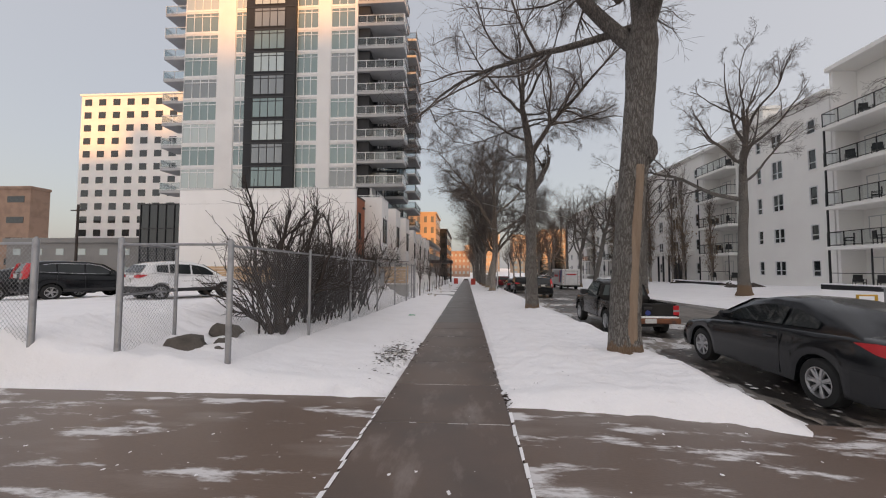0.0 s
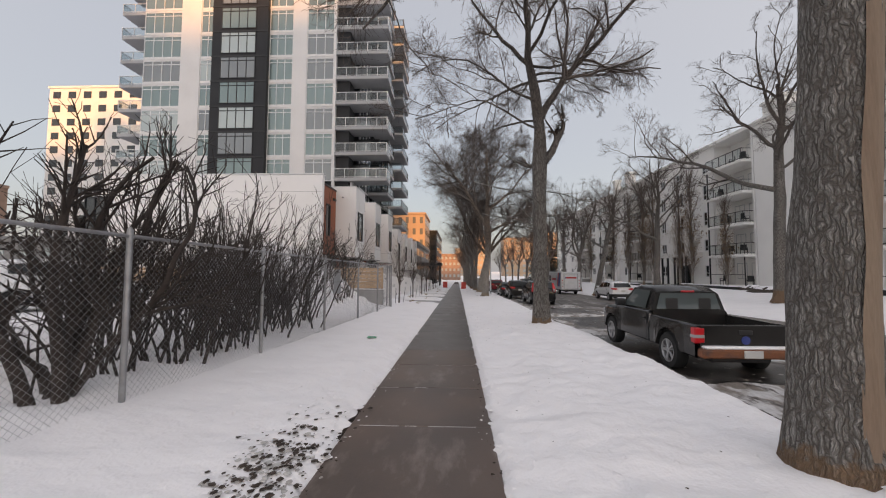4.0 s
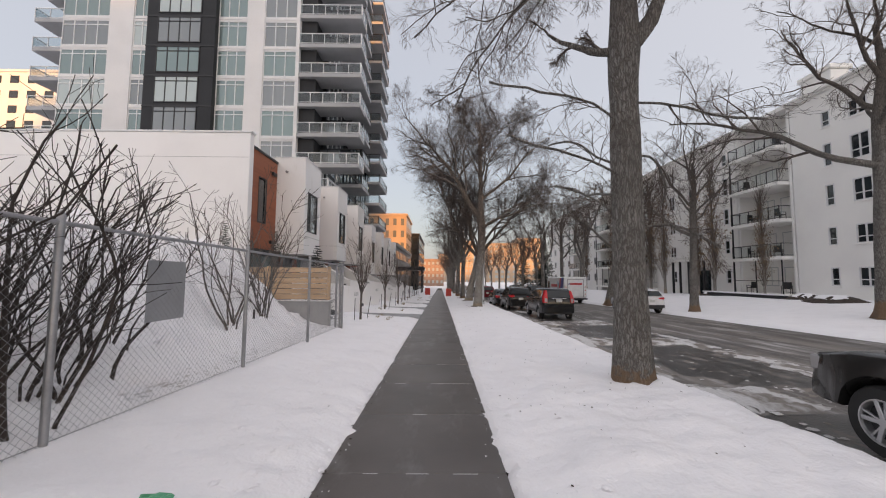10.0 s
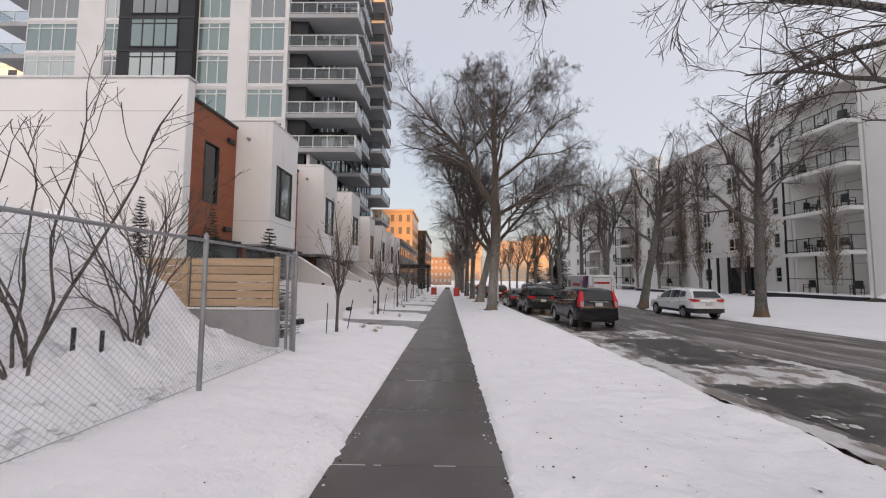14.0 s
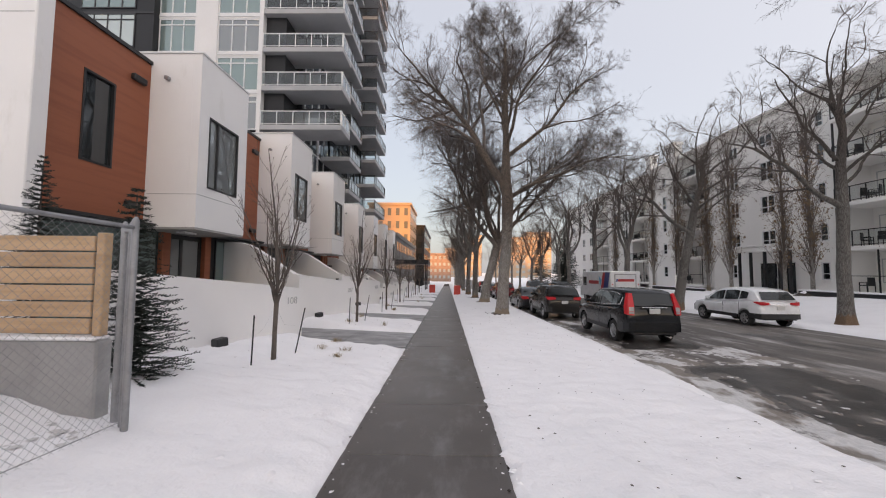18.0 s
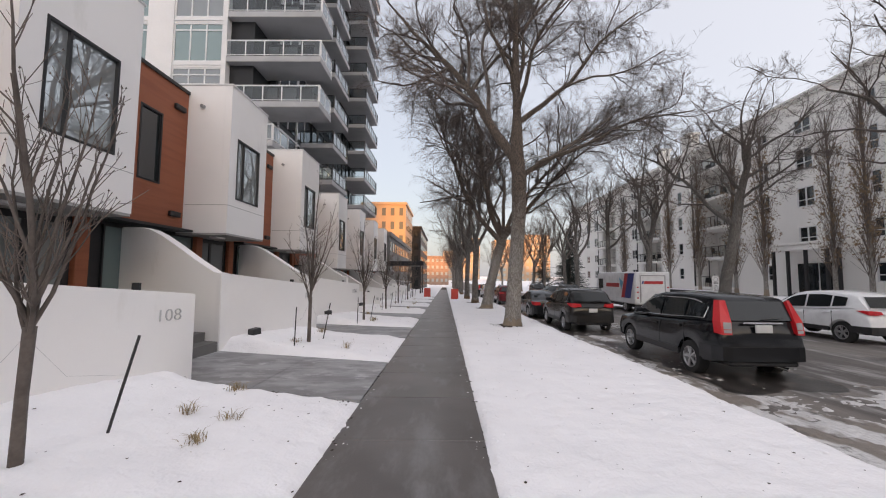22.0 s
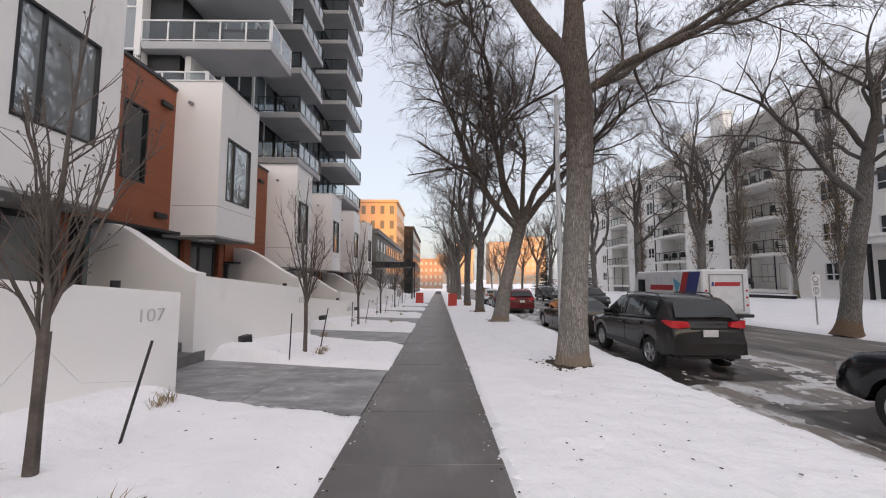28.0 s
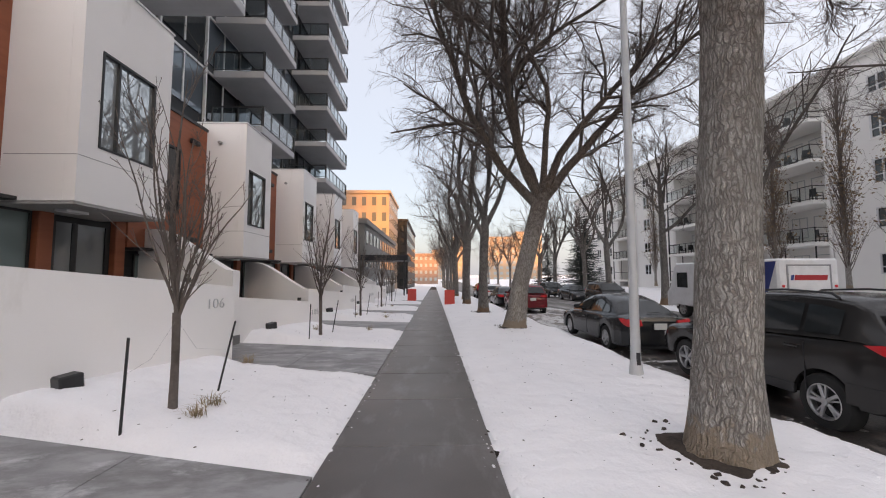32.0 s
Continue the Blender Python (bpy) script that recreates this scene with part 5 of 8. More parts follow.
def flared_trunk(points, radii, sides=18, flare=1.5, rough=0.10, seed=0):
    """A trunk with a flared, lobed foot and an uneven skin."""
    b = MB()
    pts = [Vector(p) for p in points]
    rows = []
    dense = []
    for a, c, ra, rb in zip(pts, pts[1:], radii, radii[1:]):
        m = max(2, int((c - a).length / 0.22))
        dense += [(a.lerp(c, i / m), ra + (rb - ra) * i / m) for i in range(m)]
    dense.append((pts[-1], radii[-1]))
    z0 = pts[0].z
    for p, r in dense:
        h = p.z - z0
        f = 1 + (flare - 1) * math.exp(-h * 3.5)
        row = []
        for j in range(sides + 1):
            w = 2 * math.pi * (j % sides) / sides
            lob = 1 + 0.10 * math.exp(-h * 2.0) * math.sin(5 * w + seed) + rough * noise.noise(Vector((math.cos(w) * 2.1 + seed, math.sin(w) * 2.1, p.z * 1.1))) + 0.5 * rough * noise.noise(Vector((math.cos(w) * 6 + seed, math.sin(w) * 6, p.z * 2.2)))
            row.append((p.x + r * f * lob * math.cos(w), p.y + r * f * lob * math.sin(w), p.z))
        rows.append(row)
    return b.grid(rows)


def street_tree(name, label, seed, height, trunk, limbs, bark=BARK, detail=1.0, group="", twig=TWIG, droop=0.02, fifths=3):
    """trunk: points and radii from the foot at the origin; limbs: (start height, azimuth, rise in degrees, length, radius, lift)."""
    rng = np.random.default_rng(seed)
    t = thing(name, label, "tree", group=group)
    pts, radii = trunk
    part("trunk", flared_trunk([(x, y, z - 0.25 if z == 0 else z) for x, y, z in pts], radii, seed=seed), bark, t, smooth=True)
    P0 = np.array(pts, float)
    first = []
    for h, az, rise, L, r, lift in limbs:
        i = max(0, min(len(P0) - 2, int(np.searchsorted(P0[:, 2], h)) - 1))
        w = (h - P0[i, 2]) / max(1e-6, P0[i + 1, 2] - P0[i, 2])
        s = P0[i] + (P0[i + 1] - P0[i]) * w
        a, e = radians(az), radians(rise)
        first.append(bough(rng, s, (math.cos(a) * math.cos(e), math.sin(a) * math.cos(e), math.sin(e)), L, r, r * 0.2, 12, 0.125, lift))
    second, third, fourth, fifth = [], [], [], []
    for b, (_, _, _, L, r, _) in zip(first, limbs):
        if r < 0.03:   # thin sprouts on the trunk carry a few twigs only
            third += branch_out(rng, b, 5, (0.2, 1.0), (0.3, 0.6), (0.4, 0.9), 0.6, 6, 0.2, 0.02, droop)
            continue
        second += branch_out(rng, b, max(3, round(1.25 * L * detail)), (0.22, 1.0), (0.30, 0.58), (0.45, 1.05), 0.56, 8, 0.19, 0.05)
    for b in second:
        third += branch_out(rng, b, max(2, int(7 * detail)), (0.15, 1.0), (0.30, 0.6), (0.4, 1.1), 0.55, 6, 0.20, 0.02, droop)
    for b in third:
        fourth += branch_out(rng, b, max(2, int(7 * detail)), (0.12, 1.0), (0.35, 0.7), (0.4, 1.1), 0.6, 3, 0.24, 0.0, droop * 2)
    if detail >= 0.95:
        for b in fourth:
            fifth += branch_out(rng, b, fifths, (0.2, 1.0), (0.45, 0.9), (0.4, 1.0), 0.7, 2, 0.2, 0.0, droop * 2)
    low = 0.003
    fix = lambda some, m: [(p, np.maximum(r, m)) for p, r in some]  # noqa: E731
    for k, f in enumerate(first):
        ob = new("limb", tubes_mesh("limb", fix([f], 0.02), 9, bark))
        ob.parent = t
    ob = tagged(new("branchwork", tubes_mesh("branchwork", fix(second, 0.012), 6, LIMB)), kind="stuff")
    ob.parent = t
    ob = tagged(new("twigwork", tubes_mesh("twigwork", fix(third, 0.005) + fix(fourth, low) + fix(fifth, 0.0026), 3, twig)), kind="stuff")
    ob.parent = t
    return t


def trunk_line(*rows):
    return [r[:3] for r in rows], [r[3] for r in rows]


def simple_limbs(seed, n, h0, h1, rise, L, r, lift=0.06):
    g = random.Random(seed)
    return [(h0 + (h1 - h0) * i / max(1, n - 1), 137.5 * i + g.uniform(-25, 25), g.uniform(*rise), L * g.uniform(0.75, 1.15), r * g.uniform(0.7, 1.1), lift) for i in range(n)]


LAB = "tall bare street tree with furrowed grey-brown bark in the snow"
near = []


def plant(t, x, y, rz=0, s=1.0, dz=0.05):
    t.matrix_basis = pose(x, y, gz(y) + dz, 0, 0, rz) @ Matrix.Diagonal((s, s, s, 1))
    near.append(t)
    return t


# the trees of the verge, each with its own fork
plant(street_tree("street_tree", "old bare street tree with a torn strip of bark", 21, 13, trunk_line((0, 0, 0, 0.30), (0.05, 0, 1.5, 0.265), (0.20, 0, 3.2, 0.26), (0.40, 0, 5.2, 0.28), (0.47, 0, 6.2, 0.29), (0.50, 0, 6.7, 0.22)),
                  [(6.05, 168, 58, 6.5, 0.17, 0.03), (6.3, 100, 66, 7.0, 0.13, 0.05), (6.4, 15, 70, 7.0, 0.21, 0.04), (6.5, 280, 60, 6.0, 0.13, 0.05), (6.6, 128, 20, 6.5, 0.09, -0.01)], group="verge trees", droop=0.05), 3.32, 7.65)
old = near[-1]
burl = []
for i in range(9):
    th = math.pi * i / 8
    ring = []
    for j in range(15):
        ph = 2 * math.pi * (j % 14) / 14
        d = Vector((math.sin(th) * math.cos(ph), math.sin(th) * math.sin(ph), math.cos(th)))
        k = 1 + 0.35 * noise.noise(d * 2.2 + Vector((4, 1, 0)))
        ring.append((0.44 + d.x * 0.20 * k, -0.10 + d.y * 0.22 * k, 4.05 + d.z * 0.30 * k))
    burl.append(ring)
part("burl", MB().grid(burl), BARK, old, "knotty burl on the trunk", smooth=True)
strip_rows = []
for i in range(34):
    z = 0.25 + 0.105 * i
    c, rad = 0.05 * z / 1.5 if z < 1.5 else 0.05 + 0.15 * (z - 1.5) / 1.7, 0.29 - 0.01 * z
    wide = 0.62 + 0.2 * nz(z, 0, 1.4, 2)
    strip_rows.append([(c + rad * (1.03 + 0.05 * math.sin(3.14 * q)) * math.cos(4.72 + 0.12 * nz(z, 0, 0.9, 4) + wide * (q - 0.3)), rad * (1.03 + 0.05 * math.sin(3.14 * q)) * math.sin(4.72 + 0.12 * nz(z, 0, 0.9, 4) + wide * (q - 0.3)), z) for q in (0, 0.25, 0.5, 0.75, 1)])
part("bare_wood", MB().grid(strip_rows), BARE_WOOD, old, "strip of bare brown wood where bark is torn off", smooth=True)
plant(street_tree("street_tree", LAB, 22, 14, trunk_line((0, 0, 0, 0.29), (0.0, 0, 2.0, 0.235), (-0.02, 0, 4.5, 0.22), (0.0, 0, 5.4, 0.25), (0.02, 0, 6.6, 0.19), (-0.12, 0, 8.0, 0.17), (-0.35, 0.1, 9.3, 0.12), (-0.3, 0.1, 11.0, 0.07)),
                  [(5.35, 172, 28, 1.5, 0.085, 0.05), (5.4, 12, 40, 2.4, 0.16, 0.16), (6.7, 180, 22, 4.8, 0.04, -0.06), (7.0, 150, 16, 4.8, 0.04, -0.05), (7.7, 200, 25, 5.0, 0.05, -0.04), (8.6, 10, 34, 3.6, 0.05, -0.06), (8.3, 60, 35, 4.2, 0.05, -0.02), (8.6, 250, 35, 4.6, 0.08, -0.02), (9.0, 165, 40, 4.8, 0.08, 0.0), (9.4, 320, 50, 4.0, 0.07, 0.03), (10.0, 90, 65, 4.0, 0.06, 0.03), (10.6, 200, 70, 3.6, 0.05, 0.03), (6.9, 4, 62, 6.5, 0.13, 0.02), (8.6, 75, 18, 6.0, 0.05, -0.03), (9.0, 45, 20, 6.0, 0.05, -0.03), (8.4, 118, 16, 5.5, 0.05, -0.03), (2.4, 10, 20, 1.6, 0.02, 0.02), (2.7, 165, 15, 1.3, 0.018, 0.02), (3.3, 190, 22, 2.2, 0.022, 0.0), (3.7, 25, 12, 2.2, 0.022, 0.0), (4.2, 205, 28, 2.4, 0.024, 0.0), (4.5, 340, 20, 2.0, 0.022, 0.0), (3.0, 80, 20, 1.6, 0.018, 0.0), (3.5, 120, 15, 2.0, 0.02, 0.0)], group="verge trees", droop=0.09, detail=1.2), 3.2, 17.46)
plant(street_tree("street_tree", LAB, 23, 17, trunk_line((0, 0, 0, 0.30), (0.12, 0, 2.0, 0.25), (0.28, 0, 4.0, 0.25), (0.30, 0, 5.4, 0.27), (0.22, 0, 6.6, 0.25), (0.24, 0, 8.0, 0.16), (0.2, 0, 10.5, 0.12), (0.2, 0, 13.5, 0.06)),
                  [(5.4, 178, 74, 11.0, 0.21, -0.01), (5.6, 5, 42, 5.5, 0.10, 0.05), (5.5, 15, 50, 6.0, 0.10, 0.0), (7.6, 8, 48, 7.0, 0.11, 0.02), (8.0, 280, 50, 6.0, 0.09, 0.03), (8.4, 85, 50, 6.0, 0.09, 0.03), (9.0, 30, 58, 5.5, 0.08, 0.03), (9.2, 190, 58, 5.0, 0.08, 0.03), (10.0, 120, 60, 5.0, 0.07, 0.03), (10.6, 330, 60, 5.0, 0.07, 0.03), (11.4, 230, 65, 4.0, 0.06, 0.03), (12.0, 60, 65, 4.0, 0.05, 0.03)], bark=BARK_PALE, group="verge trees", detail=1.3, droop=0.05, fifths=5), 2.82, 38.43)
plant(street_tree("street_tree", "bare street tree leaning, forked low with pale bark", 24, 15, trunk_line((0, 0, 0, 0.36), (0.28, 0, 1.5, 0.29), (0.72, 0, 3.2, 0.29), (0.98, 0, 4.2, 0.30), (1.06, 0, 4.6, 0.2)),
                  [(4.1, 178, 44, 10.5, 0.17, 0.07), (4.4, 172, 68, 10.5, 0.19, 0.02), (4.2, 5, 52, 8.5, 0.17, 0.0), (4.5, 12, 68, 8.5, 0.15, -0.02), (4.4, 90, 60, 7.5, 0.12, 0.05), (4.4, 300, 64, 8.0, 0.12, 0.04)], bark=BARK_PALE, group="verge trees", detail=1.35, droop=0.05, fifths=4), 2.86, 47.87)
far_tree = plant(street_tree("street_tree", LAB, 25, 14, trunk_line((0, 0, 0, 0.27), (0.0, 0, 2.0, 0.22), (0.1, 0, 4.2, 0.22), (0.1, 0, 5.0, 0.16)),
                  [(3.8, 190, 60, 9.5, 0.14, 0.05), (4.3, 20, 60, 9.0, 0.14, 0.05), (4.6, 110, 68, 9.5, 0.13, 0.05), (4.8, 280, 68, 9.0, 0.12, 0.05), (4.9, 230, 75, 9.0, 0.1, 0.04)], group="verge trees", detail=0.86), 2.72, 54.5)
lawn_tree = plant(street_tree("street_tree", "bare tree with wide crooked limbs on the snowy lawn", 26, 11, trunk_line((0, 0, 0, 0.27), (0.0, 0, 2.0, 0.22), (0.1, 0, 4.4, 0.21), (0.12, 0, 6.4, 0.17), (0.3, 0, 8.0, 0.12), (0.2, 0, 9.5, 0.07)),
                  [(4.7, 183, 12, 6.5, 0.12, 0.01), (6.6, 172, 32, 4.5, 0.09, 0.04), (7.2, 20, 38, 4.0, 0.08, 0.04), (7.6, 200, 48, 4.5, 0.08, 0.03), (8.0, 90, 50, 4.0, 0.07, 0.03), (8.4, 320, 50, 4.0, 0.07, 0.03), (8.8, 150, 62, 3.6, 0.06, 0.02), (9.2, 250, 66, 3.6, 0.05, 0.02), (5.6, 10, 35, 3.6, 0.07, 0.03), (6.0, 270, 35, 4.2, 0.07, 0.03), (6.2, 100, 35, 4.2, 0.07, 0.03)], group="lawn trees", droop=0.05, detail=1.1, fifths=2), 16.4, 35.85, dz=0.1)


def again(t, x, y, rz, s=1.0, dz=0.05):
    c = copy_thing(t, pose(x, y, gz(y) + dz, 0, 0, rz) @ Matrix.Diagonal((s, s, s, 1)))
    c.matrix_basis = pose(x, y, gz(y) + dz, 0, 0, rz) @ Matrix.Diagonal((s, s, s, 1))
    near.append(c)
    return c


again(lawn_tree, 19.5, 27.9, -34, 1.35, 0.6)
again(lawn_tree, 16.4, 11.6, 20, 1.0, 0.1)
again(lawn_tree, 14.6, 44.2, 0, 0.95, 0.1).matrix_basis = pose(14.6, 44.2, gz(44.2) + 0.1, 0, 10, 0) @ Matrix.Diagonal((1.15, 1.15, 1.0, 1))
light_tree = plant(street_tree("street_tree", LAB, 27, 14, trunk_line((0, 0, 0, 0.27), (0.0, 0, 2.0, 0.22), (0.1, 0, 4.2, 0.22), (0.1, 0, 5.0, 0.16)), simple_limbs(5, 6, 3.6, 5.0, (52, 76), 9.0, 0.14), group="verge trees", detail=0.72), 2.9, 152)
for i, (x, y) in enumerate(((2.5, 61.8), (2.9, 68.5), (2.6, 76), (2.8, 84), (2.7, 92), (2.6, 101), (2.8, 112), (2.7, 124), (2.6, 138))):
    again(light_tree if i > 2 else far_tree, x, y, 77 * i, 1.0 - 0.04 * (i % 3))
for i, (x, y) in enumerate(((15.6, 53), (15.8, 60.5), (15.4, 68), (16.5, 76), (15.8, 84), (16.2, 93), (15.7, 102), (16, 114), (15.8, 128), (16, 145))):
    again(light_tree if i > 2 else (far_tree, lawn_tree, far_tree)[i % 3], x, y, 61 * i + 20, 0.95 + 0.06 * (i % 3), 0.2)


def poplar(seed):
    """A narrow upright tree with brown leaves clinging to it."""
    rng = np.random.default_rng(seed)
    t = thing("columnar_poplar", "narrow columnar poplar with a few brown leaves", "tree", group="poplars along the apartment house")
    H = 12.5
    part("trunk", flared_trunk([(0, 0, -0.3), (0.03, 0, H * 0.5), (0, 0.05, H)], [0.14, 0.08, 0.02], sides=8, seed=seed), BARK_PALE, t, smooth=True)
    some, small = [], []
    for _ in range(130):
        z = rng.uniform(0.8, H * 0.92)
        a = rng.uniform(0, 6.28)
        some.append(bough(rng, (0, 0, z), (0.30 * math.cos(a), 0.30 * math.sin(a), 1), rng.uniform(1.4, 3.2), 0.022, 0.006, 5, 0.07, 0.05))
    for b in some:
        small += branch_out(rng, b, 6, (0.15, 1), (0.2, 0.5), (0.25, 0.6), 0.6, 3, 0.1, 0.05)
    ob = tagged(new("branchwork", tubes_mesh("branchwork", some, 4, TWIG_PALE)), kind="stuff")
    ob.parent = t
    ob = tagged(new("twigwork", tubes_mesh("twigwork", [(p, np.maximum(r, 0.004)) for p, r in small], 3, TWIG_PALE)), kind="stuff")
    ob.parent = t
    b = MB()
    for p, _ in small:
        q = p[-1]
        if q[2] > H * 0.8 or q[2] < 1.0 or rng.random() < 0.3:
            continue
        for _ in range(4):
            c = q + rng.normal(0, 0.12, 3)
            u, v = rng.normal(0, 0.036, 3), rng.normal(0, 0.036, 3)
            b.add([c - u, c + v, c + u, c - v], [(0, 1, 2, 3)])
    tagged(part("leaves", b, LEAF_BROWN, t), kind="stuff")
    return t


pop = poplar(4)
pop.matrix_basis = pose(26.0, 49.6, 0.0)
for i, (x, y, s) in enumerate(((25.6, 54.6, 1.1), (26.2, 47.6, 1.05), (26.0, 58.2, 1.1), (26.4, 63.6, 1.1), (25.8, 67.8, 1.15), (26, 79, 1.0), (25.5, 41.2, 0.7))):
    c = copy_thing(pop, pose(x, y, 0.0))
    c.matrix_basis = pose(x, y, 0.0, 0, 0, 73 * i) @ Matrix.Diagonal((s, s, s, 1))

# ---- parked vehicles -----------------------------------------------------
def lerp_table(table, y):
    for (a, va), (b, vb) in zip(table, table[1:]):
        if y <= b:
            t = 0 if b == a else max(0.0, (y - a) / (b - a))
            return va + (vb - va) * t
    return table[-1][1]


def wheel(parent, x, y, r, side, width=0.21, spokes=5, rim_mat=None):
    """A tyre with a spoked rim; side: -1 faces -x."""
    b = MB()
    prof = [(0.62, 0.5), (0.68, 0.5), (0.93, 0.5), (1.0, 0.36), (1.0, -0.36), (0.93, -0.5), (0.62, -0.5)]
    n = 28
    rows = [[(width * w, r * q * math.cos(2 * math.pi * j / n), r * q * math.sin(2 * math.pi * j / n)) for j in range(n + 1)] for q, w in prof]
    b.grid(rows)
    tyre = part("wheel", b, RUBBER, parent, smooth=True)
    tyre.matrix_basis = pose(x, y, r)
    s = side * width
    hub = MB()
    rows = [[(s * w, r * q * math.cos(2 * math.pi * j / n), r * q * math.sin(2 * math.pi * j / n)) for j in range(n + 1)] for q, w in ((0.64, 0.52), (0.60, 0.53), (0.57, 0.40), (0.55, 0.1))]
    hub.grid(rows)
    hub.tube([(s * 0.2, 0, 0), (s * 0.5, 0, 0)], [r * 0.15, r * 0.13], 12)
    for k in range(spokes):
        a = 2 * math.pi * k / spokes
        k0 = len(hub.v)
        hub.cbox(min(s * 0.34, s * 0.47), max(s * 0.34, s * 0.47), r * 0.1, r * 0.60, -r * 0.065, r * 0.065, r * 0.015)
        hub.moved(Matrix.Rotation(a, 4, "X"), k0)
    for k in range(spokes):
        k0 = len(hub.v)
        hub.cbox(min(s * 0.30, s * 0.42), max(s * 0.30, s * 0.42), r * 0.12, r * 0.60, -r * 0.03, r * 0.03, r * 0.01)
        hub.moved(Matrix.Rotation(2 * math.pi * (k + 0.28) / spokes, 4, "X"), k0)
    part("rim", hub, rim_mat or ALLOY, tyre, smooth=False)
    part("brake_disc", MB().tube([(s * 0.05, 0, 0), (s * 0.12, 0, 0)], r * 0.56, 20), BLACK, tyre)


def car(name, label, spec, body, at, rz=0, glass=None, group="parked cars", trim=None):
    """spec: L, W, wheelbase, wheel radius, rear overhang, sill, top (belt line, from the rear end), roof (y, z) line, belt and roof half-widths, pillars."""
    L, W, wb, R = spec["L"], spec["W"], spec["wb"], spec["R"]
    ro = spec["ro"]
    t = thing(name, label, "car", at, group, rz=rz)
    yr, yf = -L / 2 + ro, -L / 2 + ro + wb
    top = [(y - L / 2, z) for y, z in spec["top"]]
    sill, Ra = spec.get("sill", 0.26), R * 1.13
    n = int(L / 0.055)
    tp = spec.get("taper", 0.14)
    rear_k = lambda y: 1 - tp * max(0.0, 1 - (y + L / 2) / 0.55) ** 2  # noqa: E731
    rows = []
    for i in range(n + 1):
        y = -L / 2 + L * i / n
        e0, e1 = (y + L / 2) / 0.28, (L / 2 - y) / 0.55
        w = W / 2 * (rear_k(y) - 0.20 * max(0, 1 - e1) ** 2)
        lo = sill + 0.08 * max(0, 1 - e0) ** 1.5 + 0.02 * max(0, 1 - e1)
        hi = lerp_table(top, y)
        for yw in (yr, yf):
            d = abs(y - yw)
            if d < Ra:
                lo = max(lo, R + math.sqrt(Ra * Ra - d * d) * 0.98)
        m = hi - lo
        lo2 = min(lo, hi - 0.12)
        sec = [(0.0, sill + 0.12 if lo > sill + 0.15 else lo2), (w * 0.62, sill + 0.12 if lo > sill + 0.15 else lo2), (w * 0.93, lo2), (w * 0.985, lo2 + 0.02), (w, lo2 + (hi - lo2) * 0.35), (w * 0.995, lo2 + (hi - lo2) * 0.62), (w * 0.96, hi - 0.09), (w * 0.92, hi - 0.035), (w * 0.82, hi - 0.005), (w * 0.4, hi + 0.018), (0, hi + 0.022)]
        rows.append([(-a, y, z) for a, z in sec] + [(a, y, z) for a, z in sec[::-1][1:]])
    b = MB().grid(rows)
    k = len(rows[0])
    b.f += [tuple(range(k)), tuple(range(n * k, (n + 1) * k))[::-1]]
    part("body", b, body, t, smooth=True)
    part("underbody", MB().box(-W / 2 + 0.28, W / 2 - 0.28, -L / 2 + 0.25, L / 2 - 0.3, sill - 0.04, sill + 0.30), BLACK, t)
    # cabin
    roof = [(y - L / 2, z) for y, z in spec["roof"]]
    hb, hr = spec["hb"], spec["hr"]
    zb = [lerp_table(top, y) - 0.03 for y, _ in roof]
    zmax = max(z for _, z in roof)
    half = lambda z, base: hb + (hr - hb) * max(0.0, min(1.0, (z - base) / (zmax - base)))  # noqa: E731
    rows = []
    for (y, z), base in zip(roof, zb):
        z = max(z, base + 0.001)
        w1 = half(z, base) * rear_k(y)
        hk = hb * rear_k(y)
        rows.append([(-hk, y, base), (-w1, y, z - 0.05 * (z > base + 0.1)), (-w1 * 0.9, y, z), (0, y, z + 0.03 * (z > base + 0.1)), (w1 * 0.9, y, z), (w1, y, z - 0.05 * (z > base + 0.1)), (hk, y, base)])
    part("cabin", MB().grid(rows), body, t, smooth=True)
    gl = glass or CAR_GLASS

    def side_z(y):
        return lerp_table(roof, y)

    for s in (-1, 1):
        for a, c in spec["side_windows"]:
            ya, yc = a - L / 2, c - L / 2
            m = 5
            low, high = [], []
            for i in range(m + 1):
                y = ya + (yc - ya) * i / m
                base = lerp_table(top, y) - 0.03
                zt = max(side_z(y) - 0.11, base + 0.06)
                w0, w1 = half(base + 0.05, base) * rear_k(y), half(zt, base) * rear_k(y)
                low.append((s * (w0 + 0.012), y, base + 0.055))
                high.append((s * (w1 + 0.014), y, zt))
            part("side_window", MB().grid([low, high]), gl, t)
        if spec.get("rails"):
            ra = [(s * hr * 0.93, y - L / 2, lerp_table(roof, y - L / 2) + dz) for y, dz in ((0.75, 0.0), (0.85, 0.05), (1.5, 0.055), (2.2, 0.05), (2.3, 0.0))]
            part("roof_rail", MB().tube(ra, 0.016, 6), BLACK, t)
        if spec.get("chrome"):
            ya, yc = spec["side_windows"][0][0] - L / 2, spec["side_windows"][-1][1] - L / 2
            lo2, hi2 = [], []
            for i in range(13):
                y = ya + (yc - ya) * i / 12
                base = lerp_table(top, y) - 0.03
                zt2 = max(side_z(y) - 0.10, base + 0.06)
                lo2.append((s * (half(base + 0.05, base) * rear_k(y) + 0.02), y, base + 0.05))
                hi2.append((s * (half(zt2, base) * rear_k(y) + 0.02), y, zt2 - 0.10 * max(0, 1 - i / 1.5)))
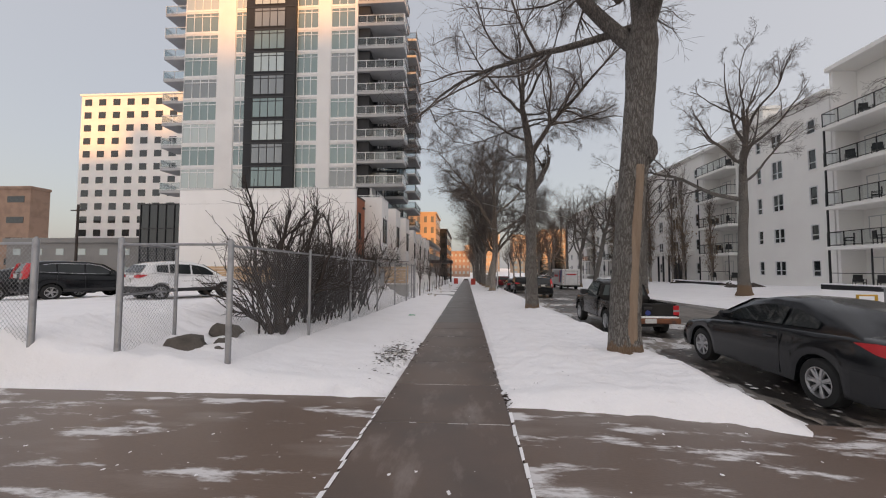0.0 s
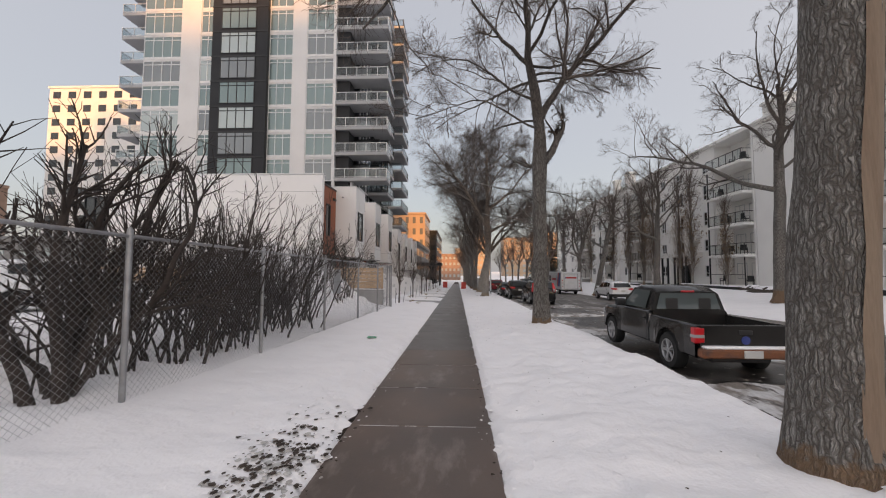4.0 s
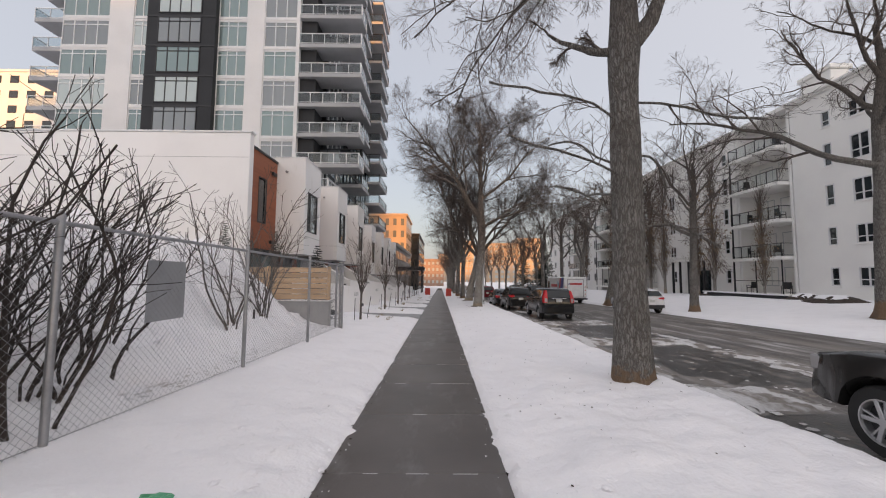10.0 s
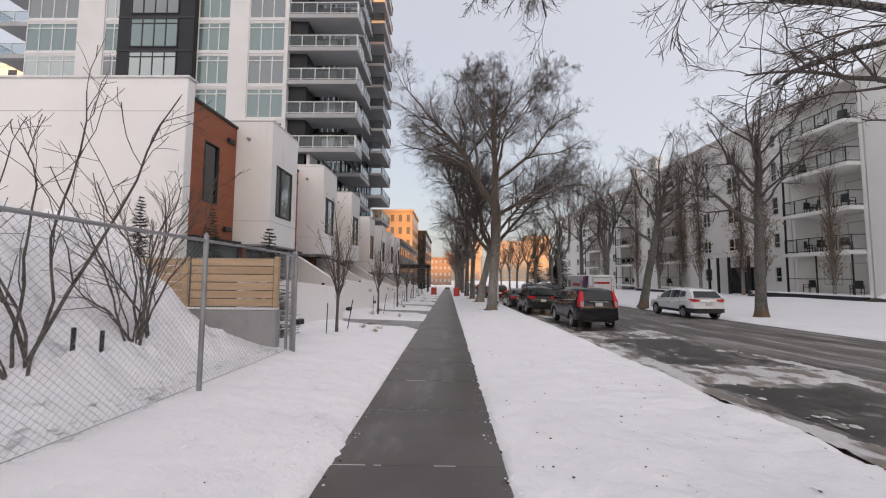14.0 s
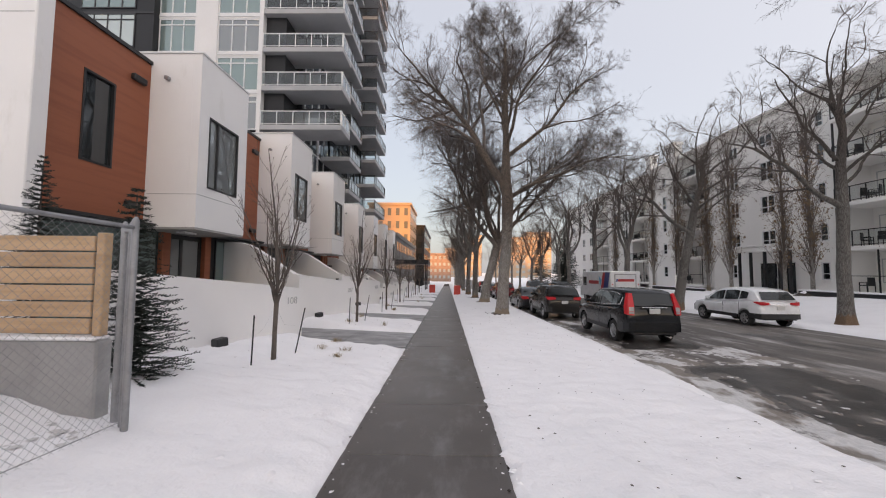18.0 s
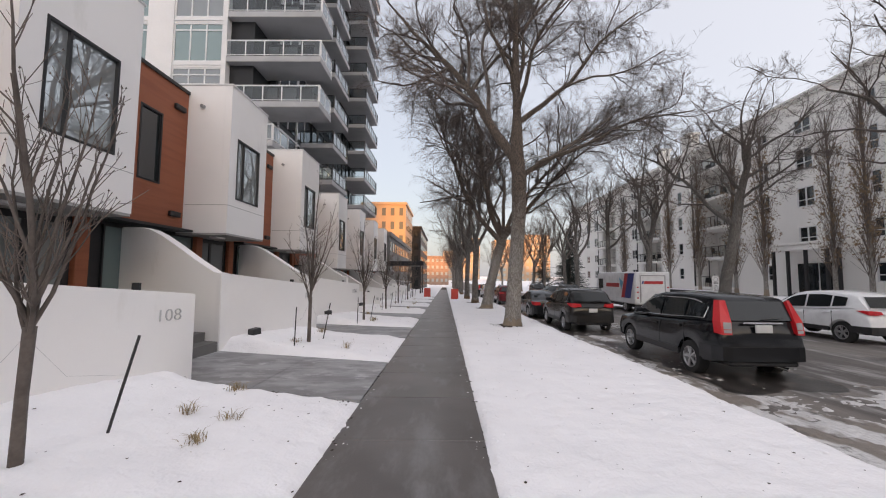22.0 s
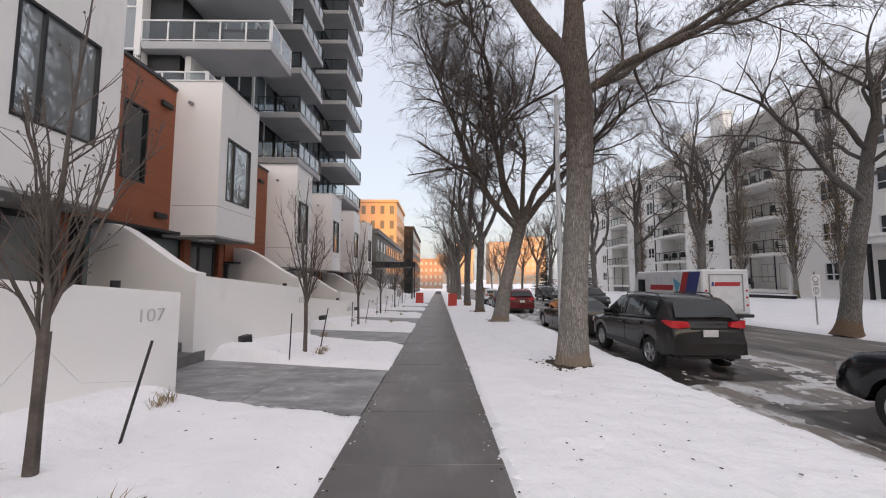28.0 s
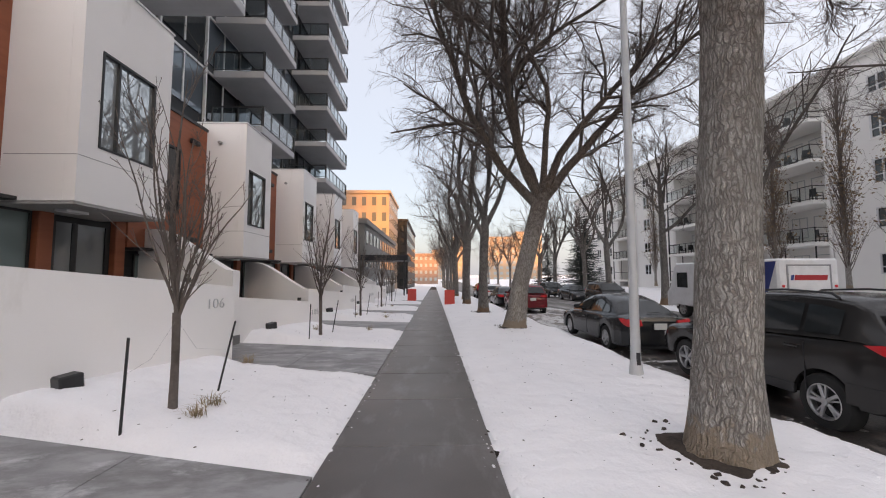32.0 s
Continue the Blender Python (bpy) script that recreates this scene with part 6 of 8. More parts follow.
            part("window_trim", MB().tube(lo2 + hi2[::-1] + lo2[:1], 0.011, 5), CHROME, t, "chrome line round the side windows")
        for yy in spec.get("doors", ()):
            y = yy - L / 2
            zb2 = lerp_table(top, y)
            part("door_seam", MB().box(min(s * W / 2 * 0.985, s * (W / 2 + 0.003)), max(s * W / 2 * 0.985, s * (W / 2 + 0.003)), y - 0.005, y + 0.005, sill + 0.08, zb2 - 0.1), BLACK, t)
            part("door_handle", MB().cbox(*sorted((s * (W / 2 - 0.03), s * (W / 2 + 0.025))), y + 0.07, y + 0.27, zb2 - 0.20, zb2 - 0.16, 0.008), trim or body, t)
        if "mirror" in spec:
            y = spec["mirror"] - L / 2
            zm = lerp_table(top, y) + 0.02
            part("wing_mirror", MB().cbox(*sorted((s * hb * 0.98, s * (hb + 0.20))), y - 0.05, y + 0.06, zm + 0.01, zm + 0.14, 0.04), body, t)
        zt = spec["tail"]
        yb = -L / 2
        wt = W / 2
        if spec.get("tall_lamp"):
            bk = lambda d: wt * rear_k(yb + d)  # noqa: E731
            v = [(s * bk(0) * 0.80, yb - 0.05, 0.93), (s * bk(0) * 1.015, yb - 0.015, 0.93), (s * (bk(0.13) + 0.016), yb + 0.13, 0.96), (s * bk(0.0) * 0.78, yb - 0.02, 1.17), (s * bk(0.05) * 0.985, yb + 0.02, 1.17), (s * (bk(0.16) - 0.002), yb + 0.17, 1.18),
                 (s * 0.60, yb + 0.14, 1.58), (s * 0.69, yb + 0.18, 1.585), (s * 0.725, yb + 0.28, 1.585), (s * 0.5, yb + 0.6, 1.2)]
            part("tail_lamp", MB().add(v, [(0, 1, 4, 3), (1, 2, 5, 4), (3, 4, 7, 6), (4, 5, 8, 7), (0, 3, 9), (2, 9, 5), (3, 6, 9), (6, 7, 9), (7, 8, 9), (8, 5, 9), (0, 9, 1), (1, 9, 2)]), RED_LAMP, t, "tall red tail lamp")
            at = lambda u, w: Vector(v[0]).lerp(Vector(v[1]), u).lerp(Vector(v[3]).lerp(Vector(v[4]), u), w)  # noqa: E731
            for w0, w1 in ((0.14, 0.38), (0.44, 0.98)):
                lens = [at(u, w) + Vector((0, d, 0)) for d in (-0.010, 0.02) for u, w in ((0.06, w0), (0.80, w0), (0.80, w1), (0.06, w1))]
                part("indicator_lamp", MB().add(lens, [(0, 1, 2, 3), (7, 6, 5, 4), (0, 4, 5, 1), (1, 5, 6, 2), (2, 6, 7, 3), (3, 7, 4, 0)]), CLEAR_LAMP, t, "pale lower lamp lens")
        elif "wrap" in spec:
            wr = spec["wrap"]
            z0, z1 = zt[:2]
            bk = lambda d: wt * rear_k(yb + d)  # noqa: E731
            v = [(s * bk(0) * (0.72 if wr > 0.33 else 0.55), yb - 0.03, z0 + 0.03), (s * bk(0) * 0.85, yb - 0.02, z0), (s * (bk(0.03) + 0.004), yb + 0.03, z0 + 0.01), (s * (bk(wr * 0.5) + 0.006), yb + wr * 0.5, z0 + 0.06), (s * (bk(wr) + 0.004), yb + wr, z1 - 0.02),
                 (s * (bk(wr * 0.5) + 0.002), yb + wr * 0.5, z1), (s * bk(0.03), yb + 0.03, z1 - 0.01), (s * bk(0) * 0.85, yb - 0.015, z1 - 0.01), (s * bk(0) * (0.76 if wr > 0.33 else 0.60), yb - 0.02, z1 - 0.03), (s * wt * 0.45, yb + 0.3, (z0 + z1) / 2)]
            part("tail_lamp", MB().add(v, [(0, 1, 7, 8), (1, 2, 6, 7), (2, 3, 5, 6), (3, 4, 5)] + [(k, (k + 1) % 9, 9) for k in range(9)]), RED_LAMP, t, "red tail lamp wrapping round the corner")
        else:
            part("tail_lamp", MB().cbox(*sorted((s * wt * 0.55, s * (wt * 0.94 + 0.005))), yb - 0.015, yb + 0.22, zt[0], zt[1], 0.03), RED_LAMP, t, "red tail lamp")
        part("head_lamp", MB().cbox(*sorted((s * wt * 0.50, s * wt * 0.83)), L / 2 - 0.28, L / 2 - 0.02, lerp_table(top, L / 2 - 0.2) - 0.24, lerp_table(top, L / 2 - 0.2) - 0.09, 0.03), CLEAR_LAMP, t)
        if len(spec["doors"]) == 2 and sill > 0.24:
            part("sill_trim", MB().cbox(*sorted((s * (W / 2 - 0.06), s * (W / 2 + 0.008))), yr + Ra * 0.96, yf - Ra * 0.96, sill - 0.02, sill + 0.12, 0.015), BLACK, t, "black sill trim")
        for yw in (yr, yf):
            wheel(t, s * (W / 2 - 0.13), yw, R, s, spokes=spec.get("spokes", 5))
    (ya, za), (yc, zc) = [(y - L / 2, z) for y, z in spec["rear_glass"]]
    o = 0.03
    part("rear_window", MB().add([(-hb * 0.88 * rear_k(ya), ya - o, za), (hb * 0.88 * rear_k(ya), ya - o, za), (hr * 0.86, yc - o, zc), (-hr * 0.86, yc - o, zc)], [(0, 1, 2, 3)]), gl, t)
    (ya, za), (yc, zc) = [(y - L / 2, z) for y, z in spec["windscreen"]]
    part("windscreen", MB().add([(-hb * 0.92, ya + 0.01, za + o), (hb * 0.92, ya + 0.01, za + o), (hr * 0.9, yc + 0.01, zc + o), (-hr * 0.9, yc + 0.01, zc + o)], [(0, 1, 2, 3)]), gl, t)
    part("rear_bumper", MB().add([(a * W / 2 * rear_k(-L / 2 + d) * 1.012, -L / 2 + d - 0.05 * (1 - min(1, d / 0.45)), z) for z in spec["bump"] for a, d in ((-1, 0.5), (-1, 0.22), (-0.97, 0.04), (-0.8, 0.0), (0.8, 0.0), (0.97, 0.04), (1, 0.22), (1, 0.5))], [(k, k + 1, k + 9, k + 8) for k in range(7)] + [(7, 0, 8, 15), tuple(range(8))[::-1], tuple(range(8, 16))]), spec.get("bump_mat") or body, t)
    zp = spec["plate"]
    part("number_plate", MB().cbox(-0.16, 0.16, -L / 2 - 0.065 + spec.get("plate_in", 0), -L / 2 - 0.03 + spec.get("plate_in", 0), zp, zp + 0.15, 0.008), PLATE, t, "white number plate")
    part("badge_bar", MB().cbox(-0.38, 0.38, -L / 2 - 0.045 + spec.get("plate_in", 0), -L / 2 + 0.02 + spec.get("plate_in", 0), zp + 0.165, zp + 0.20, 0.008), CHROME if spec.get("chrome") else body, t, "strip over the plate")
    if spec.get("doors") and len(spec["doors"]) == 2:
        part("lower_trim", MB().cbox(-W / 2 * 0.72, W / 2 * 0.72, -L / 2 - 0.02, -L / 2 + 0.2, sill - 0.03, spec["bump"][0] - 0.004, 0.03), BLACK, t, "black lower bumper trim")
        part("wiper", MB().tube([(0.02, spec["rear_glass"][0][0] - L / 2 - 0.05, spec["rear_glass"][0][1] + 0.03), (0.36, spec["rear_glass"][0][0] - L / 2 - 0.045, spec["rear_glass"][0][1] + 0.05)], 0.01, 5), BLACK, t)
    part("silencer", MB().tube([(W * 0.25, -L / 2 + 0.3, 0.28), (W * 0.25, -L / 2 - 0.02, 0.27)], 0.035, 10), CHROME, t)
    return t


CAR_GLASS = mat("tinted_car_glass", (0.018, 0.021, 0.022), rough=0.03, vary=0.05, bump=0, spec=0.45)
P_BLACK = paint("black_car_paint", (0.008, 0.009, 0.011))
P_GREY = paint("grey_car_paint", (0.022, 0.021, 0.0205))
P_DARK = paint("charcoal_car_paint", (0.016, 0.017, 0.019))
P_WHITE = paint("white_car_paint", (0.78, 0.78, 0.79))
P_RED = paint("dark_red_car_paint", (0.14, 0.012, 0.018))

SUV = dict(L=4.55, W=1.82, wb=2.62, R=0.345, ro=0.98, top=[(0, 0.86), (0.05, 1.10), (0.12, 1.20), (0.6, 1.19), (1.6, 1.13), (3.0, 1.08), (3.45, 1.06), (4.2, 0.95), (4.48, 0.78), (4.55, 0.58)],
           roof=[(0.05, 1.12), (0.18, 1.46), (0.34, 1.61), (0.7, 1.66), (1.3, 1.68), (2.2, 1.665), (2.65, 1.58), (3.45, 1.04)], hb=0.86, hr=0.68, side_windows=((0.42, 1.02), (1.08, 1.98), (2.05, 3.05)), doors=(1.05, 2.02), mirror=2.95,
           tail=(0.92, 1.58, -0.0, 0.22), tall_lamp=True, chrome=True, rear_glass=((0.065, 1.20), (0.24, 1.56)), windscreen=((3.40, 1.08), (2.70, 1.56)), bump=(0.43, 0.70), sill=0.36, plate=0.97, plate_in=0.02, bump_mat=None)
VUE = dict(SUV, L=4.57, top=[(0, 0.86), (0.06, 1.08), (0.2, 1.18), (0.6, 1.18), (1.6, 1.13), (3.0, 1.06), (3.5, 1.03), (4.25, 0.92), (4.50, 0.72), (4.57, 0.52)], chrome=False, rails=True, roof=[(0.10, 1.14), (0.38, 1.50), (0.55, 1.60), (0.9, 1.65), (1.4, 1.67), (2.2, 1.65), (2.7, 1.56), (3.5, 1.02)], tall_lamp=False, tail=(0.98, 1.15), wrap=0.30,
           side_windows=((0.62, 1.10), (1.16, 2.02), (2.10, 3.10)), rear_glass=((0.11, 1.21), (0.36, 1.54)), plate=0.80, bump=(0.42, 0.66))
CROSS = dict(SUV, chrome=False, wrap=0.30, L=4.38, W=1.80, wb=2.65, R=0.34, ro=0.86, top=[(0, 0.80), (0.06, 1.00), (0.2, 1.12), (0.5, 1.15), (1.4, 1.06), (2.8, 0.99), (3.35, 0.97), (4.05, 0.86), (4.34, 0.66), (4.38, 0.5)], roof=[(0.08, 1.08), (0.38, 1.46), (0.7, 1.54), (1.4, 1.60), (2.1, 1.57), (2.55, 1.48), (3.35, 0.96)],
             side_windows=((0.62, 1.06), (1.12, 1.95), (2.02, 2.98)), tall_lamp=False, tail=(0.92, 1.06), rear_glass=((0.10, 1.14), (0.36, 1.45)), windscreen=((3.30, 1.0), (2.60, 1.46)), plate=0.74, bump=(0.38, 0.58))
SEDAN = dict(L=4.85, W=1.82, wb=2.75, R=0.325, ro=1.08, sill=0.22, top=[(0, 0.74), (0.05, 0.94), (0.7, 1.0), (3.4, 0.92), (3.6, 0.9), (4.5, 0.76), (4.8, 0.58), (4.85, 0.45)], roof=[(0.55, 0.98), (1.15, 1.30), (1.75, 1.43), (2.3, 1.44), (2.8, 1.36), (3.65, 0.90)], hb=0.82, hr=0.58,
             side_windows=((0.98, 1.38), (1.45, 2.25), (2.32, 3.2)), doors=(1.4, 2.3), mirror=3.05, tail=(0.74, 0.94), wrap=0.3, rear_glass=((0.62, 1.0), (1.15, 1.31)), windscreen=((3.58, 0.94), (2.86, 1.35)), bump=(0.30, 0.62), plate=0.68, spokes=7)
COUPE = dict(SEDAN, L=4.62, wb=2.67, ro=0.98, top=[(0, 0.78), (0.05, 0.99), (0.6, 1.03), (2.6, 0.96), (3.4, 0.90), (4.25, 0.76), (4.57, 0.58), (4.62, 0.45)], roof=[(0.42, 0.99), (1.0, 1.24), (1.6, 1.39), (2.1, 1.41), (2.6, 1.33), (3.45, 0.89)],
             side_windows=((1.05, 1.62), (1.68, 3.0)), doors=(1.62,), mirror=2.85, rear_glass=((0.5, 1.0), (1.2, 1.30)), windscreen=((3.38, 0.93), (2.66, 1.32)), tail=(0.80, 0.99), wrap=0.44, plate=0.5)


def shrink(spec, f, ro):
    """The same body made shorter along its length, with its rear overhang."""
    d = dict(spec, L=spec["L"] * f, ro=ro, mirror=spec["mirror"] * f, doors=tuple(y * f for y in spec["doors"]))
    for k in ("top", "roof", "rear_glass", "windscreen"):
        d[k] = [(y * f, z) for y, z in spec[k]]
    d["side_windows"] = [(a * f, c * f) for a, c in spec["side_windows"]]
    return d


SUV, VUE, CROSS = shrink(SUV, 0.97, 0.86), shrink(VUE, 0.955, 0.80), shrink(CROSS, 0.975, 0.76)
CROSS["bump_mat"] = BLACK


def park(spec, name, label, body, x_left, y_rear_wheel, rz=0, group="cars parked along the kerb", dz=None):
    y = y_rear_wheel - spec["ro"] + spec["L"] / 2
    dz = -0.13 + road_dip(x_left, y) if dz is None else dz
    return car(name, label, spec, body, (x_left + spec["W"] / 2, y, gz(y) + dz), rz, group=group)


park(COUPE, "coupe", "glossy black coupe parked at the kerb in slush", P_BLACK, 5.08, 5.60, -1, dz=-0.10)
park(SUV, "suv", "black sport utility car with tall red tail lamps", P_BLACK, 5.58, 32.6, 0)
park(VUE, "suv", "charcoal sport utility car with a dusty tailgate", P_GREY, 5.08, 39.75, 0)
park(SEDAN, "sedan", "dark grey sedan parked behind a lamp post", P_DARK, 4.9, 45.5, 0)
park(VUE, "minivan", "dark red people carrier parked under the trees", P_RED, 4.85, 57.2, 0)
park(SEDAN, "sedan", "dark sedan parked far down the kerb", P_BLACK, 4.85, 64.0, 0)
park(CROSS, "suv", "pale parked car far down the street", P_WHITE, 4.85, 70.5, 0)
park(SUV, "suv", "dark parked car far down the street", P_DARK, 4.85, 77.5, 0)
park(CROSS, "crossover", "white crossover car on the far side of the road", P_WHITE, 12.68, 36.37, 0, "cars on the far side")
park(VUE, "suv", "silver car parked on the far kerb", P_GREY, 12.2, 62.0, 180, "cars on the far side")
park(SEDAN, "sedan", "dark sedan on the far kerb", P_DARK, 12.2, 68.5, 180, "cars on the far side")
park(SUV, "suv", "dark car on the far kerb", P_BLACK, 12.2, 75.5, 180, "cars on the far side")
lotz = lambda x, y: lawn(x, y) - 0.0  # noqa: E731
for spec, nm, lb, pt, x, y, r in ((CROSS, "crossover", "white crossover car in the snowy car park", P_WHITE, -12.4, 16.6, -26), (SUV, "suv", "black sport utility car in the snowy car park", P_BLACK, -17.6, 16.9, -26), (SEDAN, "sedan", "dark car at the edge of the car park", P_DARK, -20.3, 17.0, -26)):
    car(nm, lb, spec, pt, (x, y, lotz(x, y)), r, group="cars in the car park")


def pickup(at, rz=0):
    """A compact regular-cab pickup with an open bed and some snow in it."""
    t = thing("pickup_truck", "dark grey compact pickup truck with snow on its bumper", "pickup truck", at, "cars parked along the kerb", rz=rz)
    L, W, R, sill = 4.60, 1.76, 0.36, 0.40
    yr, yf = -1.32, 1.51
    Ra = R * 1.2
    top = [(-2.2, 0.98), (-0.55, 1.0), (-0.52, 1.08), (0.75, 1.06), (0.95, 1.06), (1.9, 1.0), (2.3, 0.92), (2.4, 0.7)]
    n = 90
    rows = []
    for i in range(n + 1):
        y = -2.2 + L * i / n
        w = W / 2 * (1 - 0.16 * max(0, 1 - (2.4 - y) / 0.5) ** 2)
        lo, hi = sill, lerp_table(top, y)
        for yw in (yr, yf):
            d = abs(y - yw)
            if d < Ra:
                lo = max(lo, R + math.sqrt(Ra * Ra - d * d) * 0.98)
        lo = min(lo, hi - 0.12)
        bulge = 0.03 * (abs(y - yr) < Ra * 1.2 or abs(y - yf) < Ra * 1.2)
        sec = [(w * 0.80, lo), (w * 0.97, lo), (w + bulge, lo + 0.03), (w + bulge * 0.6, lo + (hi - lo) * 0.45), (w * 0.985, lo + (hi - lo) * 0.7), (w * 0.97, hi - 0.03), (w * 0.93, hi)]
        sec += [(w * 0.5, hi + 0.015), (0, hi + 0.02)] if y > -0.53 else [(w * 0.88, hi), (w * 0.88, 0.60)]
        rows.append(sec)
    for s in (-1, 1):
        split = [[(s * a, -2.2 + L * i / n, z) for a, z in r] for i, r in enumerate(rows)]
        k = next(i for i, r in enumerate(rows) if -2.2 + L * i / n > -0.53)
        part("side_panel", MB().grid(split[:k]), P_GREY, t, "bed side", smooth=True)
        part("front_body", MB().grid(split[k:]), P_GREY, t, smooth=True)
    part("bed_floor", MB().box(-W / 2 * 0.88, W / 2 * 0.88, -2.18, -0.56, 0.56, 0.62), BLACK, t)
    part("bed_snow", MB().grid([[(x, y, 0.63 + 0.14 * max(0, nz(x, y, 2.0, 3)) + 0.03) for x in [-0.75 + 0.15 * i for i in range(11)]] for y in [-2.12 + 0.15 * j for j in range(10)]]), SNOW, t, "snow lying in the bed", smooth=True)
    part("tailgate", MB().cbox(-W / 2 * 0.90, W / 2 * 0.90, -2.23, -2.16, 0.56, 0.99, 0.015), P_GREY, t, "dark grey tailgate")
    part("tailgate_handle", MB().cbox(-0.12, 0.12, -2.245, -2.228, 0.82, 0.90, 0.008), BLACK, t)
    part("badge", MB().tube([(0, -2.23, 0.72), (0, -2.242, 0.72)], 0.075, 14), BLUE, t, "oval badge")
    part("bulkhead", MB().box(-W / 2 * 0.9, W / 2 * 0.9, -0.56, -0.50, 0.45, 1.1), P_GREY, t)
    cab = [(-0.52, 1.08), (-0.50, 1.50), (-0.30, 1.60), (0.3, 1.63), (0.62, 1.55), (1.12, 1.05)]
    rows = []
    for y, z in cab:
        b = 1.05
        f = max(0, min(1, (z - b) / 0.58))
        w1 = 0.82 - 0.17 * f
        rows.append([(-0.82, y, b), (-w1, y, z - 0.05 * (f > 0.3)), (-w1 * 0.9, y, z), (0, y, z + 0.02), (w1 * 0.9, y, z), (w1, y, z - 0.05 * (f > 0.3)), (0.82, y, b)])
    part("cab", MB().grid(rows), P_GREY, t, smooth=True)
    for s in (-1, 1):
        part("side_window", MB().add([(s * 0.832, -0.30, 1.11), (s * 0.832, 0.85, 1.11), (s * 0.70, 0.45, 1.52), (s * 0.695, -0.28, 1.52)], [(0, 1, 2, 3)]), CAB_GLASS, t)
        part("wing_mirror", MB().cbox(*sorted((s * 0.82, s * 1.06)), 0.72, 0.86, 1.08, 1.26, 0.03), BLACK, t)
        part("tail_lamp", MB().cbox(*sorted((s * 0.71, s * 0.895)), -2.24, -2.10, 0.66, 0.94, 0.02), RED_LAMP, t, "red tail lamp")
        part("reversing_lamp", MB().cbox(*sorted((s * 0.72, s * 0.90)), -2.246, -2.095, 0.755, 0.815, 0.006), CLEAR_LAMP, t, "pale band in the tail lamp")
        part("head_lamp", MB().cbox(*sorted((s * 0.5, s * 0.80)), 2.2, 2.36, 0.72, 0.90, 0.02), CLEAR_LAMP, t)
        part("door_seam", MB().box(*sorted((s * 0.865, s * 0.886)), -0.45, -0.44, 0.46, 1.02), BLACK, t)
        part("door_handle", MB().cbox(*sorted((s * 0.85, s * 0.90)), -0.36, -0.18, 0.88, 0.92, 0.008), BLACK, t)
        for yw in (yr, yf):
            wheel(t, s * (W / 2 - 0.10), yw, R, s, 0.23, 5)
    part("rear_window", MB().add([(-0.70, -0.545, 1.12), (0.70, -0.545, 1.12), (0.60, -0.53, 1.47), (-0.60, -0.53, 1.47)], [(0, 1, 2, 3)]), CAB_GLASS, t)
    for x in (-0.36, 0.36):
        part("headrest", MB().cbox(x - 0.13, x + 0.13, -0.552, -0.547, 1.12, 1.36, 0.002), BLACK, t, "dark headrest behind the glass")
    part("brake_lamp", MB().cbox(-0.14, 0.14, -0.56, -0.50, 1.49, 1.53, 0.01), RED_LAMP, t, "high red brake lamp")
    part("windscreen", MB().add([(-0.76, 1.10, 1.10), (0.76, 1.10, 1.10), (0.62, 0.66, 1.55), (-0.62, 0.66, 1.55)], [(0, 1, 2, 3)]), CAR_GLASS, t)
    part("rear_bumper", MB().cbox(-0.86, 0.86, -2.40, -2.22, 0.42, 0.58, 0.03), RUST, t, "rusty rear bumper")
    part("bumper_snow", MB().cbox(-0.80, 0.80, -2.39, -2.24, 0.582, 0.63, 0.02), SNOW, t, "snow along the bumper")
    part("number_plate", MB().cbox(-0.16, 0.16, -2.42, -2.402, 0.44, 0.57, 0.005), PLATE, t)
    part("underbody", MB().box(-0.5, 0.5, -2.1, 2.2, 0.30, 0.55), BLACK, t)
    part("grille", MB().box(-0.55, 0.55, 2.38, 2.42, 0.5, 0.9), BLACK, t)
    return t


CAB_GLASS = glass_mat("cab_window_glass", (0.10, 0.12, 0.12), rough=0.05, metal=0.25)
RUST = mat("rusty_metal", (0.20, 0.075, 0.035), rough=0.75, vary=0.2, scale=7, fine=40, bump=0.2, dist=0.004, other=(0.09, 0.05, 0.04))
pickup((4.70 + 0.88, 13.86, gz(13.8) - 0.13), 0)

PALE_BLUE = mat("pale_blue_vinyl", (0.12, 0.38, 0.55), rough=0.4, vary=0.04, bump=0)


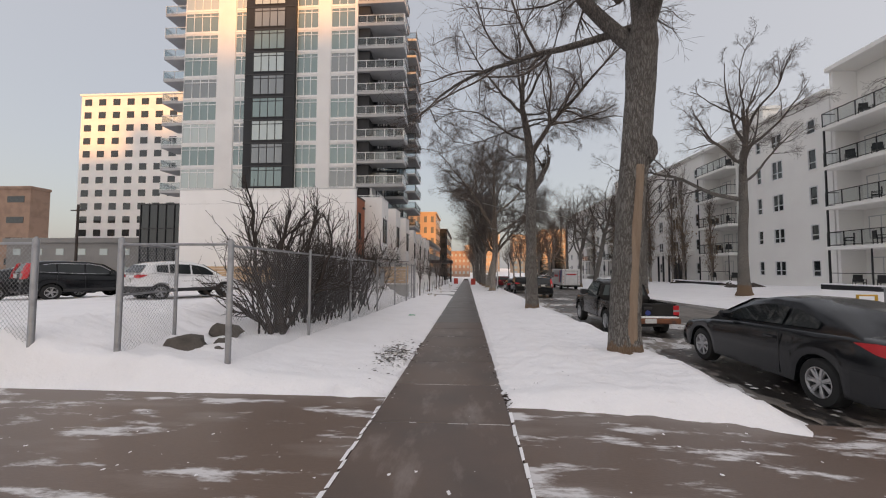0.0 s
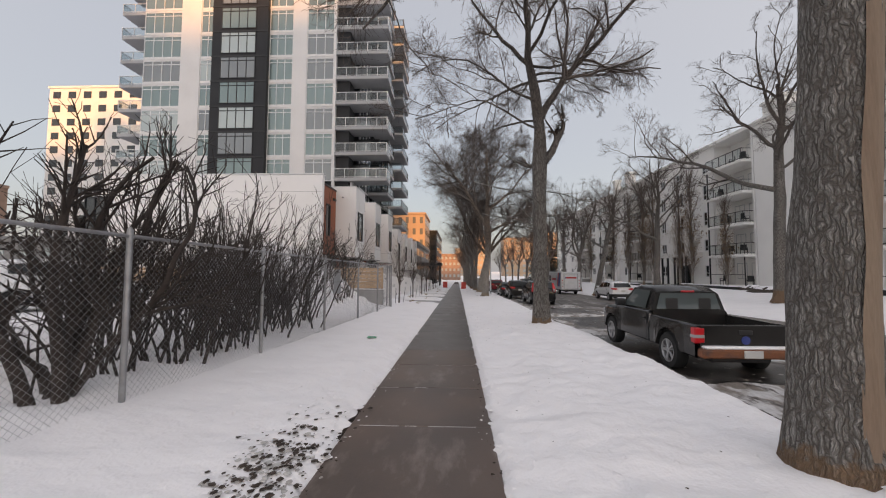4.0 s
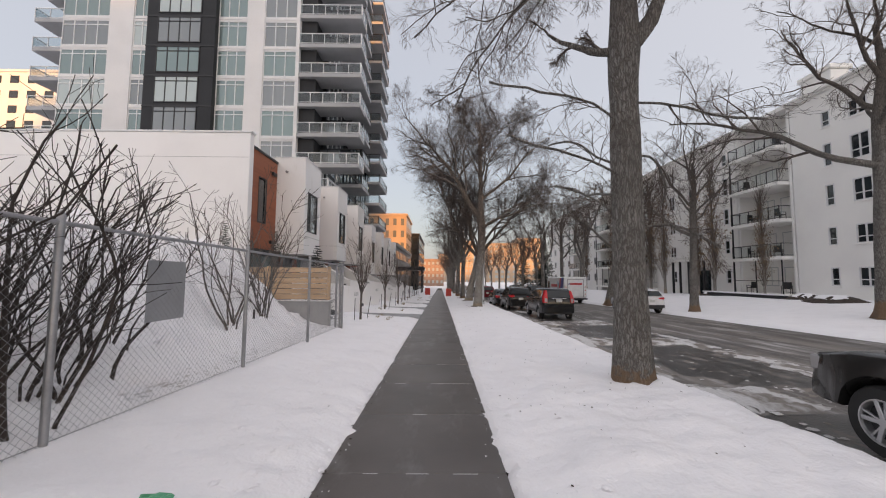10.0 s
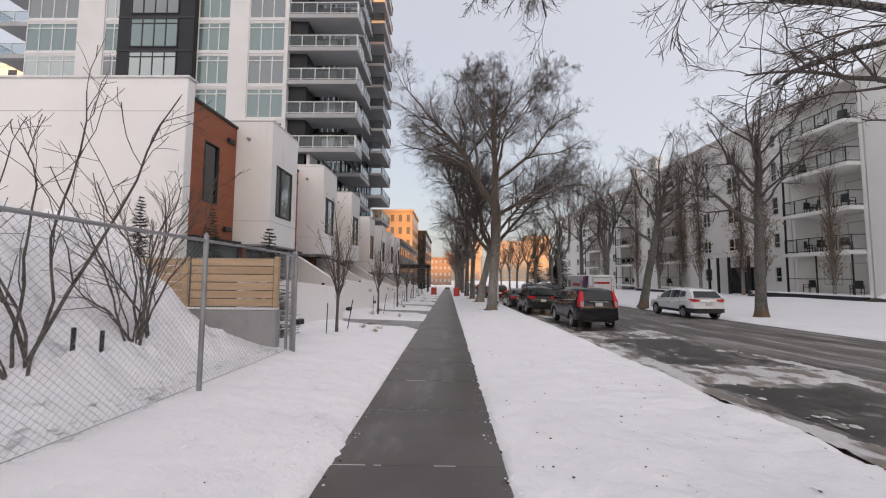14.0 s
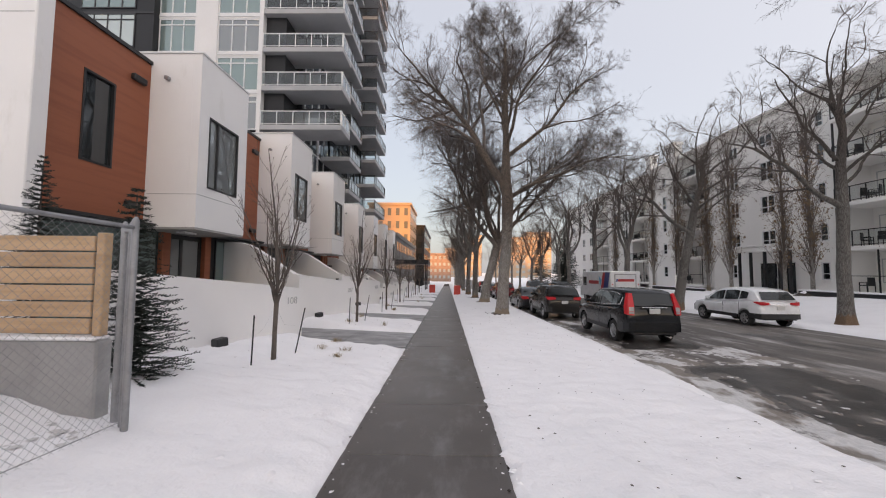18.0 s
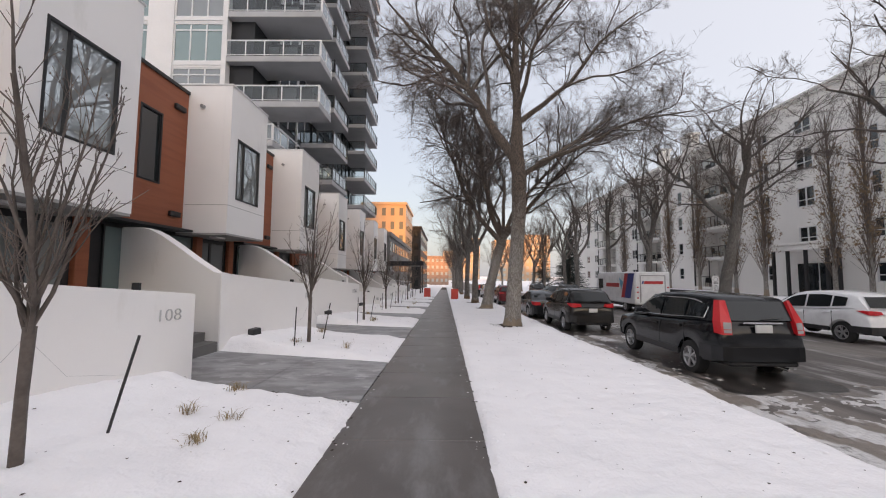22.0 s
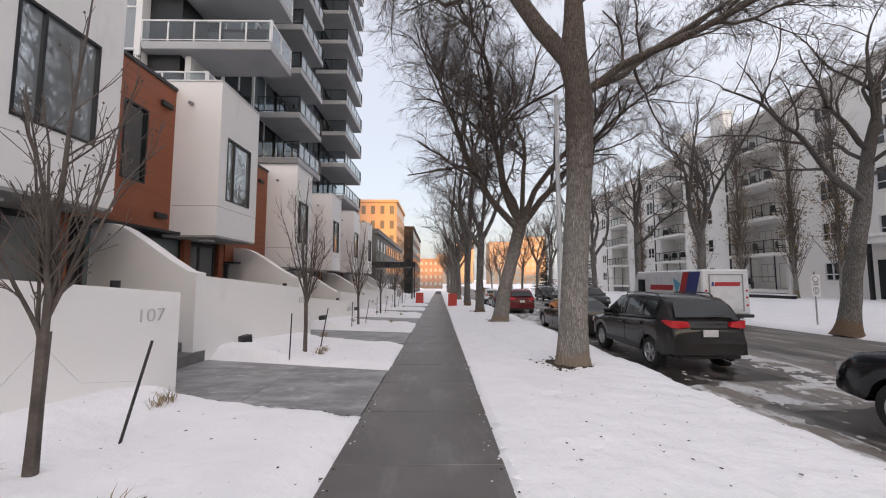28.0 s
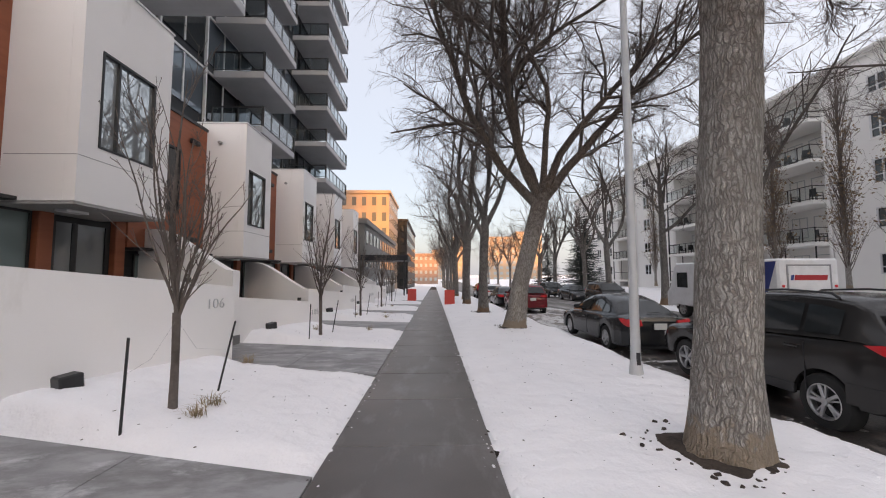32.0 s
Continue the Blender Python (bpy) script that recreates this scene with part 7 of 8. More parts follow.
def van(at, rz=0):
    """A white box delivery van."""
    t = thing("delivery_van", "white courier step van with a red and blue stripe", "van", at, rz=rz)
    L, W, H = 6.3, 2.15, 2.55
    part("box_body", MB().cbox(-W / 2, W / 2, -L / 2, L / 2 - 0.75, 0.55, H, 0.06), P_WHITE, t)
    part("nose", MB().prism([(L / 2 - 0.76, 0.5), (L / 2, 0.5), (L / 2, 1.15), (L / 2 - 0.25, 1.35), (L / 2 - 0.6, 2.35), (L / 2 - 0.76, 2.45)], "x", -W / 2 + 0.03, W / 2 - 0.03), P_WHITE, t)
    part("windscreen", MB().add([(-0.92, L / 2 - 0.22, 1.40), (0.92, L / 2 - 0.22, 1.40), (0.9, L / 2 - 0.56, 2.28), (-0.9, L / 2 - 0.56, 2.28)], [(0, 1, 2, 3)]), CAR_GLASS, t)
    part("side_window", MB().box(-W / 2 - 0.012, -W / 2 - 0.004, L / 2 - 1.6, L / 2 - 0.85, 1.4, 2.1), CAR_GLASS, t)
    part("rear_door", MB().cbox(-0.72, 0.72, -L / 2 - 0.03, -L / 2 - 0.002, 0.72, 2.28, 0.015), P_WHITE, t, "white roller door")
    part("door_frame", MB().box(-0.78, -0.725, -L / 2 - 0.02, -L / 2 - 0.002, 0.68, 2.34).box(0.725, 0.78, -L / 2 - 0.02, -L / 2 - 0.002, 0.68, 2.34).box(-0.725, 0.725, -L / 2 - 0.02, -L / 2 - 0.002, 2.285, 2.34), GALV, t)
    x = -W / 2 - 0.006
    for a, b, m in ((-1.75, -1.30, RED_VINYL), (-2.55, -1.75, BLUE)):
        part("stripe", MB().add([(x, a, 0.9), (x, b, 0.9), (x, b - 0.55, 2.45), (x, a - 0.55, 2.45)], [(0, 1, 2, 3)]), m, t, "slanting stripe")
    part("stripe", MB().add([(x, -1.30, 1.35), (x, -1.22, 1.6), (x, -1.05, 2.2), (x, -1.62, 1.9)], [(0, 1, 2, 3)]), PALE_BLUE, t, "pale blue stripe")
    part("lettering_bar", MB().add([(x, -1.0, 1.55), (x, 1.05, 1.55), (x, 0.99, 1.82), (x, -1.06, 1.82)], [(0, 1, 2, 3)]), RED_VINYL, t, "red lettering shown as a plain bar")
    part("lettering_bar", MB().add([(-0.55, -L / 2 - 0.034, 1.80), (0.60, -L / 2 - 0.034, 1.80), (0.64, -L / 2 - 0.034, 1.98), (-0.51, -L / 2 - 0.034, 1.98)], [(0, 1, 2, 3)]), RED_VINYL, t)
    part("logo_mark", MB().add([(-0.68, -L / 2 - 0.034, 1.80), (-0.58, -L / 2 - 0.034, 1.80), (-0.54, -L / 2 - 0.034, 1.98), (-0.64, -L / 2 - 0.034, 1.98)], [(0, 1, 2, 3)]), BLUE, t)
    for s in (-1, 1):
        for z in (0.95, 1.3, 1.6):
            part("rear_lamp", MB().tube([(s * 0.92, -L / 2 - 0.01, z), (s * 0.92, -L / 2 - 0.03, z)], 0.05, 10), RED_LAMP, t)
        for yw in (-1.75, 2.0):
            wheel(t, s * (W / 2 - 0.16), yw, 0.38, s, 0.25, 6)
    part("rear_bumper", MB().cbox(-W / 2, W / 2, -L / 2 - 0.18, -L / 2, 0.42, 0.56, 0.02), BLACK, t)
    part("chassis", MB().box(-0.8, 0.8, -L / 2 + 0.1, L / 2 - 0.3, 0.35, 0.56), BLACK, t)
    return t


van((11.95 + 1.07, 50.9, gz(50) - 0.13))

# ---- chain-link fence ----------------------------------------------------


def chain_fence(name, label, ax, ay, bx, by, posts, base, height, seed=0, wire=0.0016, pitch=0.08, thick=()):
    """Posts, top rail and woven wire between two points; base(x, y): the ground's height."""
    t = thing(name, label, "fence")
    L = math.hypot(bx - ax, by - ay)
    u = Vector(((bx - ax) / L, (by - ay) / L, 0))
    at = lambda s, z: Vector((ax + u.x * s, ay + u.y * s, z))  # noqa: E731
    for s in posts:
        p = at(s, base(s))
        part("post", MB().tube([p - Vector((0, 0, 0.5)), p + Vector((0, 0, height + 0.05)), p + Vector((0, 0, height + 0.09))], [0.033 if s not in thick else 0.046, 0.033 if s not in thick else 0.046, 0.012], 10), GALV, t, smooth=True)
    n = 24
    part("top_rail", MB().tube([at(L * i / n, base(L * i / n) + height - 0.02) for i in range(n + 1)], 0.021, 8), GALV, t, smooth=True)
    part("bottom_wire", MB().tube([at(L * i / n, base(L * i / n) + 0.06) for i in range(n + 1)], 0.004, 4), GALV, t)
    wires = []
    hs = height - 0.05
    k = int((L + hs) / pitch)
    for i in range(k):
        s0 = i * pitch
        for a, b in (((s0, 0), (s0 - hs, hs)), ((s0 - hs, 0), (s0, hs))):
            (sa, za), (sb, zb) = a, b
            if sa > sb:
                sa, za, sb, zb = sb, zb, sa, za
            if sb <= 0 or sa >= L:
                continue
            g = (zb - za) / (sb - sa)
            if sa < 0:
                za, sa = za - g * sa, 0
            if sb > L:
                zb, sb = zb - g * (sb - L), L
            p, q = at(sa, base(sa) + za + 0.03), at(sb, base(sb) + zb + 0.03)
            off = 0.006 if (a[1] == 0) == (a[0] > b[0]) else -0.006
            o = Vector((u.y, -u.x, 0)) * off
            wires.append((np.array([p + o, (p + q) / 2 + o, q + o]), np.array([wire] * 3)))
    ob = tagged(new("wire_mesh", tubes_mesh("wire_mesh", wires, 3, GALV)), kind="stuff")
    ob.parent = t
    return t


chain_fence("chain_link_fence", "galvanised chain-link fence along the shrubs and snow", -3.45, 5.85, -2.96, 23.88, (0.0, 2.9, 5.8, 9.0, 12.18, 15.1, 18.03), lambda s: gz(5.9 + s) + 0.12 + 0.006 * s, 2.0, thick=(0.0,))
chain_fence("chain_link_fence", "galvanised chain-link fence panel at the car park gate", -13.6, 6.2, -6.54, 5.65, (0, 2.4, 4.7, 7.08), lambda s: gz(6) + 0.05, 2.1, thick=(7.08,), wire=0.0022)
gate = chain_fence("fence_gate", "narrow chain-link gate leaf standing open", -5.30, 5.86, -5.52, 7.34, (0.0, 1.49), lambda s: gz(6) + 0.06, 2.1, thick=(0.0,), wire=0.0022)
chain_fence("fence_gate", "chain-link gate leaf folded back to the fence", -3.05, 23.95, -3.2, 24.03, (0.0, 0.17), lambda s: gz(24) + 0.2, 2.0)
part("cross_rail", MB().tube([(-5.30, 5.86, 1.2), (-5.52, 7.34, 1.2)], 0.018, 6), GALV, gate)
part("top_bar", MB().tube([(-5.30, 5.86, 2.02), (-3.45, 5.85, 2.02)], 0.02, 8), GALV, gate)

sign = thing("blank_sign", "blank grey board wired to the chain-link fence", "sign")
part("board", MB().cbox(-3.40, -3.385, 16.15, 16.85, 0.85, 1.62, 0.006), SILVER_SIGN, sign)


# ---- shrubs behind the fence ---------------------------------------------
def shrub(seed, stems, height, lean, r0, label, side=5, name="shrub", mat_=None, fine_n=2, clump=0.30):
    rng = np.random.default_rng(seed)
    t = thing(name, label, "shrub", group="shrubs behind the fence")
    main, sub, fine = [], [], []
    for _ in range(stems):
        a, e = rng.uniform(0, 6.28), rng.uniform(*lean)
        s = (clump * rng.normal(), clump * 1.5 * rng.normal(), -0.25)
        main.append(bough(rng, s, (math.cos(a) * e, math.sin(a) * e, 1), height * rng.uniform(0.62, 1.12), r0 * rng.uniform(0.5, 1.3), r0 * 0.3, 11, 0.155, 0.035))
    for b in main:
        sub += branch_out(rng, b, side, (0.3, 1.0), (0.18, 0.38), (0.3, 0.8), 0.6, 5, 0.12, 0.08)
    for b in sub:
        fine += branch_out(rng, b, fine_n, (0.2, 1.0), (0.35, 0.75), (0.4, 1.0), 0.7, 3, 0.14, 0.02)
    for m in main:
        ob = new("stem", tubes_mesh("stem", [m], 6, mat_ or SHRUB))
        ob.parent = t
    ob = tagged(new("twigwork", tubes_mesh("twigwork", [(p, np.maximum(r, 0.005)) for p, r in sub] + [(p, np.maximum(r, 0.003)) for p, r in fine], 4, mat_ or SHRUB)), kind="stuff")
    ob.parent = t
    return t


SL = "dense bare shrub with many dark upright stems in snow"
proto = [shrub(31 + i, 22, 3.35, (0.03, 0.32), 0.026, SL, side=6) for i in range(3)]
spots = [(-4.55, 9.8), (-4.4, 10.8), (-4.6, 11.6), (-4.35, 12.4), (-4.6, 13.2), (-4.3, 14.0), (-4.9, 12.0), (-4.9, 13.4), (-5.0, 10.3), (-4.3, 14.8), (-5.1, 14.6), (-4.5, 15.4)]
for i, (x, y) in enumerate(spots):
    s = 0.95 + 0.1 * math.sin(i * 2.3)
    m = pose(x, y, gz(y) + 0.25, 0, 0, 70 * i) @ Matrix.Diagonal((s, s, s, 1))
    if i < 3:
        proto[i].matrix_basis = m
    else:
        copy_thing(proto[i % 3], m).matrix_basis = m
gn = shrub(44, 8, 3.5, (0.2, 0.8), 0.068, "old gnarled bare shrub with crooked spreading limbs", side=13, name="gnarled_shrub", fine_n=6, clump=0.10)
gn.matrix_basis = pose(-4.05, 8.5, gz(8.5) + 0.2, 0, 0, 30)
for i, (x, y, h) in enumerate(((-4.2, 15.9, 2.6), (-4.5, 17.0, 2.3), (-4.35, 19.95, 3.0), (-4.62, 21.9, 2.8), (-4.35, 21.4, 2.4))):
    b = shrub(60 + i, 8 if i < 2 else 7, h + (0.0 if i < 2 else 0.4), (0.05, 0.32) if i < 2 else (0.03, 0.22), 0.020, "young multi-stemmed shrub in the snow mound", side=7, mat_=SHRUB if i < 2 else LIMB, clump=0.18 if i < 2 else 0.05)
    b.matrix_basis = pose(x, y, gz(y) + left_snow(x, y) + 0.1)


for x, y in ((-4.35, 20.5), (-4.35, 20.9)):
    pg = thing("peg", "short dark wooden peg standing in the snow mound", "peg", (x, y, gz(y) + left_snow(x, y)), "pegs in the snow mound")
    part("shaft", MB().cbox(-0.02, 0.02, -0.02, 0.02, -0.3, 0.28, 0.005), SHRUB, pg)


# ---- small trees in the beds ---------------------------------------------
def sapling(seed):
    rng = np.random.default_rng(seed)
    t = thing("young_tree", "young bare tree with upright branches in a snowy bed", "tree", group="young trees in the beds")
    part("trunk", flared_trunk([(0, 0, -0.2), (0.01, 0, 0.6), (0.02, 0.01, 1.15)], [0.05, 0.042, 0.045], sides=9, flare=1.15, rough=0.05, seed=seed), LIMB, t, smooth=True)
    main, sub, fine = [], [], []
    for k in range(11):
        a, e = 0.6 * k * 3.9 + rng.normal(0, 0.2), rng.uniform(0.16, 0.46)
        main.append(bough(rng, (0.02, 0.01, rng.uniform(0.95, 1.5)), (math.cos(a) * e, math.sin(a) * e, 1), rng.uniform(1.4, 2.3), 0.019, 0.005, 8, 0.09, 0.10))
    main.append(bough(rng, (0.02, 0.01, 1.1), (0, 0, 1), 3.0, 0.032, 0.006, 8, 0.05, 0.05))
    for b in main:
        sub += branch_out(rng, b, 8, (0.12, 0.95), (0.16, 0.40), (0.35, 0.7), 0.55, 5, 0.08, 0.08)
    for b in sub:
        fine += branch_out(rng, b, 3, (0.2, 1.0), (0.25, 0.5), (0.3, 0.7), 0.7, 3, 0.1, 0.05)
    for m in main:
        ob = new("branch", tubes_mesh("branch", [m], 6, LIMB))
        ob.parent = t
    ob = tagged(new("twigwork", tubes_mesh("twigwork", [(p, np.maximum(r, 0.004)) for p, r in sub] + [(p, np.maximum(r, 0.0025)) for p, r in fine], 3, TWIG_PALE)), kind="stuff")
    ob.parent = t
    b = MB()
    for p, _ in fine[::3]:
        q = p[-1]
        b.add([(q[0] - 0.012, q[1], q[2]), (q[0], q[1] + 0.012, q[2]), (q[0] + 0.012, q[1], q[2]), (q[0], q[1], q[2] + 0.02)], [(0, 1, 3), (1, 2, 3), (2, 0, 3), (0, 2, 1)])
    tagged(part("budwork", b, TWIG, t), kind="stuff")
    return t


sap = [sapling(71), sapling(72), sapling(73)]
for k in range(7):
    x, y = (-3.09, -3.02, -2.88, -2.94, -3.0, -2.93, -3.0)[k], 27.42 + 6.12 * k + (0.33 if k == 1 else 0)
    m = pose(x, y, gz(y) + 0.10, 0, 0, 50 * k)
    if k < 3:
        sap[k].matrix_basis = m
    else:
        copy_thing(sap[k % 3], m)
    for s, tilt in ((-1, 2), (1, 16)):
        st = thing("stake", "thin black steel stake in the snow", "stake", (x + 0.12 * s, y + 0.62 * s, gz(y) + 0.05), "tree stakes", rz=0)
        part("rod", MB().tube([(0, 0, -0.2), (math.sin(radians(tilt)) * 0.5, math.sin(radians(tilt)) * 0.9, 1.0)], 0.014, 8), BLACK, st)
        part("tie_wire", MB().tube([(math.sin(radians(tilt)) * 0.3, math.sin(radians(tilt)) * 0.5, 0.62), (-0.06 * s, -0.31 * s, 0.72), (-0.12 * s, -0.62 * s, 1.12)], 0.0011, 4), GALV, st)
    fl = thing("floodlight", "small black garden floodlight pointing up the wall", "lamp", (-4.40, Y0 + UNIT * k + 0.82, gz(y) + 0.11 + left_snow(-4.40, Y0 + UNIT * k + 0.82) * 0.5), "garden floodlights", rz=70)
    part("housing", MB().cbox(-0.13, 0.13, -0.10, 0.10, -0.02, 0.20, 0.02).moved(Matrix.Rotation(radians(-5), 4, "Y")), BLACK, fl)
    part("spike", MB().tube([(0, 0, -0.3), (0, 0, 0.05)], 0.015, 6), BLACK, fl)


def spruce(seed, H, R):
    """A small spruce of drooping needle sprays."""
    rng = random.Random(seed)
    t = thing("small_spruce", "small dense blue-green spruce in the snow", "tree")
    part("trunk", MB().tube([(0, 0, -0.2), (0, 0, H * 0.95)], [0.05, 0.01], 8), LIMB, t)
    b = MB()
    tiers = int(H / 0.09)
    for i in range(tiers):
        z = 0.15 + (H - 0.15) * i / tiers
        rr = R * (1 - z / H) ** 0.85 + 0.04
        for j in range(int(8 + 9 * rr)):
            a = rng.uniform(0, 6.283)
            L = rr * rng.uniform(0.7, 1.15)
            dz = L * rng.uniform(-0.25, 0.25)
            d = Vector((math.cos(a), math.sin(a), 0))
            w = Vector((-d.y, d.x, 0))
            for k in range(max(4, int(L / 0.036))):
                u = (k + 0.6) / max(4, int(L / 0.036))
                c = d * (L * u) + Vector((0, 0, z + dz * u))
                s = rng.uniform(0.035, 0.07) * (1.2 - 0.6 * u)
                for q in (-1, 1):
                    e = c + w * (q * s) + d * s * 0.8 + Vector((0, 0, rng.uniform(-0.03, 0.035)))
                    up = Vector((rng.uniform(-0.3, 0.3), rng.uniform(-0.3, 0.3), 1)) * 0.009
                    b.add([c - up, e, c + up, c + d * s * 0.5], [(0, 1, 2), (0, 3, 1)])
    tagged(part("needles", b, FOLIAGE, t), kind="stuff")
    return t


sp = spruce(8, 3.0, 0.85)
sp.matrix_basis = pose(-4.35, 25.55, gz(25) + 0.05)
for x, y, s in ((-5.95, 25.7, 0.85), (-7.8, 25.6, 0.95)):
    c = copy_thing(sp, pose(x, y, 0.9))
    c.matrix_basis = pose(x, y, 0.6, 0, 0, 90 * x) @ Matrix.Diagonal((s * 0.7, s * 0.7, s, 1))

# cedar fence on a low concrete wall before the end wall
wf = thing("cedar_fence", "new cedar board fence on a low concrete wall", "fence")
part("footing_wall", MB().cbox(-21, -3.40, 24.0, 24.2, -0.9, 0.62, 0.02), CONCRETE, wf)
part("snow_cap", MB().cbox(-21, -3.42, 23.98, 24.19, 0.622, 0.66, 0.015), SNOW, wf, "strip of snow along the concrete wall")
r = random.Random(9)
for px in range(9):
    x0 = -3.42 - 2.0 * px
    part("post", MB().cbox(x0 - 0.1, x0, 24.05, 24.15, 0.664, 1.76, 0.01), WOOD, wf)
    for i in range(6):
        z = 0.69 + 0.175 * i
        part("board", MB().cbox(x0 - 1.9 + 0.003 * r.random(), x0 - 0.104, 24.03 + 0.006 * r.random(), 24.065, z, z + 0.157, 0.006), WOOD, wf)

# ---- street furniture ----------------------------------------------------
lamp = thing("street_lamp", "tall pale grey street lamp on the verge", "street lamp", (3.55, 41.3, gz(41.3)))
part("pole", MB().tube([(0, 0, -0.1), (0, 0, 0.9), (0, 0, 7.1)], [0.085, 0.075, 0.055], 14), GALV_PALE, lamp, smooth=True)
part("base_cover", MB().tube([(0, 0, 0.0), (0, 0, 0.12), (0, 0, 0.30)], [0.11, 0.11, 0.088], 14), GALV_PALE, lamp)
part("hand_hole", MB().box(-0.03, 0.03, -0.093, -0.07, 0.25, 0.45), BLACK, lamp)
part("arm", MB().tube([(0, 0, 6.85), (0.7, 0, 7.3), (1.9, 0, 7.55)], [0.04, 0.035, 0.03], 10), GALV_PALE, lamp)
part("head", MB().cbox(1.85, 2.55, -0.13, 0.13, 7.48, 7.62, 0.04), GALV_PALE, lamp)
ps = thing("parking_sign", "white parking sign on a thin steel post", "sign", (16.3, 47.0, gz(47) - 0.05))
part("post", MB().tube([(0, 0, -0.3), (0, 0, 2.3)], 0.03, 8), GALV, ps)
part("plate", MB().cbox(-0.2, 0.2, -0.045, -0.032, 1.25, 2.17, 0.005), WHITE_METAL, ps)
for w, z in ((0.13, 1.80), (0.13, 1.72), (0.10, 1.33)):
    part("text_bar", MB().box(-w, w, -0.05, -0.046, z, z + 0.035), BLACK, ps)
for z in (1.98, 1.52):
    part("ring", MB().tube([(0.12 * math.cos(0.45 * k), -0.049, z + 0.12 * math.sin(0.45 * k)) for k in range(15)], 0.012, 5), BLACK, ps, "dark ring round a parking symbol")
cu = bpy.data.curves.new("parking_letter", "FONT")
cu.body, cu.size, cu.extrude, cu.align_x, cu.align_y = "P", 0.18, 0.003, "CENTER", "CENTER"
cu.materials.append(BLACK)
ob = new("parking_letter", cu)
ob.parent = ps
ob.matrix_basis = pose(0, -0.05, 1.52, 90)
for i, (x, y) in enumerate(((-1.6, 66.5), (1.3, 62.0))):
    bs = thing("sandwich_board", "red sandwich-board sign on the pavement edge", "sign", (x, y, gz(y) + 0.03), "red board signs")
    part("front", MB().add([(-0.35, -0.25, 0), (0.35, -0.25, 0), (0.35, -0.02, 1.0), (-0.35, -0.02, 1.0), (-0.35, -0.22, 0), (0.35, -0.22, 0), (0.35, 0.01, 1.0), (-0.35, 0.01, 1.0)], [(0, 1, 2, 3), (7, 6, 5, 4), (0, 4, 5, 1), (1, 5, 6, 2), (2, 6, 7, 3), (3, 7, 4, 0)]), RED, bs)
    part("back", MB().add([(-0.35, 0.25, 0), (0.35, 0.25, 0), (0.35, 0.03, 1.0), (-0.35, 0.03, 1.0), (-0.35, 0.28, 0), (0.35, 0.28, 0), (0.35, 0.06, 1.0), (-0.35, 0.06, 1.0)], [(0, 1, 2, 3), (7, 6, 5, 4), (0, 4, 5, 1), (1, 5, 6, 2), (2, 6, 7, 3), (3, 7, 4, 0)]), RED, bs)

# ---- litter, soil, stones and other small things -------------------------
def on_verge(r, y0, y1, c0=0.05, c1=0.97):
    y = r.uniform(y0, y1)
    x, y, z = verge_point(r.uniform(c0, c1), y)
    return x, y, z


def on_bed(r, y0, y1):
    y = r.uniform(y0, y1)
    x, y, z = left_point(r.uniform(0.02, 0.75), y)
    return x, y, z


litter = thing("leaf_litter", "small dry leaves and grit scattered on the snow", "litter", kind="stuff")
crumbs("leaf_bits", 1300, lambda r: on_verge(r, 16, 62), litter, SOIL, 0.011, 41, lift=0.002)
crumbs("leaf_bits", 160, lambda r: on_verge(r, 5, 17), litter, SOIL, 0.008, 42, lift=0.002)
crumbs("leaf_bits", 700, lambda r: on_bed(r, 27, 62), litter, SOIL, 0.012, 43, lift=0.002)
crumbs("leaf_bits", 60, lambda r: on_bed(r, 6, 26), litter, SOIL, 0.008, 44, lift=0.002)
crumbs("edge_crumbs", 260, lambda r: (lambda y, s: (s * (0.74 - abs(r.gauss(0, 0.05))), y, gz(y)))(r.uniform(5, 45), r.choice((-1, 1))), litter, SNOW, 0.011, 45, lift=0.002)
crumbs("edge_grit", 420, lambda r: (lambda y, s: (s * (0.76 + r.gauss(0, 0.03)), y, gz(y) + 0.01))(r.uniform(5, 45), r.choice((-1, -1, 1))), litter, SOIL, 0.012, 46, lift=0.006)
crumbs("snow_lumps", 2600, lambda r: on_verge(r, 4.8, 52, 0.0, 0.97), litter, SNOW, 0.030, 61, lift=-0.004)
crumbs("snow_lumps", 1500, lambda r: (lambda x, y: (x, y, gz(y) + left_snow(x, y)))(-0.85 - abs(r.gauss(0, 0.8)), r.uniform(5.2, 26)), litter, SNOW, 0.030, 62, lift=-0.004)
crumbs("edge_lumps", 900, lambda r: on_verge(r, 4.8, 48, 0.0, 0.035), litter, SNOW, 0.028, 63, lift=-0.004)
crumbs("road_lumps", 1500, lambda r: (lambda x, y: (x, y, gz(y) - 0.12 + road_dip(x, y)))(r.uniform(4.7, 8.2), r.uniform(5, 60)), litter, SLUSH, 0.05, 47)
crumbs("mound_lumps", 1300, lambda r: (lambda x, y: (x, y, gz(y) + left_snow(x, y) - 0.02))(r.uniform(-6.2, -3.5), r.uniform(15.0, 23.6)), litter, SNOW, 0.042, 64)
crumbs("fence_foot_lumps", 420, lambda r: (lambda x, y: (x, y, gz(y) + left_snow(x, y)))(r.gauss(-3.42, 0.13), r.uniform(16.0, 23.8)), litter, SNOW_DIRTY2, 0.03, 48)
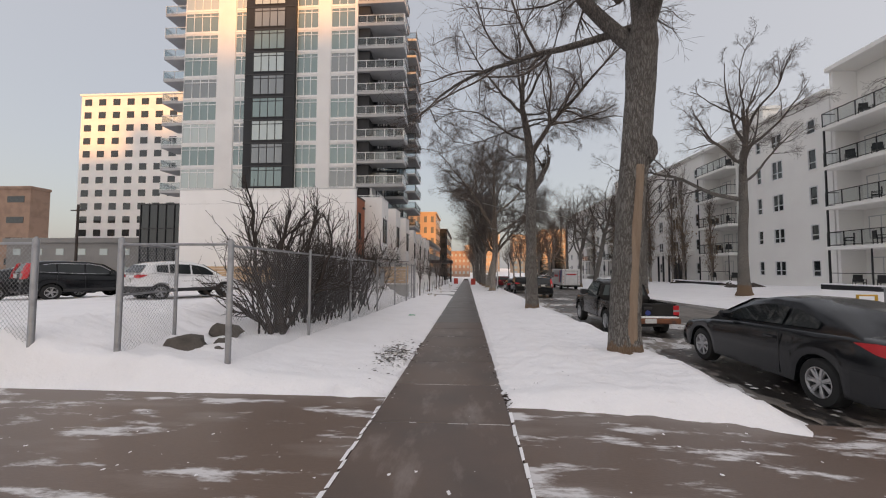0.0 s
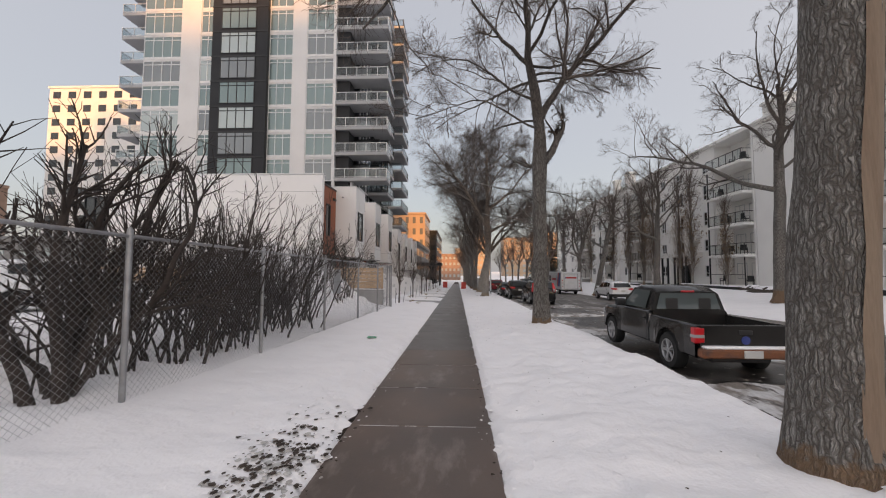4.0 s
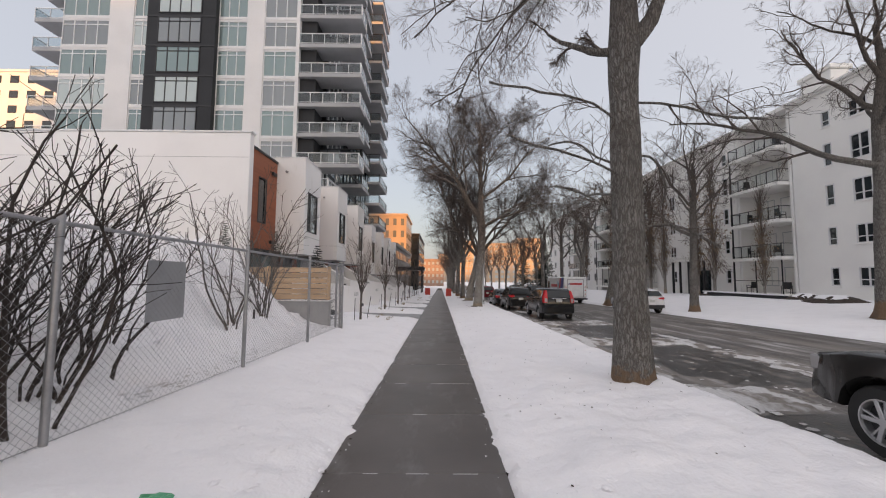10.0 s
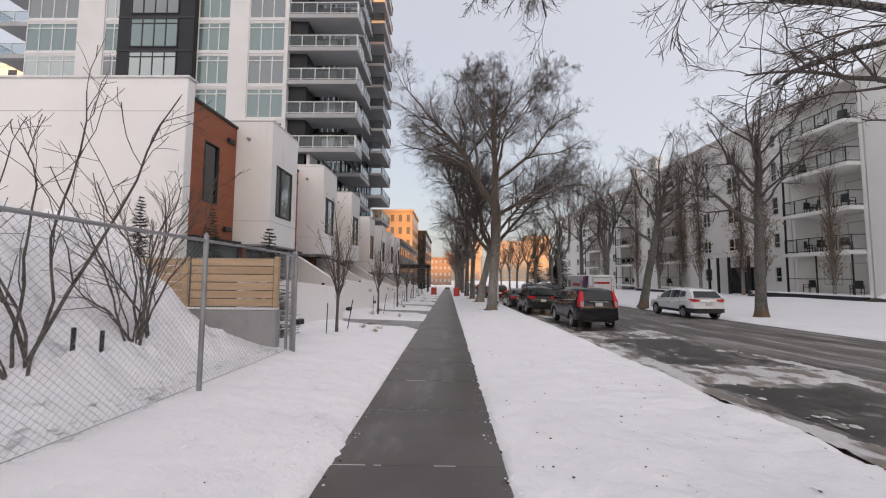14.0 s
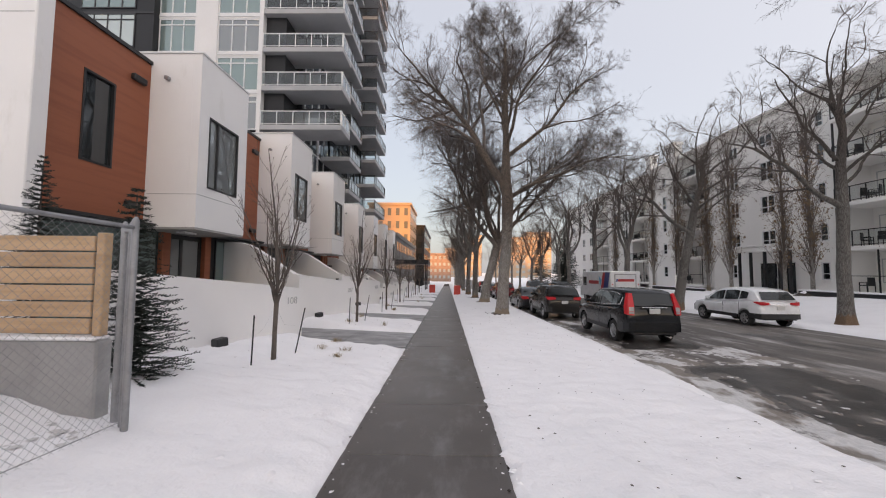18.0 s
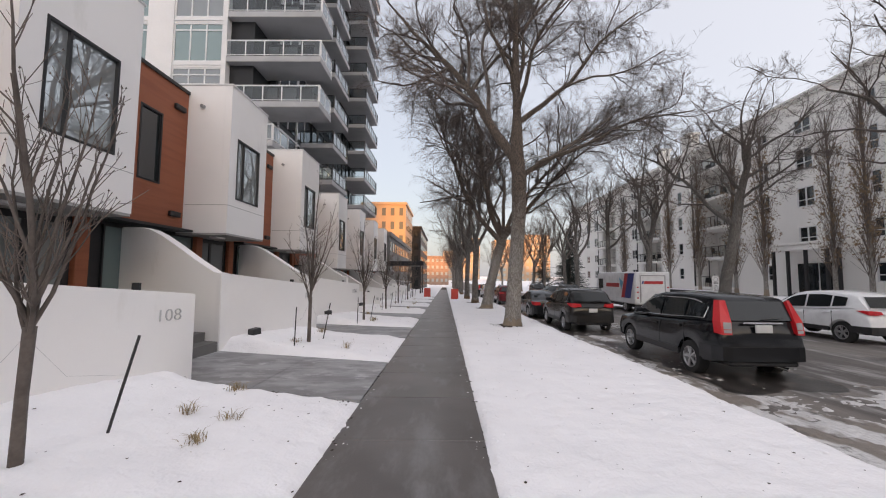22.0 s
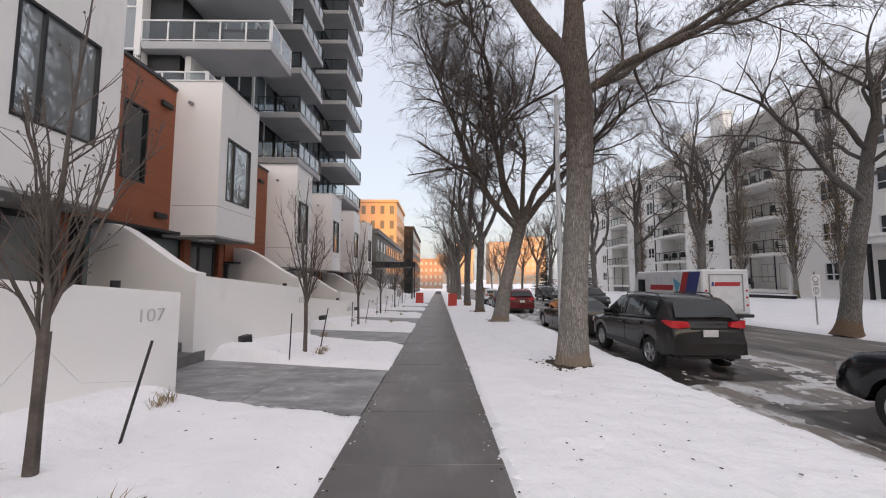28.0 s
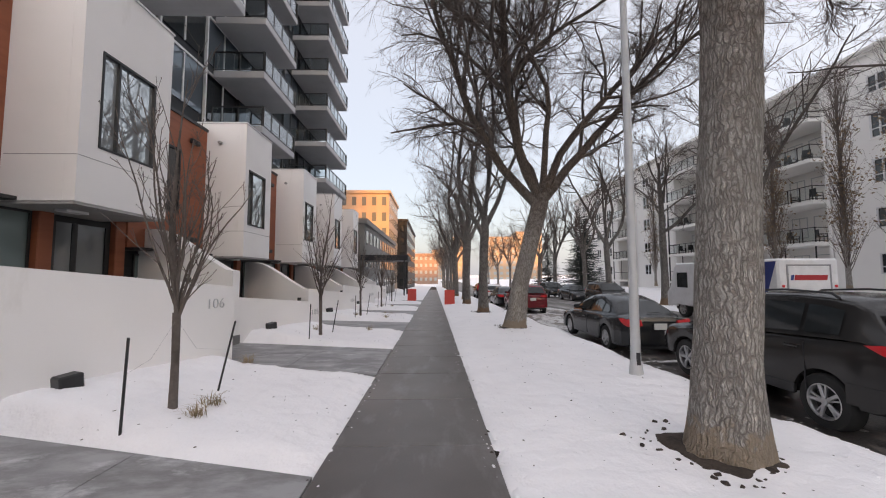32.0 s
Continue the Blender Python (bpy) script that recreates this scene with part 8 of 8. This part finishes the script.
crumbs("walk_edge_litter", 420, lambda r: (lambda k, x, g: (x, WALK_Y + k * UNIT + WALK_S * (-0.76 - x) - g, gz(WALK_Y + k * UNIT) + left_snow(x, WALK_Y + k * UNIT + WALK_S * (-0.76 - x) - g)))(r.randrange(6), r.uniform(-3.6, -0.9), 0.02 + abs(r.gauss(0, 0.12))), litter, SOIL, 0.016, 55, lift=0.004)
crumbs("trodden_lumps", 420, lambda r: (lambda x, y: (x, y, gz(y) + left_snow(x, y) - 0.01))(-0.80 - abs(r.gauss(0, 0.22)), r.uniform(5.2, 20)), litter, SNOW, 0.02, 52)
crumbs("edge_dirt", 240, lambda r: (lambda x, y: (x, y, gz(y) + left_snow(x, y)))(r.gauss(-1.12, 0.16), r.gauss(7.6, 0.55)), litter, SNOW_DIRTY, 0.024, 57)
crumbs("edge_dirt", 320, lambda r: (lambda x, y: (x, y, gz(y) + left_snow(x, y)))(r.gauss(-1.10, 0.18), r.gauss(7.6, 0.6)), litter, SOIL, 0.022, 58, lift=0.012)
crumbs("leaf_mould", 160, lambda r: on_verge(r, 4.7, 5.4, 0.0, 0.02), litter, SOIL, 0.02, 49)


def soil_ring(x, y, rad, seed):
    """Bare soil and old leaves showing round the foot of a tree."""
    t = thing("soil_ring", "bare brown soil and leaves round the foot of the tree", "soil", (x, y, gz(y)), "soil round the trees")
    r = random.Random(seed)
    b = MB()
    n = 26
    rows = []
    for q, z in ((0.45, 0.10), (0.75, 0.12), (0.95, 0.10), (1.15, 0.03)):
        rows.append([(rad * q * (1 + 0.30 * noise.noise(Vector((math.cos(6.283 * (j % n) / n) * 1.3 + seed, math.sin(6.283 * (j % n) / n) * 1.3, q * 0.5)))) * math.cos(6.283 * j / n), rad * q * (1 + 0.3 * noise.noise(Vector((math.cos(6.283 * (j % n) / n) * 1.3 + seed, math.sin(6.283 * (j % n) / n) * 1.3, q * 0.5)))) * math.sin(6.283 * j / n), z - 0.02 * r.random()) for j in range(n + 1)])
    part("soil", b.grid(rows), SOIL, t, smooth=True)
    ch = MB()
    for _ in range(150):
        a, q = r.uniform(0, 6.28), rad * (0.7 + abs(r.gauss(0, 0.55)))
        s = 0.008 + 0.028 * r.random() ** 2
        k0 = len(ch.v)
        ch.cbox(-s, s, -s * 0.7, s * 0.7, -0.02, s * 0.7, s * 0.25)
        ch.moved(pose(q * math.cos(a), q * math.sin(a), 0.07, r.uniform(-30, 30), r.uniform(-30, 30), r.uniform(0, 360)), k0)
    tagged(part("soil_crumble", ch, SOIL, t), kind="stuff")


soil_ring(2.82, 38.43, 0.46, 3)
soil_ring(2.9, 47.87, 0.52, 5)
soil_ring(2.72, 54.5, 0.42, 6)


def boulder(name, label, x, y, z, sx, sy, sz, seed, m=None):
    b = MB()
    rows = []
    for i in range(9):
        th = math.pi * i / 8
        row = []
        for j in range(15):
            ph = 2 * math.pi * (j % 14) / 14
            d = Vector((math.sin(th) * math.cos(ph), math.sin(th) * math.sin(ph), math.cos(th)))
            k = 1 + 0.35 * noise.noise(d * 1.4 + Vector((seed, 0, 0))) + 0.12 * noise.noise(d * 4 + Vector((seed, 3, 0)))
            row.append((d.x * sx * k, d.y * sy * k, d.z * sz * k))
        rows.append(row)
    t = thing(name, label, "boulder", (x, y, z))
    part("rock", b.grid(rows), m or STONE, t, smooth=True)


STONE = mat("brown_field_stone", (0.105, 0.092, 0.080), rough=0.9, vary=0.2, scale=4, fine=30, bump=0.5, dist=0.02)
boulder("boulder", "brown boulder half buried in snow by the gate", -5.0, 6.95, 0.12, 0.42, 0.3, 0.27, 3)
boulder("boulder", "small grey stone in the snow", -4.5, 7.3, 0.14, 0.18, 0.14, 0.12, 8)
boulder("boulder", "small grey stone in the snow", -4.3, 6.9, 0.1, 0.13, 0.1, 0.09, 9)
boulder("boulder", "grey stone slab leaning in the snow", -4.80, 7.85, 0.30, 0.40, 0.12, 0.16, 12)


def tuft(x, y, z, seed, n=46, h=0.22):
    """A tuft of dead grass."""
    r = random.Random(seed)
    t = thing("grass_tuft", "tuft of dry straw-coloured grass in the snow", "grass", (x, y, z), "dry grass tufts")
    b = MB()
    for _ in range(n):
        a, e = r.uniform(0, 6.28), r.uniform(0.2, 1.0)
        L = h * r.uniform(0.5, 1.2)
        d = Vector((math.cos(a) * e, math.sin(a) * e, 1)).normalized()
        p = Vector((r.gauss(0, 0.05), r.gauss(0, 0.05), -0.02))
        w = Vector((-d.y, d.x, 0)).normalized() * 0.004
        q = p + d * L * 0.6
        s = q + (d + Vector((math.cos(a), math.sin(a), -0.6))).normalized() * L * 0.5
        b.add([p - w, p + w, q + w, q - w, s], [(0, 1, 2, 3), (3, 2, 4)])
    tagged(part("dry_grass", b, STRAW, t), kind="stuff")


STRAW = mat("dry_straw", (0.33, 0.25, 0.15), rough=0.9, vary=0.2, scale=8, bump=0)
rr = random.Random(77)
for k in range(6):
    for _ in range(4):
        x, y = rr.uniform(-3.4, -1.7), 27.6 + UNIT * k + rr.uniform(-0.6, 2.6)
        if walk_gap(x, y) < -0.3:
            tuft(x, y, gz(y) + left_snow(x, y), rr.random(), n=30 + int(30 * rr.random()), h=0.14 + 0.12 * rr.random())
for k in range(6):
    y = Y0 + UNIT * k
    for j in range(3):
        tuft(-5.85 + 0.06 * j, y + 1.6 + 0.7 * j, gz(y + 5) + 0.41 - (0.1 if k > 2 else 0.0), 300 + 7 * k + j, n=60, h=1.0)
    wl = thing("wall_lamp", "small black cylinder lamp behind the garden wall", "lamp", (-4.45, y + 3.15, 0.62 + level(k)), "garden wall lamps")
    part("post", MB().tube([(0, 0, -0.9), (0, 0, 0.18)], 0.02, 8), BLACK, wl)
    part("head", MB().tube([(0, 0, 0.18), (0, 0, 0.46)], 0.06, 12), BLACK, wl)

bag = thing("plastic_scrap", "crumpled green plastic scrap lying on the snow", "litter", (-1.74, 14.13, gz(14.13) + left_snow(-1.74, 14.13)))
b = MB()
rows = []
for i in range(7):
    rows.append([(0.11 * (j - 3) / 3 + 0.02 * nz(i, j, 1.9, 3), 0.08 * (i - 3) / 3 + 0.03 * nz(i, j, 1.7, 5), 0.03 + 0.05 * nz(i, j, 1.1, 9)) for j in range(7)])
part("sheet", b.grid(rows), mat("green_plastic", (0.10, 0.38, 0.22), rough=0.35, vary=0.1, bump=0), bag)

# dark spruces beyond the apartment house lawn
for x, y, s in ((19.5, 83, 3.4), (21.5, 90, 3.8), (18.8, 97, 3.2)):
    c = copy_thing(sp, pose(x, y, 0))
    tagged(c, "tall dark spruce among the bare street trees", "tree")
    c.matrix_basis = pose(x, y, gz(y) - 0.1, 0, 0, 40 * x) @ Matrix.Diagonal((s, s, s, 1))
